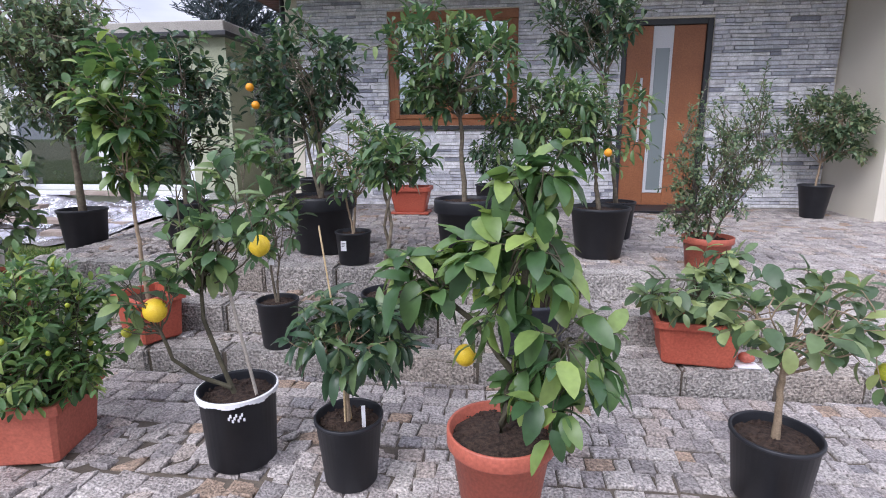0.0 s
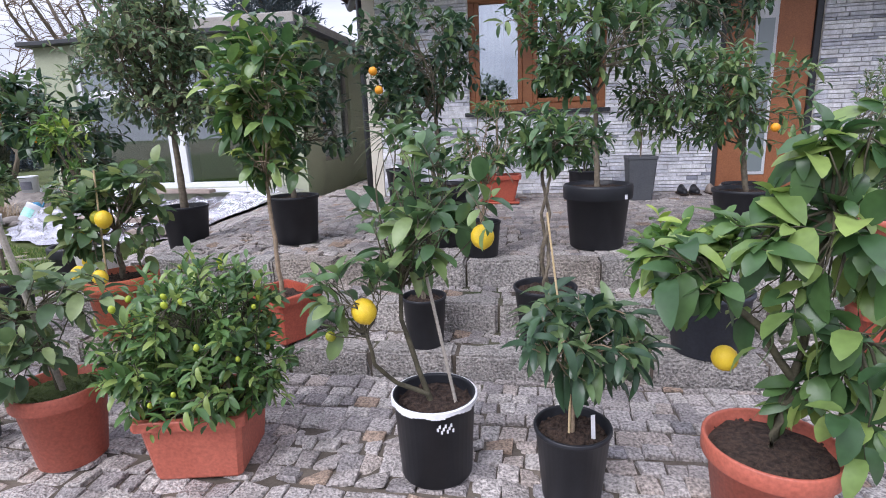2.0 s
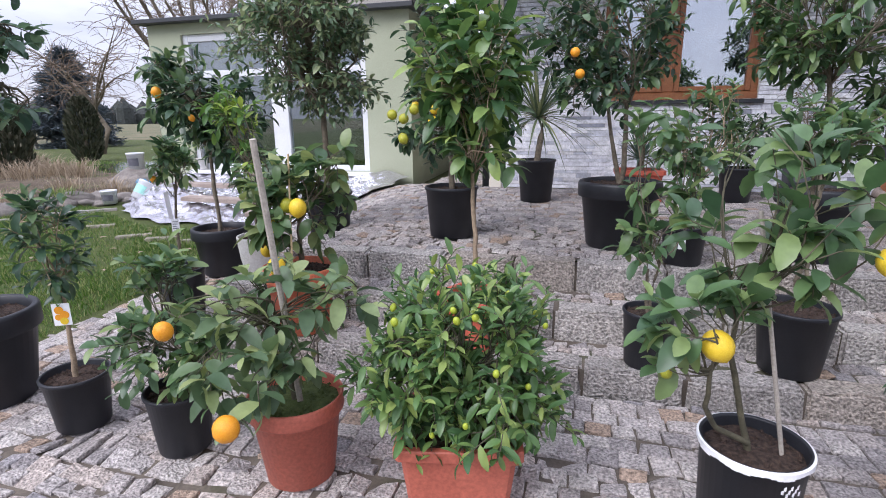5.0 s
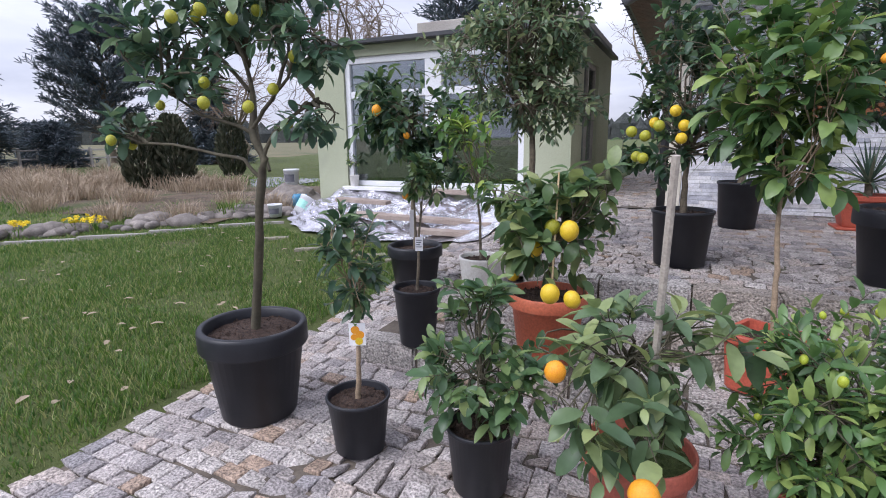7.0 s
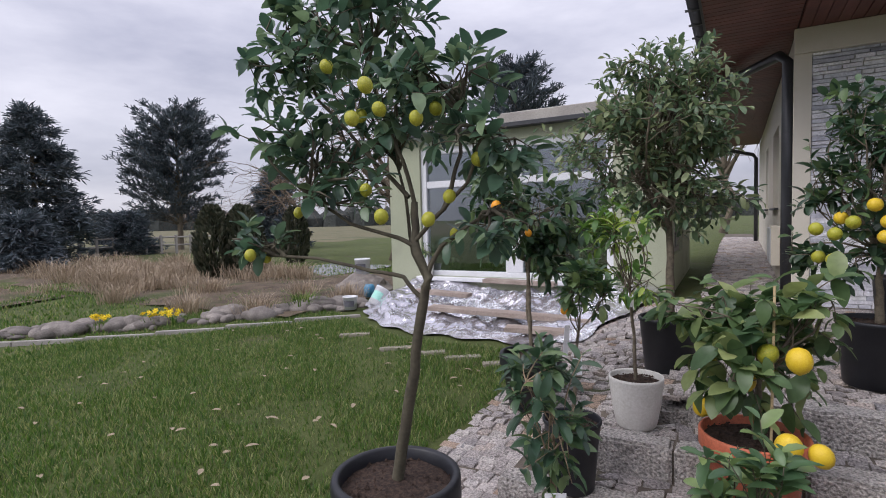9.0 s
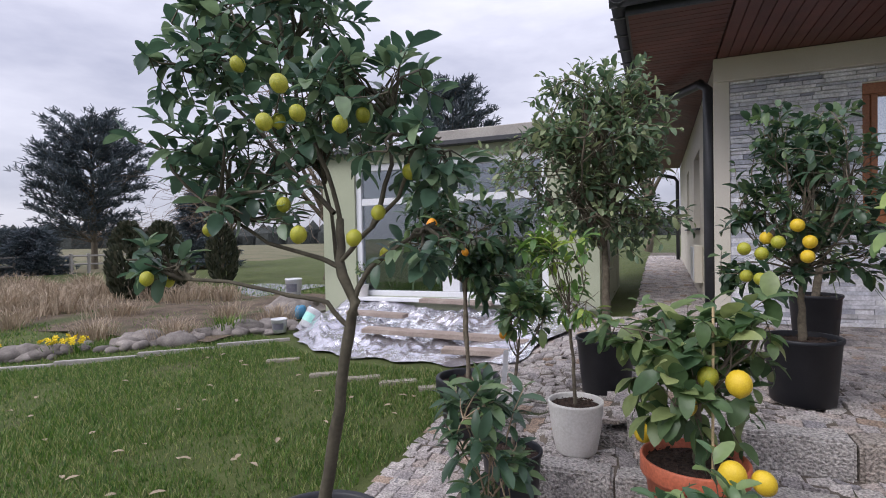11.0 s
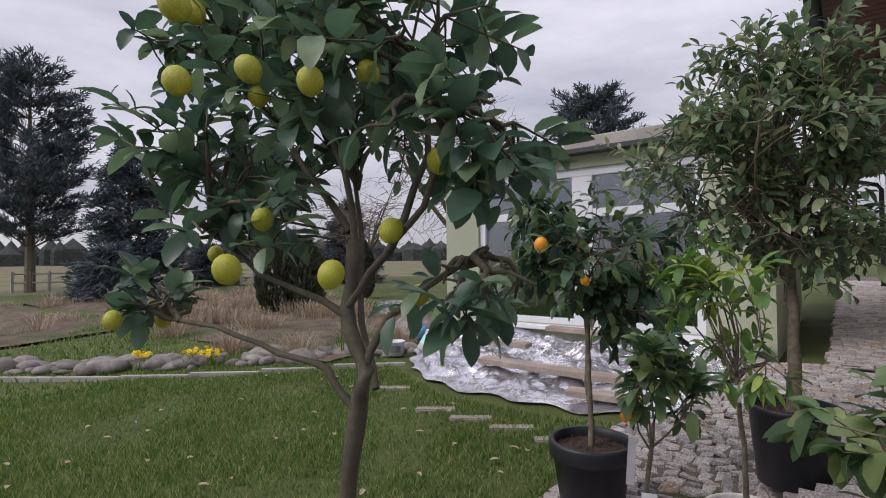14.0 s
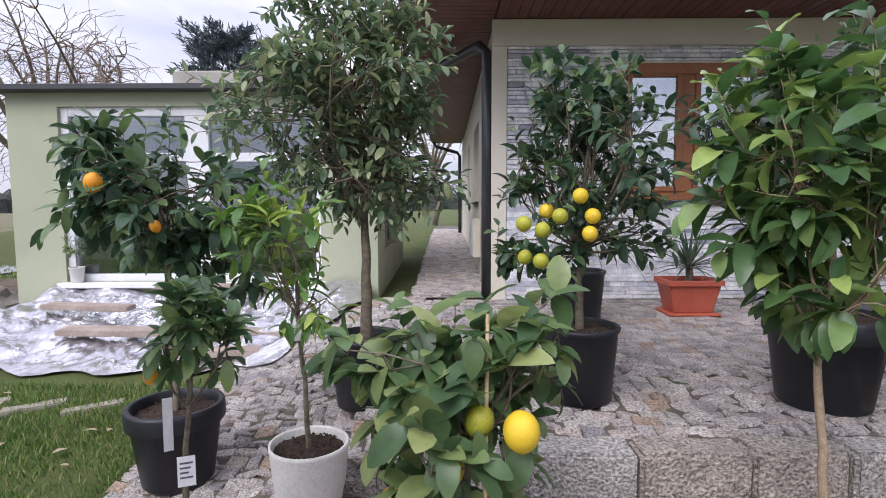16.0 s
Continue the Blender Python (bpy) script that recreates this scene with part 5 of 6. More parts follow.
bed = bpy.data.objects["paving_bed"]
V, F = lay(EDGE + 0.02, 6.6, 3.2, Y1 - 0.02, ramp_z, 1, 0.088, (0.0, 3.4, 4.25, 5.05), bed)
tagged(part_mesh("lower_setts", mesh_from("lower_setts", V, F, M["sett"]), bed), kind="stuff")
V, F = lay(EDGE + 0.02, -0.22, Y1 - 0.02, 6.22, ramp_z, 2)
V2, F2 = lay(EDGE + 0.02, 0.55, Y2 + 0.02, 9.6, paving_z, 21, 0.088, (-0.75, 0.55, 6.22, 8.2), bpy.data.objects["ramp_bed"])
o_ = len(V)
tagged(part_mesh("ramp_setts", mesh_from("ramp_setts", V + V2, F + [tuple(o_ + i for i in f) for f in F2], M["sett"]), bpy.data.objects["ramp_bed"]), kind="stuff")
V, F = lay(0.55, 7.6, Y3 + 0.17, FACADE, paving_z, 3, 0.088, (0.75, 3.3, 6.3, 7.35), bpy.data.objects["terrace_bed"])
tagged(part_mesh("terrace_setts", mesh_from("terrace_setts", V, F, M["sett"]), bpy.data.objects["terrace_bed"]), kind="stuff")
V, F = lay(-0.2, 8.0, Y1 + 0.155, Y2 - 0.01, lambda x, y: L1, 4, 0.088, (0.0, 9.0, 0.0, 9.0), tread1)
V, F = lay(0.22, 8.0, Y2 + 0.155, Y3 - 0.01, lambda x, y: L2, 5, 0.088, (0.0, 9.0, 0.0, 9.0), tread2)
V, F = lay(0.45, 1.2, 9.6, 21, paving_z, 6, 0.10)
tagged(part_mesh("path_setts", mesh_from("path_setts", V, F, M["sett"]), bpy.data.objects["path_bed"]), kind="stuff")

# grass
grng = np.random.RandomState(4)


def blades(name, n, x0, x1, y0, y1, hmin, hmax, mat, parent_label, width=0.004, keep=None, base=ramp_z, thr=-0.25):
    vs, fs = [], []
    for _ in range(n):
        x, y = grng.uniform(x0, x1), grng.uniform(y0, y1)
        if keep and not keep(x, y):
            continue
        dn = noise.noise((x * 1.3, y * 1.3, 2.0))
        if dn < thr and grng.rand() < 0.55:
            continue
        h = grng.uniform(hmin, hmax) * (1 + 0.6 * dn)
        a = grng.uniform(0, 6.28)
        lx, ly = math.cos(a) * width, math.sin(a) * width
        t = grng.uniform(0, 6.28)
        bx, by = math.cos(t) * h * 0.55, math.sin(t) * h * 0.55
        z = base(x, y) - 0.008
        b = len(vs)
        vs += [(x - lx, y - ly, z), (x + lx, y + ly, z), (x + lx * 0.7 + bx * 0.35, y + ly * 0.7 + by * 0.35, z + h * 0.6), (x - lx * 0.7 + bx * 0.35, y - ly * 0.7 + by * 0.35, z + h * 0.6), (x + bx, y + by, z + h)]
        fs += [(b, b + 1, b + 2, b + 3), (b + 3, b + 2, b + 4)]
    return tagged(part_mesh(name, mesh_from(name, vs, fs, mat), None), parent_label, "grass", kind="stuff")


def not_slab(x, y):
    return x < EDGE - 0.01 + 0.05 * math.sin(y * 5) and not (x > -4.2 and y > 7.95 + 0.5 * max(0, -2.4 - x))


blades("lawn_grass", 130000, -6.0, EDGE, 2.6, 9.0, 0.02, 0.06, M["grass"], "short green lawn grass with thin mossy patches", 0.0032, not_slab)
blades("far_lawn_grass", 26000, -13, -5.5, 3.0, 15, 0.03, 0.07, M["grass"], "rougher grass past the rock border", 0.009)
blades("edge_grass", 2600, 0.3, 3.2, 2.9, 4.0, 0.02, 0.07, M["grass"], "grass tufts growing over the paving edge", 0.003, lambda x, y: y < 3.75 + 0.12 * math.sin(x * 3) and noise.noise((x * 4, y * 4, 5)) > -0.1)

lr = random.Random(8)
for k in range(64):
    x, y = lr.uniform(-4.6, -0.95), lr.uniform(4.0, 7.8)
    lf = thing("fallen_leaf", "pale fallen leaf lying on the lawn", "leaf", (x, y, ramp_z(x, y) + 0.032), "fallen leaves")
    a = lr.uniform(0, 6.28)
    part_mesh("blade", leaves_mesh("blade", [((0, 0, 0), (math.cos(a), math.sin(a), lr.uniform(-0.05, 0.3)), (0.2, 0.1, 1), lr.uniform(0.04, 0.08), 0.03, 0.1)], M["straw"]), lf)

# stepping slabs in the lawn
for k, (x, y) in enumerate(((-2.30, 7.48), (-1.92, 7.46), (-1.54, 7.45), (-1.14, 7.42), (-3.05, 7.75))):
    sl = thing("stepping_slab", "narrow weathered slab set in the lawn", "paving slab", (x, y, ramp_z(x, y) - 0.02), "stepping slabs")
    sl.rotation_euler = (0, 0, radians(35))
    part("slab", rough_block(0.34, 0.10, 0.045, 40 + k, 0.008, 0.005), M["slab"], sl)

# ---- house ----
HX, HE = 1.24, 18.6


def wall_with_openings(name, x0, x1, z0, z1, y0, y1, holes, material, label):
    """A wall along x with rectangular openings (x0, x1, z0, z1) cut through its thickness."""
    xs = sorted({x0, x1, *[v for h in holes for v in h[:2]]})
    zs = sorted({z0, z1, *[v for h in holes for v in h[2:]]})
    bm = bmesh.new()
    for a, b in zip(xs, xs[1:]):
        for c, d in zip(zs, zs[1:]):
            if not any(h[0] <= a and b <= h[1] and h[2] <= c and d <= h[3] for h in holes):
                box_bm(a, b, y0, y1, c, d, bm=bm)
    bmesh.ops.remove_doubles(bm, verts=bm.verts, dist=1e-5)
    seen = {}
    for f in list(bm.faces):
        k = tuple(sorted(v.index for v in f.verts))
        c = f.calc_center_median()
        seen.setdefault((round(c.x, 4), round(c.y, 4), round(c.z, 4)), []).append(f)
    bmesh.ops.delete(bm, geom=[f for fs in seen.values() if len(fs) > 1 for f in fs], context='FACES')
    return structure(name, bm, material, label, "wall")


WIN, DOOR = (2.43, 3.94, 1.38, 2.66), (5.09, 6.05, T, 2.50)
SOFFIT = 3.04
facade = wall_with_openings("wall_north", HX, 7.36, T - 0.1, SOFFIT - 0.005, FACADE + 0.02, FACADE + 0.32, [WIN, DOOR], M["render_cream"], "house wall behind the split-stone cladding")
structure("house_beam", box_bm(HX - 0.02, 7.4, FACADE - 0.06, FACADE + 0.02, 2.81, SOFFIT - 0.003, 0.004), M["render_cream"], "cream rendered beam above the stone cladding", "wall")
structure("wall_corner", box_bm(HX - 0.02, 1.362, FACADE - 0.012, FACADE + 0.02, T - 0.05, 2.81, 0.003), M["render_cream"], "cream rendered corner strip", "wall")


def side_wall():
    bm = bmesh.new()
    holes = [(11.65, 12.9, 1.40, 2.50), (14.3, 15.1, 1.40, 2.50)]
    ys = sorted({FACADE + 0.32, HE, *[v for h in holes for v in h[:2]]})
    zs = sorted({T - 0.2, SOFFIT - 0.005, *[v for h in holes for v in h[2:]]})
    for a, b in zip(ys, ys[1:]):
        for c, d in zip(zs, zs[1:]):
            if not any(h[0] <= a and b <= h[1] and h[2] <= c and d <= h[3] for h in holes):
                box_bm(HX, HX + 0.3, a, b, c, d, bm=bm)
    sw = structure("wall_west", bm, M["render_cream"], "cream rendered side wall of the house", "wall")
    for a, b, c, d in holes:
        w = tagged(thing("window", "narrow side window with brown frame", "window", (HX, a, c)), kind="structure")
        part("window_frame", box_bm(0.10, 0.14, 0, b - a, 0, 0.06), M["wood_frame"], w)
        part("window_frame", box_bm(0.10, 0.14, 0, b - a, d - c - 0.06, d - c), M["wood_frame"], w)
        part("window_sill", box_bm(-0.05, 0.12, -0.03, b - a + 0.03, -0.03, -0.002, 0.004), M["dark_metal"], w)
        part("pane", box_bm(0.115, 0.121, 0, b - a, 0.06, d - c - 0.06), M["glass"], w)


side_wall()
structure("house_back", box_bm(1.56, 9.5, HE - 0.3, HE, T - 0.2, SOFFIT - 0.005), M["render_cream"], "rear wall of the house", "wall")
# added box closing the room behind the glass, its shade painted in
structure("room_floor", box_bm(1.55, 7.3, FACADE + 0.33, HE - 0.3, T - 0.1, T + 0.02), M["room"], "added room floor behind the window, coloured dark for shade", "floor")
structure("room_ceiling", box_bm(1.55, 7.3, FACADE + 0.33, HE - 0.3, 2.9, 3.0), M["room"], "added room ceiling, coloured dark for shade", "ceiling")
structure("room_partition", box_bm(1.55, 7.3, 11.6, 11.7, T, 3.0), M["room"], "added inner partition wall, coloured dark for shade", "wall")
for k, x in enumerate((2.5, 3.72)):
    cu = thing("curtain", "pale curtain hanging behind the window", "curtain", (x, FACADE + 0.42, 1.2), "window curtains")
    vs = []
    for i in range(13):
        for z in (0, 1.6):
            vs.append((0.025 * i, 0.025 * math.sin(i * 1.9), z))
    me = mesh_from("drape", vs, [(2 * i, 2 * i + 2, 2 * i + 3, 2 * i + 1) for i in range(12)], M["curtain"], True)
    d_ = part_mesh("drape", me, cu)
    md = d_.modifiers.new("thickness", 'SOLIDIFY')
    md.thickness = 0.004

# stone cladding
crng = random.Random(9)
V, F = [], []
own_count = 0
z = T + 0.002


def strip_geo(w, h, proud):
    b = 0.003
    vs = [(0, 0, 0), (w, 0, 0), (w, 0, h), (0, 0, h), (b, -proud, b), (w - b, -proud, b), (w - b, -proud, h - b), (b, -proud, h - b)]
    fs = [(0, 1, 5, 4), (1, 2, 6, 5), (2, 3, 7, 6), (3, 0, 4, 7), (4, 5, 6, 7)]
    return vs, fs


unit = mesh_from("stone_strip", *strip_geo(1, 1, 1), M["ledger"])
while z < 2.805:
    h = min(crng.choice((0.030, 0.036, 0.042, 0.042, 0.05)), 2.81 - z)
    if h < 0.012:
        break
    x = 1.365
    while x < 7.34:
        w = crng.choice((0.10, 0.16, 0.22, 0.3, 0.38)) * crng.uniform(0.85, 1.2)
        x1 = min(x + w, 7.345)
        for a, b, c, d in (WIN, DOOR):
            if z + h > c and z < d:
                if a - 0.01 < x < b:
                    x = x1 = b + 0.001
                elif x < a < x1:
                    x1 = a
        if x1 - x > 0.015:
            proud = crng.uniform(0.004, 0.018)
            if own_count < 290 and 1.36 <= x < 2.9 and 0.44 < z < 1.45:
                ob = part_mesh("stone_strip", unit, facade)
                ob.matrix_local = Matrix.LocRotScale((x, FACADE + 0.02, z), None, (x1 - x - 0.002, proud + 0.012, h - 0.002))
                own_count += 1
            else:
                vs, fs = strip_geo(x1 - x - 0.002, h - 0.002, proud + 0.012)
                o = len(V)
                V += [(x + a, FACADE + 0.02 + b, z + c) for a, b, c in vs]
                F += [tuple(o + i for i in f) for f in fs]
        x = max(x1, x + 0.001)
    z += h
tagged(part_mesh("stone_cladding", mesh_from("stone_cladding", V, F, M["ledger"]), facade), kind="stuff")

# window
win = tagged(thing("window_1", "two-light window in a brown wooden frame with pale sill", "window", (WIN[0], FACADE, WIN[2])), kind="structure")
ww, wh = WIN[1] - WIN[0], WIN[3] - WIN[2]
for a, b, c, d in ((0, 0.07, 0, wh), (ww - 0.07, ww, 0, wh), (0.07, ww - 0.07, 0, 0.08), (0.07, ww - 0.07, wh - 0.07, wh), (0.60, 0.72, 0.08, wh - 0.07)):
    part("window_frame", box_bm(a, b, 0.05, 0.12, c, d, 0.006), M["wood_frame"], win)
for a, b in ((0.07, 0.60), (0.72, ww - 0.07)):
    for q in ((a, a + 0.05, 0.08, wh - 0.07), (b - 0.05, b, 0.08, wh - 0.07), (a + 0.05, b - 0.05, 0.08, 0.13), (a + 0.05, b - 0.05, wh - 0.12, wh - 0.07)):
        part("sash", box_bm(q[0], q[1], 0.035, 0.10, q[2], q[3], 0.005), M["wood_frame"], win)
    pn = part("pane", box_bm(a + 0.05, b - 0.05, 0.065, 0.075, 0.13, wh - 0.12), M["glass"], win)
part("window_sill", box_bm(-0.05, ww + 0.05, -0.05, 0.06, -0.045, -0.003, 0.006), M["dark_metal"], win, "dark sheet-metal sill")
part("shutter_box", box_bm(0, ww, 0.02, 0.06, wh - 0.10, wh - 0.002, 0.004), M["wood_frame"], win, "brown shutter box")
part("lower_rail", box_bm(0.0, ww, 0.025, 0.05, 0.0, 0.07, 0.006), M["wood_frame"], win)

# door
door = tagged(thing("door_1", "orange-brown entrance door with a tall frosted glass strip", "door", (DOOR[0], FACADE, T)), kind="structure")
dw, dh = DOOR[1] - DOOR[0], DOOR[3] - DOOR[2]
for a, b, c, d in ((0, 0.06, 0, dh), (dw - 0.06, dw, 0, dh), (0.06, dw - 0.06, dh - 0.06, dh)):
    part("door_frame", box_bm(a, b, 0.03, 0.14, c, d, 0.005), M["dark_metal"], door)
part("leaf", box_bm(0.062, 0.34, 0.06, 0.12, 0.02, dh - 0.062, 0.004), M["door_wood"], door)
part("leaf", box_bm(0.56, dw - 0.062, 0.06, 0.12, 0.02, dh - 0.062, 0.004), M["door_wood"], door)
part("leaf", box_bm(0.34, 0.56, 0.06, 0.12, 0.02, 0.16, 0.003), M["door_wood"], door)
part("glass_surround", box_bm(0.341, 0.559, 0.055, 0.115, 0.162, dh - 0.064, 0.004), M["pvc"], door, "pale steel surround of the glass")
part("glass_strip", box_bm(0.375, 0.525, 0.048, 0.06, 0.2, dh - 0.30, 0.002), M["door_glass"], door, "frosted grey glass strip")
part("threshold", box_bm(0, dw, -0.02, 0.12, -0.02, 0.02, 0.004), M["dark_metal"], door)
vs, fs = [], []
tube_into(vs, fs, [(0.23, 0.0, 0.75), (0.23, 0.0, 1.45)], [0.014, 0.014], 10)
part_mesh("door_handle", mesh_from("door_handle", vs, fs, M["pvc"]), door, "long brushed bar handle")
for z_ in (0.8, 1.4):
    part("handle_post", box_bm(0.22, 0.24, 0.0, 0.06, z_ - 0.01, z_ + 0.01), M["pvc"], door)
mat_ = thing("doormat", "dark flat doormat before the entrance door", "doormat", (5.6, 9.1, T + 0.006))
part("mat", box_bm(-0.42, 0.42, -0.22, 0.22, 0.0, 0.018, 0.005), M["black_pot"], mat_)
for k in range(4):
    sh = thing("shoe", "worn dark shoe standing by the door", "shoe", (4.72 + 0.13 * (k % 2) + 0.3 * (k // 2), 9.1 + 0.02 * k, T + 0.005), "shoes by the door")
    bm = bmesh.new()
    bmesh.ops.create_uvsphere(bm, u_segments=12, v_segments=8, radius=1)
    for v in bm.verts:
        heel = 1.35 if v.co.y > 0.2 else 0.85
        v.co = Vector((v.co.x * 0.045, v.co.y * 0.13, max(v.co.z, -0.4) * 0.06 * heel + 0.026))
    part("upper", bm, M["black_pot" if k < 2 else "plank"], sh, "", True)
    part("sole", box_bm(-0.042, 0.042, -0.12, 0.12, 0, 0.012, 0.005), M["soil"], sh)

# porch side wall
structure("wall_east", box_bm(7.365, 8.4, 8.50, FACADE + 0.32, T - 0.1, SOFFIT - 0.005, 0.004), M["render_cream"], "cream rendered porch wall", "wall")

# eaves, soffit, gutter, roof
EX, EY = 0.50, 7.9


def soffit(x0, x1, y0, y1, z, along):
    bm = bmesh.new()
    if along == "x":
        n = int((y1 - y0) / 0.095)
        for i in range(n):
            a = y0 + (y1 - y0) * i / n
            box_bm(x0, x1, a + 0.004, a + (y1 - y0) / n - 0.004, z, z + 0.018, bm=bm)
    else:
        n = int((x1 - x0) / 0.095)
        for i in range(n):
            a = x0 + (x1 - x0) * i / n
            box_bm(a + 0.004, a + (x1 - x0) / n - 0.004, y0, y1, z, z + 0.018, bm=bm)
    box_bm(x0, x1, y0, y1, z + 0.019, z + 0.03, bm=bm)
    return bm


structure("ceiling_porch", soffit(1.25, 8.4, EY, FACADE - 0.06, SOFFIT, "y"), M["soffit"], "brown boarded porch soffit", "ceiling")
structure("ceiling_eave", soffit(EX, 1.235, EY, HE, SOFFIT, "x"), M["soffit"], "brown boarded eaves soffit along the side wall", "ceiling")
bm = bmesh.new()
vv = [bm.verts.new(p) for p in ((EX - 0.06, EY - 0.06, SOFFIT + 0.12), (8.5, EY - 0.06, SOFFIT + 0.12), (8.5, HE, SOFFIT + 0.12), (EX - 0.06, HE, SOFFIT + 0.12), (4.6, 12.2, 4.9), (8.5, 12.2, 4.9), (8.5, 14.4, 4.9), (4.6, 14.4, 4.9))]
for f in ((0, 3, 2, 1), (0, 1, 5, 4), (1, 2, 6, 5), (2, 3, 7, 6), (3, 0, 4, 7), (4, 5, 6, 7)):
    bm.faces.new([vv[i] for i in f])
structure("roof", bm, M["roof"], "dark tiled hipped roof", "roof")


def half_round(name, p0, p1, r, label):
    """A half-round gutter with wall thickness between two points."""
    a, b = Vector(p0), Vector(p1)
    d = (b - a).normalized()
    s = d.cross(Vector((0, 0, 1))).normalized()
    vs, n = [], 10
    for p in (a, b):
        for rr in (r, r - 0.004):
            for i in range(n):
                t = math.pi * i / (n - 1)
                vs.append(p + s * rr * math.cos(t) + Vector((0, 0, -rr * math.sin(t))))
    fs = []
    for i in range(n - 1):
        fs += [(i, i + 1, 2 * n + i + 1, 2 * n + i), (n + i + 1, n + i, 3 * n + i, 3 * n + i + 1), (i + 1, i, n + i, n + i + 1), (2 * n + i, 2 * n + i + 1, 3 * n + i + 1, 3 * n + i)]
    fs += [(0, 2 * n, 3 * n, n), (n - 1, 2 * n - 1, 4 * n - 1, 3 * n - 1)]
    me = mesh_from("channel", vs, fs, M["dark_metal"], True)
    return me


gut = tagged(thing("gutter", "anthracite half-round gutter along the eaves", "gutter"), kind="structure")
part_mesh("channel", half_round("channel", (EX - 0.13, EY - 0.10, SOFFIT + 0.11), (8.5, EY - 0.10, SOFFIT + 0.11), 0.07, ""), gut)
part_mesh("channel", half_round("channel", (EX - 0.06, HE + 0.1, SOFFIT + 0.11), (EX - 0.06, EY - 0.17, SOFFIT + 0.11), 0.07, ""), gut)
part("fascia", box_bm(EX - 0.02, EX, EY - 0.02, HE, SOFFIT - 0.005, SOFFIT + 0.13), M["dark_metal"], gut)
part("fascia", box_bm(EX, 8.4, EY - 0.02, EY, SOFFIT - 0.005, SOFFIT + 0.13), M["dark_metal"], gut)
for k in range(26):
    y = EY + 0.1 + 0.4 * k
    part("bracket", box_bm(EX - 0.138, EX - 0.02, y, y + 0.025, SOFFIT + 0.028, SOFFIT + 0.042), M["dark_metal"], gut)
for nm, pts, r in (("downpipe", [(EX - 0.04, HE - 0.1, SOFFIT + 0.04), (EX + 0.04, HE - 0.1, SOFFIT - 0.10), (HX - 0.14, HE - 0.1, SOFFIT - 0.26), (HX - 0.07, HE - 0.1, SOFFIT - 0.36), (HX - 0.07, HE - 0.1, 0.60)], 0.045),
                   ("downpipe", [(EX - 0.04, 11.2, SOFFIT + 0.04), (EX + 0.02, 11.1, SOFFIT - 0.06), (HX - 0.12, 9.62, SOFFIT - 0.16), (HX - 0.06, 9.47, SOFFIT - 0.26), (HX - 0.06, 9.45, 0.42)], 0.05)):
    vs, fs = [], []
    tube_into(vs, fs, pts, [r] * len(pts), 14)
    dp = tagged(part_mesh(nm, mesh_from(nm, vs, fs, M["dark_metal"], True), None), "anthracite round downpipe on the wall", "downpipe", kind="structure")
mb = thing("meter_box", "small cream utility box on the side wall", "utility box", (HX - 0.001, 11.2, 0.66))
part("body", box_bm(-0.1, 0, 0, 0.7, 0, 0.5, 0.008), M["render_cream"], mb)
part("cover", box_bm(-0.112, -0.101, 0.02, 0.68, 0.02, 0.48, 0.004), M["pvc"], mb)

# ---- garden shed ----
SX0, SX1, SZ0, SZ1 = -4.02, 0.03, 0.22, 2.58
SW = (-3.46, -0.60, 0.50, 2.43)
shed = wall_with_openings("shed_wall_front", SX0, SX1, SZ0 - 0.1, SZ1, SHED, SHED + 0.25, [SW], M["render_green"], "pale green rendered front of the garden room")


def shed_side():
    bm = bmesh.new()
    hole = [(10.9, 12.2, 0.80, 2.30)]
    ys = sorted({SHED + 0.25, 13.4, 10.9, 12.2})
    zs = sorted({SZ0 - 0.1, SZ1, 0.80, 2.30})
    for a, b in zip(ys, ys[1:]):
        for c, d in zip(zs, zs[1:]):
            if not any(h[0] <= a and b <= h[1] and h[2] <= c and d <= h[3] for h in hole):
                box_bm(SX1 - 0.25, SX1, a, b, c, d, bm=bm)
    structure("shed_wall_east", bm, M["render_green"], "pale green side wall of the garden room", "wall")
    w = tagged(thing("window", "side window of the garden room", "window", (SX1, 10.9, 0.80)), kind="structure")
    for q in ((0, 0.06, 0, 1.5), (1.24, 1.3, 0, 1.5), (0.06, 1.24, 0, 0.06), (0.06, 1.24, 1.44, 1.5), (0.62, 0.68, 0.06, 1.44)):
        part("window_frame", box_bm(-0.12, -0.05, q[0], q[1], q[2], q[3], 0.004), M["concrete"], w)
    part("pane", box_bm(-0.09, -0.084, 0.06, 1.24, 0.06, 1.44), M["shed_glass"], w)


shed_side()
structure("shed_wall_west", box_bm(SX0, SX0 + 0.25, SHED + 0.25, 13.4, SZ0 - 0.1, SZ1), M["render_green"], "pale green side wall of the garden room", "wall")
structure("shed_wall_rear", box_bm(SX0, SX1, 13.4, 13.6, SZ0 - 0.1, SZ1), M["render_green"], "rear wall of the garden room", "wall")
structure("shed_floor", box_bm(SX0 + 0.25, SX1 - 0.25, SHED + 0.25, 13.4, SZ0 - 0.05, SZ0 + 0.1), M["concrete"], "concrete floor of the garden room", "floor")
structure("shed_roof", box_bm(SX0 - 0.12, SX1 + 0.10, SHED - 0.16, 13.7, SZ1, SZ1 + 0.06, 0.006), M["dark_metal"], "thin dark edge of the flat roof", "roof")
structure("shed_roof_block", box_bm(-2.13, SX1 + 0.05, SHED - 0.10, 13.2, SZ1 + 0.06, SZ1 + 0.20, 0.01), M["concrete"], "grey-brown raised block on the flat roof", "roof")
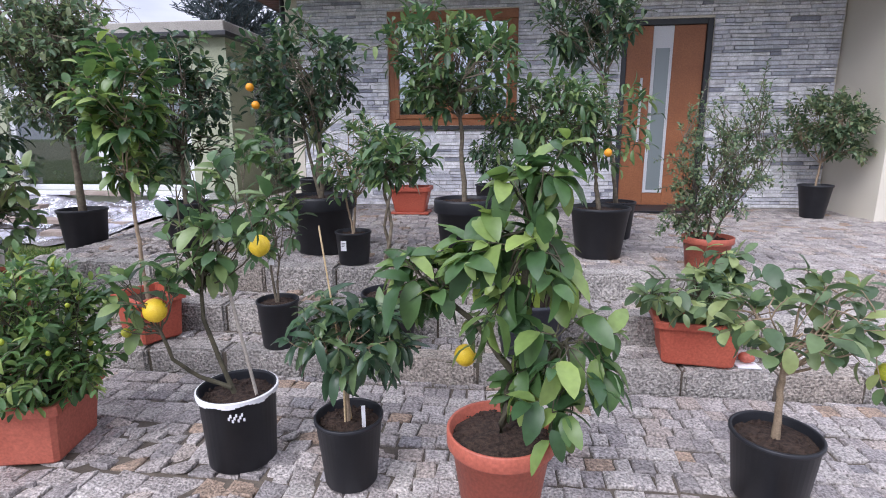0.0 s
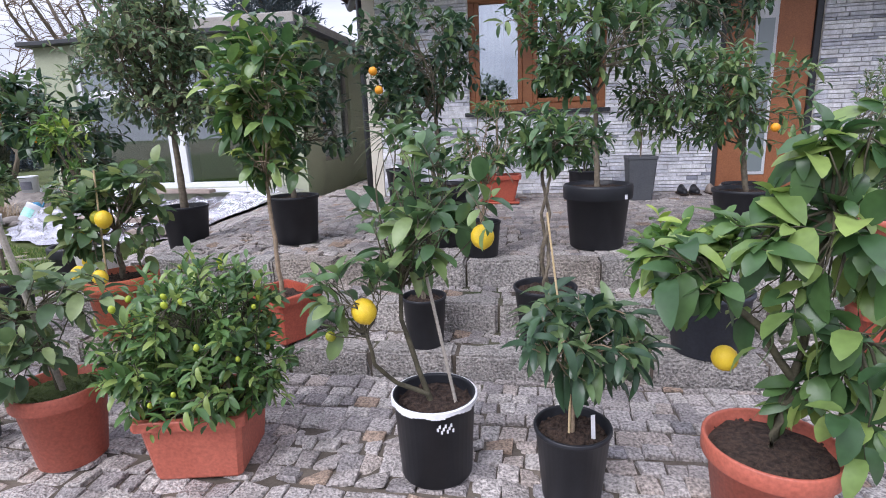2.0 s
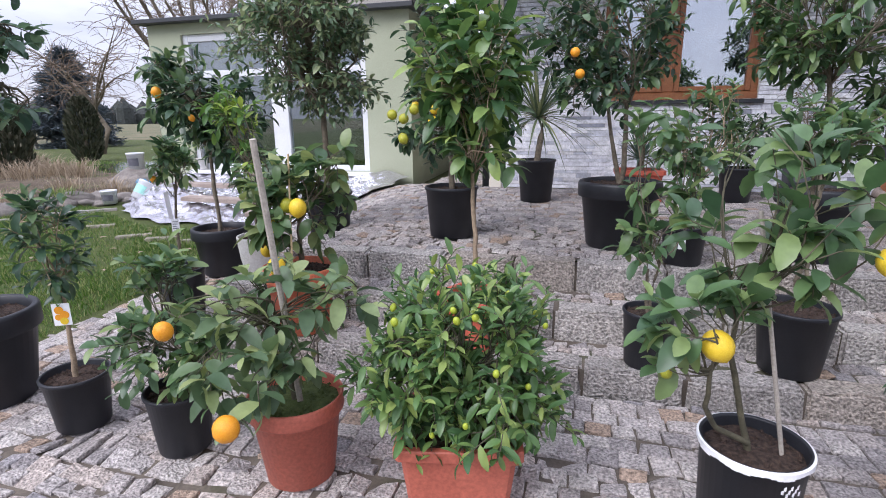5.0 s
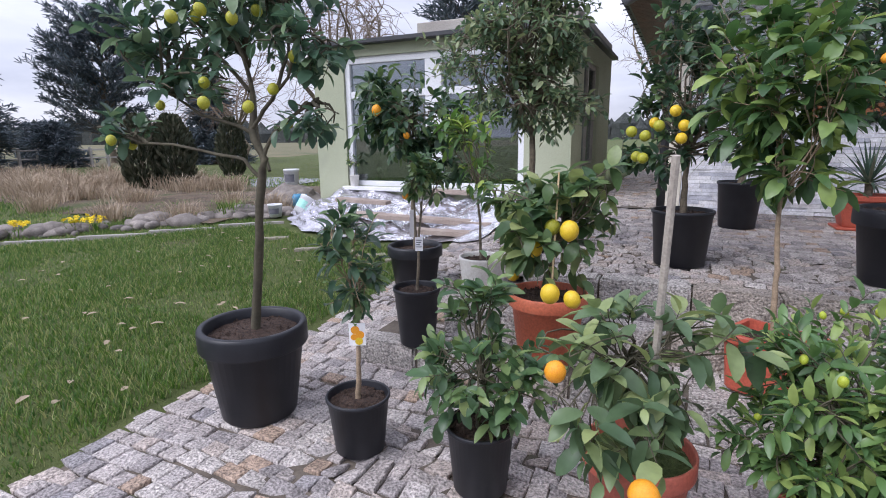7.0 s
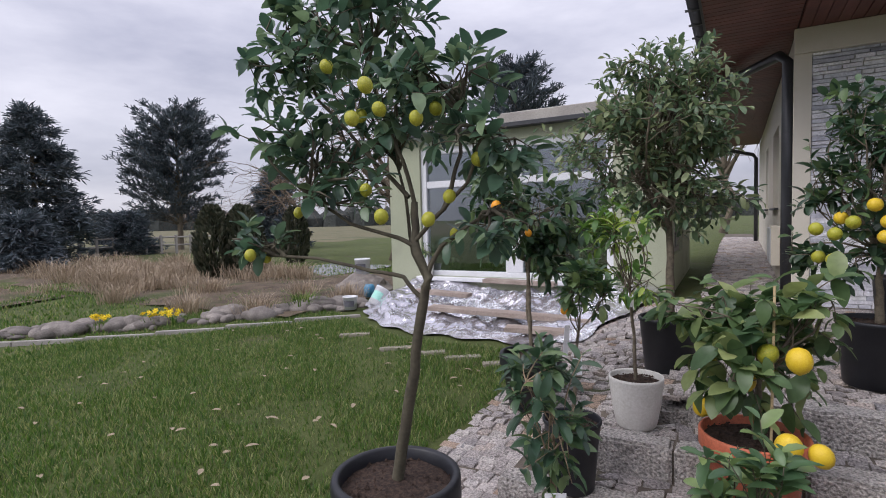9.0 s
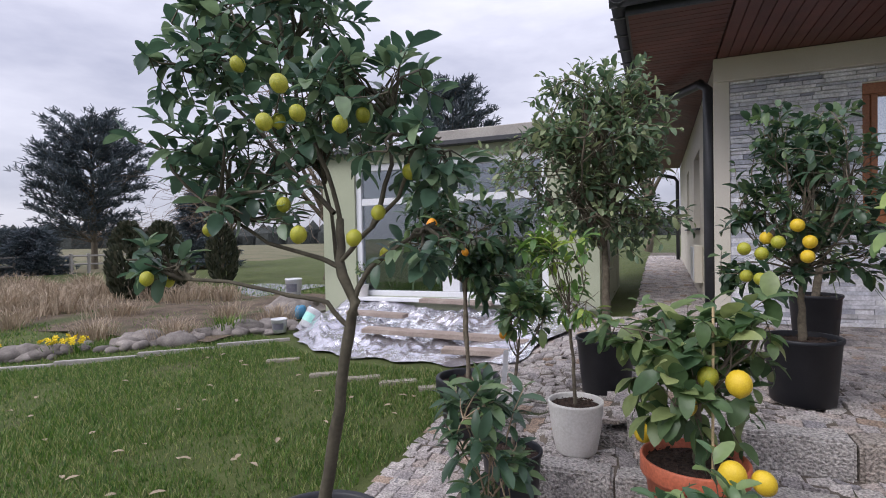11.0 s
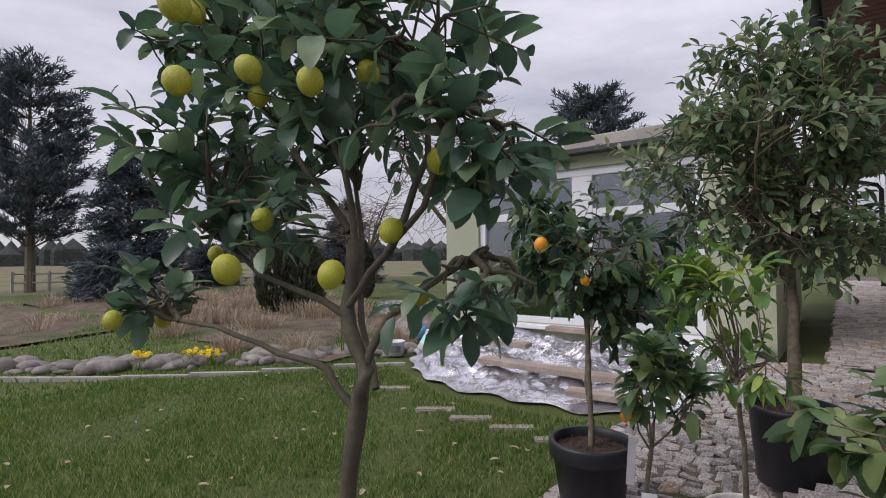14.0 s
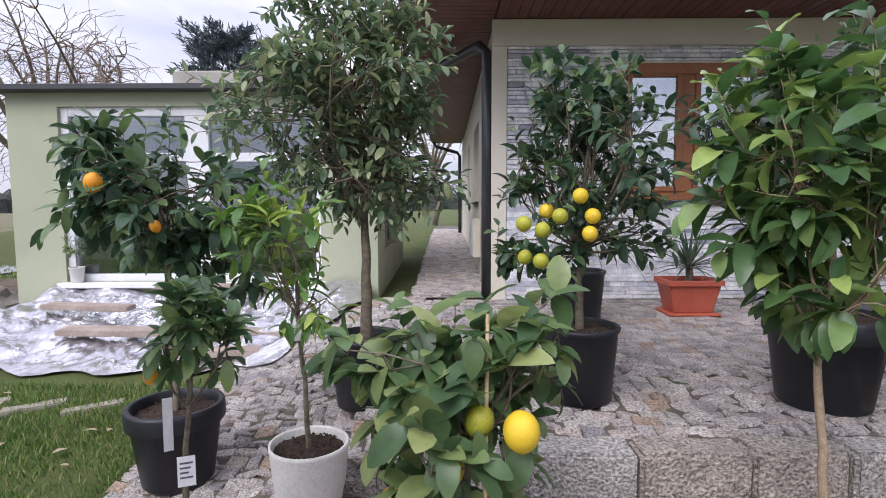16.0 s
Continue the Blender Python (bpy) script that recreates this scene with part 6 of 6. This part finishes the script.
sw = tagged(thing("window_2", "wide white-framed sliding window of the garden room", "window", (SW[0], SHED, SW[2])), kind="structure")
w_, h_ = SW[1] - SW[0], SW[3] - SW[2]
for q in ((0, 0.09, 0, h_), (w_ - 0.09, w_, 0, h_), (0.09, w_ - 0.09, 0, 0.08), (0.09, w_ - 0.09, h_ - 0.10, h_), (1.37, 1.63, 0.08, h_ - 0.10)):
    part("window_frame", box_bm(q[0], q[1], 0.04, 0.14, q[2], q[3], 0.006), M["pvc"], sw)
for a, b in ((0.09, 1.37), (1.63, w_ - 0.09)):
    part("transom", box_bm(a, b, 0.05, 0.13, 1.33, 1.43, 0.005), M["pvc"], sw)
    for c, d in ((0.08, 1.33), (1.43, h_ - 0.10)):
        part("pane", box_bm(a, b, 0.085, 0.093, c, d), M["shed_glass"], sw)
part("window_sill", box_bm(-0.05, w_ + 0.05, -0.10, 0.04, -0.06, -0.003, 0.008), M["pvc"], sw)
for x, mt, r, h in ((0.14, "white_pot", 0.10, 0.17), (0.42, "black_pot", 0.11, 0.13), (2.35, "black_pot", 0.14, 0.22), (1.05, "black_pot", 0.12, 0.2)):
    o = thing("potted_seedling", "small potted plant standing inside the garden-room window", "potted plant", (SW[0] + x, SHED + (-0.03 if mt == "white_pot" else 0.34), SW[2] if mt == "white_pot" else SZ0 + 0.1))
    round_pot(o, 0, r * 0.8, r * 0.6, h, mt, "lip")
    plant(o, int(x * 100), [straight(h + 0.15, h - 0.04, (0, 0), 3)], [((0, 0, h + 0.22), (0.12, 0.12, 0.14), 12, 0)], (0.06, 0.03, 0.3), "leaf_grey", "bark", 0.005, 5, 4)

# ---- foil, planks and clutter in front of the garden room ----
tarp = thing("foil_sheet", "crumpled silver foil sheet spread before the garden room", "foil sheet")
vs, fs = [], []
nx, ny = 150, 70
for j in range(ny + 1):
    v = j / ny
    for i in range(nx + 1):
        u = i / nx
        xl = -3.25 + (-4.05 + 3.25) * min(v * 1.6, 1) + 0.05 * math.sin(v * 23)
        xr = -0.50 + 0.45 * min(v * 1.8, 1) + 0.05 * math.sin(v * 19 + 1)
        x = xl + (xr - xl) * u
        y0 = 8.12 + 0.45 * max(0.0, 0.28 - u) * 3 + 0.05 * math.sin(u * 31)
        y = y0 + (10.12 - y0) * v
        p = Vector((x * 2.4, y * 2.4, 0))
        calm = 0.35 + 0.65 * ss(-1.0, -2.0, x) if x < -0.45 else 1.0
        cr_ = abs(noise.noise(p)) * 0.15 + (abs(noise.noise(p * 1.9)) * 0.06 + abs(noise.noise(p * 4.1)) * 0.03 + abs(noise.noise(p * 8.3)) * 0.012) * calm
        hump = 0.13 * ss(0.0, 0.5, v) * (0.6 + 0.4 * math.sin(u * 7 + 1)) + 0.12 * ss(0.75, 1.0, v)
        edge = min(1, 6 * min(u, 1 - u, v) + 0.15)
        vs.append((x, y, ramp_z(x, y) + 0.012 + (cr_ + hump) * edge))
for j in range(ny):
    for i in range(nx):
        a = j * (nx + 1) + i
        fs.append((a, a + 1, a + nx + 2, a + nx + 1))
part_mesh("foil", mesh_from("foil", vs, fs, M["foil"]), tarp)
for k, (x, y, z, l, w, a) in enumerate(((-1.45, 8.66, 0.27, 1.9, 0.17, 1), (-2.62, 9.30, 0.36, 0.85, 0.15, -3), (-1.75, 9.85, 0.47, 1.0, 0.16, 0), (-0.95, 8.34, 0.19, 0.7, 0.15, 8))):
    o = thing("plank", "weathered plank lying on the foil sheet", "plank", (x, y, z), "planks on the foil")
    o.rotation_euler = (radians(2), radians(1), radians(a))
    part("board", rough_block(l, w, 0.05, 60 + k, 0.005, 0.006), M["plank"], o).location = (-l / 2, -w / 2, 0)


def bucket(at, tip, col, r=0.12, h=0.24):
    o = thing("plastic_bucket", "white plastic paint bucket with printed label", "bucket", at, "paint buckets")
    o.rotation_euler = tip
    vs, fs = lathe([(0.001, 0), (r * 0.85, 0), (r, h * 0.9), (r * 1.05, h * 0.91), (r * 1.05, h * 0.97), (r, h), (r * 0.9, h), (r * 0.8, 0.02)], 24)
    part_mesh("shell", mesh_from("shell", vs, fs, M["pvc"], True), o)
    vs, fs = [], []
    for i in range(9):
        a = -2.3 + 1.6 * i / 8
        for z in (0.25, 0.7):
            rr = r * (0.85 + 0.15 * z / 0.9) + 0.002
            vs.append((rr * math.cos(a), rr * math.sin(a), h * z))
    part_mesh("printed_band", mesh_from("printed_band", vs, [(2 * i, 2 * i + 2, 2 * i + 3, 2 * i + 1) for i in range(8)], M[col]), o)


bucket((-3.62, 9.15, ramp_z(-3.6, 9.1) + 0.05), (radians(-35), radians(18), 0), "mint", 0.11, 0.26)
bucket((-3.85, 8.92, ramp_z(-3.8, 8.9) + 0.02), (0, 0, 0.4), "ink", 0.10, 0.18)
bucket((-4.75, 10.35, 0.45), (0, 0, 0.2), "ink", 0.13, 0.28)
bk_ = thing("stone_heap", "heap of brown stones and rubble beside the garden room", "rubble", (-4.75, 10.35, 0.12))
bm = bmesh.new()
bmesh.ops.create_icosphere(bm, subdivisions=3, radius=0.5)
for v in bm.verts:
    v.co = Vector((v.co.x, v.co.y * 0.9, max(v.co.z, -0.1) * 0.7)) * (1 + 0.25 * noise.noise(v.co * 5))
tagged(part("rubble", bm, M["rock"], bk_), kind="stuff")
bc = thing("watering_can", "small blue plastic watering can", "watering can", (-4.35, 10.0, 0.15))
vs, fs = lathe([(0.001, 0), (0.08, 0), (0.085, 0.16), (0.06, 0.2), (0.05, 0.2), (0.04, 0.15)], 16)
part_mesh("body", mesh_from("body", vs, fs, M["blue_plastic"], True), bc)
stick(bc, (0.07, 0, 0.04), (0.18, 0, 0.2), 0.012, "blue_plastic", "spout")

# ---- rock border and garden beyond ----
rrng = random.Random(31)


def rock(x, y, s, flat=0.55):
    o = thing("border_rock", "rounded grey-brown fieldstone in the lawn border", "rock", (x, y, ramp_z(x, y) - 0.005), "border rocks")
    bm = bmesh.new()
    bmesh.ops.create_icosphere(bm, subdivisions=2, radius=s)
    sh = rrng.uniform(0, 50)
    for v in bm.verts:
        q = 1 + 0.35 * noise.noise(v.co / s * 0.9 + Vector((sh, 0, 0)))
        v.co = Vector((v.co.x * 1.35, v.co.y * 0.9, v.co.z * flat)) * q + Vector((0, 0, s * flat * 0.5))
    o.rotation_euler = (rrng.uniform(-0.2, 0.2), rrng.uniform(-0.2, 0.2), rrng.uniform(0, 6.28))
    part("stone", bm, M["rock"], o, "", True)


for k in range(190):
    t = rrng.random() ** 0.8
    x = -9.5 + 5.6 * t + rrng.uniform(-0.12, 0.12)
    y = 5.15 + 3.9 * t * t ** 0.3 + rrng.uniform(-0.22, 0.42)
    rock(x, y, rrng.choice((0.05, 0.07, 0.085, 0.105, 0.13, 0.165)) * rrng.uniform(0.85, 1.15), rrng.uniform(0.35, 0.75))
edg = tagged(thing("border_edging", "low pale concrete edging strip between lawn and rocks", "edging"), kind="structure")
for k in range(9):
    t0 = k / 9
    x, y = -9.3 + 5.6 * t0 + 0.25, 4.95 + 3.9 * t0 ** 1.3 - 0.2
    t1 = (k + 1) / 9
    x2, y2 = -9.3 + 5.6 * t1 + 0.25, 4.95 + 3.9 * t1 ** 1.3 - 0.2
    L_ = math.hypot(x2 - x, y2 - y)
    o = part("edging_piece", rough_block(L_ - 0.01, 0.06, 0.09, 90 + k, 0.006, 0.003), M["concrete"], edg)
    o.matrix_local = pose(x, y, ramp_z(x, y) - 0.04, 0, 0, math.degrees(math.atan2(y2 - y, x2 - x)))


def tuft(name, label, cat, at, n, h, spread, mat, width=0.006, group=""):
    o = thing(name, label, cat, at, group)
    vs, fs = [], []
    for _ in range(n):
        a, q = rrng.uniform(0, 6.28), rrng.uniform(0, spread)
        p = Vector((q * math.cos(a), q * math.sin(a), 0))
        lean = Vector((math.cos(a), math.sin(a), 0)) * rrng.uniform(0.1, 0.9) + Vector((rrng.uniform(-0.4, 0.4), rrng.uniform(-0.4, 0.4), 0))
        hh = h * rrng.uniform(0.5, 1.15)
        s = Vector((-math.sin(a), math.cos(a), 0)) * width
        b = len(vs)
        vs += [p - s, p + s, p + lean * hh * 0.4 + Vector((0, 0, hh * 0.65)) + s * 0.7, p + lean * hh * 0.4 + Vector((0, 0, hh * 0.65)) - s * 0.7, p + lean * hh * 0.9 + Vector((0, 0, hh * 0.85))]
        fs += [(b, b + 1, b + 2, b + 3), (b + 3, b + 2, b + 4)]
    tagged(part_mesh("blade_tuft", mesh_from("blade_tuft", vs, fs, M[mat]), o), kind="stuff")
    return o


for k in range(52):
    x, y = rrng.uniform(-17.5, -8.8), rrng.uniform(8.9, 13.0)
    tuft("dry_grass_clump", "clump of dead straw-coloured ornamental grass", "dry grass", (x, y, ramp_z(x, y) - 0.02), int(rrng.uniform(60, 150)), rrng.uniform(0.2, 0.62), rrng.uniform(0.25, 0.55), "straw", 0.008, "dry grass clumps")
for k in range(36):
    x, y = rrng.uniform(-12.5, -7.2), rrng.uniform(8.7, 12.5)
    tuft("dry_grass_clump", "flattened heap of dead straw-coloured grass", "dry grass", (x, y, ramp_z(x, y)), int(rrng.uniform(90, 160)), rrng.uniform(0.25, 0.5), rrng.uniform(0.3, 0.6), "straw", 0.008, "dry grass clumps")
for x, y in ((-5.0, 8.3), (-6.1, 8.0), (-8.3, 8.2), (-5.4, 9.6), (-7.4, 9.4), (-4.4, 9.5)):
    tuft("dry_grass_clump", "low rusty-brown dead grass clump", "dry grass", (x, y, ramp_z(x, y)), 220, 0.32, 0.30, "straw", 0.005, "low grass clumps")
for k in range(46):
    x, y = rrng.uniform(-21, -9.5), rrng.uniform(2.5, 10.0)
    tuft("dry_grass_clump", "flattened dead grass clump on the rough meadow", "dry grass", (x, y, ramp_z(x, y) - 0.02), int(rrng.uniform(50, 110)), rrng.uniform(0.15, 0.40), rrng.uniform(0.3, 0.7), "straw", 0.008, "dry grass clumps")


def litter(name, x0, x1, y0, y1, seed):
    def zf(x, y):
        e = min((x - x0), (x1 - x), (y - y0), (y1 - y)) / 0.9
        return ramp_z(x, y) + 0.03 * min(e, 1.0) + 0.05 * noise.noise((x * 0.9 + seed, y * 0.9, 1.0)) + 0.014
    return sheet(name, steps_of([(x0, x1, 0.3)]), steps_of([(y0, y1, 0.3)]), zf, M["litter"], "bare brown bed with leaf litter behind the rocks", "garden bed")


litter("ground_bed", -9.0, -4.3, 8.2, 13.0, 1)
litter("ground_bed_rear", -19.0, -8.8, 8.6, 14.0, 2)
litter("ground_bed_side", -20.0, -10.0, 3.0, 8.4, 3)
tuft("green_clump", "fresh green daylily clump among the rocks", "perennial", (-4.55, 8.75, ramp_z(-4.5, 8.7)), 160, 0.3, 0.25, "grass", 0.009)
for x, y in ((-5.85, 7.35), (-5.65, 7.5), (-6.35, 6.95)):
    o = tuft("daffodil_clump", "clump of yellow daffodils in the border", "flowers", (x, y, ramp_z(x, y)), 50, 0.17, 0.10, "grass", 0.006, "daffodils")
    for k in range(11):
        a = rrng.uniform(0, 6.28)
        q = rrng.uniform(0, 0.16)
        bm = bmesh.new()
        for p in range(6):
            b = 2 * math.pi * p / 6
            v0 = bm.verts.new((0, 0, 0))
            v1 = bm.verts.new((0.028 * math.cos(b - 0.4), 0.028 * math.sin(b - 0.4), 0.01))
            v2 = bm.verts.new((0.040 * math.cos(b), 0.040 * math.sin(b), 0.004))
            v3 = bm.verts.new((0.028 * math.cos(b + 0.4), 0.028 * math.sin(b + 0.4), 0.01))
            bm.faces.new((v0, v1, v2, v3))
        box_bm(-0.009, 0.009, -0.009, 0.009, 0, 0.02, bm=bm)
        f_ = part("flower", bm, M["yellow_flower"], o)
        f_.matrix_local = pose(q * math.cos(a), q * math.sin(a), rrng.uniform(0.13, 0.2), rrng.uniform(20, 60), 0, rrng.uniform(0, 360))
pond = sheet("water_pond", steps_of([(-9.6, -7.2, 0.4)]), steps_of([(12.0, 15.0, 0.5)]), lambda x, y: 0.16, M["water"], "small dark garden pond", "water")


def thuja(x, y, h, r):
    o = thing("thuja", "dense dull-green columnar thuja", "conifer", (x, y, ramp_z(x, y) - 0.05), "thujas")
    vs, fs = [], []
    tube_into(vs, fs, [(0, 0, 0), (0, 0, h * 0.9)], [0.05, 0.01], 6)
    part_mesh("trunk", mesh_from("trunk", vs, fs, M["bark"]), o)
    lv = []
    for _ in range(1500):
        t = rrng.random() ** 0.8
        a = rrng.uniform(0, 6.28)
        rr = r * (math.sin(math.pi * (0.12 + 0.86 * t)) ** 0.7) * rrng.uniform(0.7, 1.08)
        p = (rr * math.cos(a), rr * math.sin(a), h * t)
        lv.append((p, (math.cos(a) * 0.5, math.sin(a) * 0.5, 0.9), (rrng.uniform(-1, 1), rrng.uniform(-1, 1), 0.3), 0.16, 0.06, 0.1))
    part_mesh("crown", leaves_mesh("crown", lv, M["thuja"]), o)


thuja(-9.6, 11.1, 1.62, 0.38)
thuja(-9.2, 11.6, 1.62, 0.42)
thuja(-11.2, 15.2, 1.7, 0.4)


def conifer(name, label, x, y, h, r, whorls, seed, spiky=True, base=0.18, mat="needle"):
    rng = random.Random(seed)
    o = thing(name, label, "conifer", (x, y, ramp_z(x, y) - 0.1))
    vs, fs = [], []
    tube_into(vs, fs, [(0, 0, 0), (0.05, 0, h * 0.5), (0, 0, h)], [h * 0.022, h * 0.014, 0.01], 8)
    part_mesh("trunk", mesh_from("trunk", vs, fs, M["bark"]), o)
    bv, bf, lv = [], [], []
    for w in range(whorls):
        t = base + (1 - base) * w / whorls
        z = h * t
        reach = r * (1 - t) ** (0.75 if spiky else 0.38) * (1.0 if t > base + 0.08 else 0.8) + 0.1
        for k in range(rng.randint(8, 11)):
            a = rng.uniform(0, 6.28)
            L_ = reach * rng.uniform(0.6, 1.12)
            rise = (rng.uniform(0.3, 0.85) if not spiky else rng.uniform(-0.2, 0.05)) * L_ + rng.uniform(-0.35, 0.35) * h / 7
            e = Vector((math.cos(a) * L_, math.sin(a) * L_, z + rise))
            pts = bend((0, 0, z), e, rng, 0, 0.06, 5)
            tube_into(bv, bf, pts, [0.03 * (1 - t) + 0.012, 0.02, 0.014, 0.01, 0.006], 4)
            n = int(14 + 20 * L_)
            for i in range(n):
                q = 0.25 + 0.75 * rng.random()
                f = q * 4
                i0 = min(int(f), 3)
                p = pts[i0].lerp(pts[i0 + 1], f - i0) + Vector((rng.uniform(-1, 1), rng.uniform(-1, 1), rng.uniform(-0.5, 0.7))) * 0.22
                ax = (pts[i0 + 1] - pts[i0]).normalized()
                for s in range(3):
                    lv.append((p, ax + Vector((rng.uniform(-1, 1), rng.uniform(-1, 1), rng.uniform(-0.4, 0.9))), (rng.uniform(-1, 1), rng.uniform(-1, 1), 1), rng.uniform(0.2, 0.36), 0.045, 0.0))
    tagged(part_mesh("branching", mesh_from("branching", bv, bf, M["bark"]), o), kind="stuff")
    part_mesh("crown", leaves_mesh("crown", lv, M[mat]), o)


def far(t, d, e=(0.65, 3.44)):
    return e[0] + t[0] * d, e[1] + t[1] * d


conifer("pine_tree", "dark broad pine standing beyond the garden", *far((-0.831, 0.556), 30), 7.0, 3.3, 13, 1, False, 0.2)
conifer("spruce_tree", "dark spruce at the garden edge", *far((-0.924, 0.383), 24), 5.8, 2.4, 16, 2, True, 0.05)
conifer("pine_tree", "tall dark pine at the garden edge", *far((-0.965, 0.26), 27), 9.2, 3.0, 14, 3, False, 0.2)
conifer("spruce_tree", "blue-grey spruce behind the pond", *far((-0.734, 0.679), 27), 4.1, 1.9, 15, 4, True, 0.05)
conifer("spruce_tree", "small distant spruce in the field", *far((-0.885, 0.465), 45), 2.4, 0.9, 10, 5, True, 0.05)
conifer("pine_tree", "dark pine rising behind the garden room", *far((-0.359, 0.933), 24), 8.4, 2.6, 13, 6, False, 0.25)
conifer("juniper_bush", "low dark juniper by the field", *far((-0.93, 0.365), 19), 1.7, 1.1, 9, 7, True, 0.02)
conifer("juniper_bush", "low dark juniper by the pine", *far((-0.87, 0.49), 27), 2.0, 1.6, 9, 8, True, 0.02)


def bare_tree(name, label, x, y, h, r, seed, curly=0.0, n1=9, n2=16, n3=4, mat="twig"):
    rng = random.Random(seed)
    o = thing(name, label, "bare tree", (x, y, ramp_z(x, y) - 0.05))
    vs, fs = [], []
    tube_into(vs, fs, [(0, 0, 0), (0.12 * r, 0.05, h * 0.22), (-0.05 * r, 0, h * 0.42)], [h * 0.028, h * 0.022, h * 0.016], 8)
    part_mesh("trunk", mesh_from("trunk", vs, fs, M["bark"], True), o)
    bv, bf, tv, tf = [], [], [], []
    for k in range(n1):
        a = rng.uniform(0, 6.28)
        e = Vector((math.cos(a) * r * rng.uniform(0.3, 0.75), math.sin(a) * r * rng.uniform(0.3, 0.75), h * rng.uniform(0.6, 0.98)))
        pts = bend((0, 0, h * rng.uniform(0.25, 0.42)), e, rng, 0, 0.15, 7)
        tube_into(bv, bf, pts, [h * 0.012 * (1 - i / 8) for i in range(7)], 5)
        for j in range(n2):
            s = pts[rng.randint(2, 6)]
            b = rng.uniform(0, 6.28)
            L_ = r * rng.uniform(0.25, 0.55)
            p, d = s.copy(), Vector((math.cos(b), math.sin(b), rng.uniform(-0.2, 0.8))).normalized()
            line = [p.copy()]
            for i in range(8):
                d = (d + Vector((rng.uniform(-1, 1), rng.uniform(-1, 1), rng.uniform(-1, 1))) * (0.25 + curly) + Vector((0, 0, -0.12 * curly * i))).normalized()
                p = p + d * L_ / 7
                line.append(p.copy())
                if i > 1 and n3 and rng.random() < 0.5:
                    d2 = (d + Vector((rng.uniform(-1, 1), rng.uniform(-1, 1), rng.uniform(-1, 0.8)))).normalized()
                    tube_into(tv, tf, [p, p + d2 * L_ * 0.16 + Vector((0, 0, 0.02)), p + d2 * L_ * 0.34], [0.007, 0.006, 0.004], 3)
            tube_into(tv, tf, line, [0.012 - 0.001 * i for i in range(9)], 4)
    tagged(part_mesh("branching", mesh_from("branching", bv, bf, M["bark"], True), o), kind="stuff")
    tagged(part_mesh("twig_tangle", mesh_from("twig_tangle", tv, tf, M[mat]), o), kind="stuff")


bare_tree("corkscrew_willow", "bare corkscrew willow with tangled twigs", -6.53, 15.20, 4.9, 2.6, 51, 0.55, 11, 20, 4)
bare_tree("bare_tree", "bare shrubby tree behind the garden room", *far((-0.57, 0.82), 16), 6.2, 3.0, 52, 0.15, 9, 16, 4)
bare_tree("bare_tree", "leafless shrub behind the pond", *far((-0.70, 0.71), 20), 4.0, 3.0, 53, 0.15, 9, 14, 4)
bare_tree("bare_tree", "leafless tree seen past the house", 0.3, 26, 6.0, 3.0, 54, 0.1, 8, 12, 4)
bare_tree("bare_tree", "leafless shrub at the field edge", *far((-0.80, 0.60), 34), 3.0, 4.0, 55, 0.15, 9, 14, 3)
conifer("juniper_bush", "upright green juniper by the path", -0.95, 12.2, 1.9, 0.55, 12, 9, True, 0.02, "thuja")

# post fence at the field edge
fence = thing("field_fence", "low grey rail fence along the field", "fence")
for k in range(26):
    x, y = far((-0.97 + 0.02 * k * 0.5, 0.24 + 0.02 * k), 27)
    z0 = ramp_z(x, y)
    part("post", box_bm(x - 0.05, x + 0.05, y - 0.05, y + 0.05, z0 - 0.1, z0 + 0.85, 0.008), M["concrete"], fence)
    if k < 25:
        x2, y2 = far((-0.97 + 0.02 * (k + 1) * 0.5, 0.24 + 0.02 * (k + 1)), 27)
        for hz in (0.4, 0.75):
            vs, fs = [], []
            tube_into(vs, fs, [(x, y, z0 + hz), (x2, y2, ramp_z(x2, y2) + hz)], [0.04, 0.04], 6)
            part_mesh("rail", mesh_from("rail", vs, fs, M["concrete"]), fence)

# far woods
V, F = [], []
frng = random.Random(12)
for k in range(420):
    a = math.radians(-10 + 200 * k / 420 + frng.uniform(-0.3, 0.3))
    d = 210 + frng.uniform(-25, 25)
    cx, cy = d * math.cos(a), d * math.sin(a)
    h, r = frng.uniform(5, 9), frng.uniform(2.5, 5)
    b = len(V)
    for i in range(7):
        t = 2 * math.pi * i / 7
        V += [(cx + r * math.cos(t), cy + r * math.sin(t), -1), (cx + r * 0.85 * math.cos(t), cy + r * 0.85 * math.sin(t), h * 0.6)]
    V.append((cx, cy, h))
    for i in range(7):
        j = (i + 1) % 7
        F += [(b + 2 * i, b + 2 * j, b + 2 * j + 1, b + 2 * i + 1), (b + 2 * i + 1, b + 2 * j + 1, b + 14)]
tagged(part_mesh("far_woods", mesh_from("far_woods", V, F, M["forest"]), None), "dark line of distant woods along the horizon", "woods", kind="stuff")
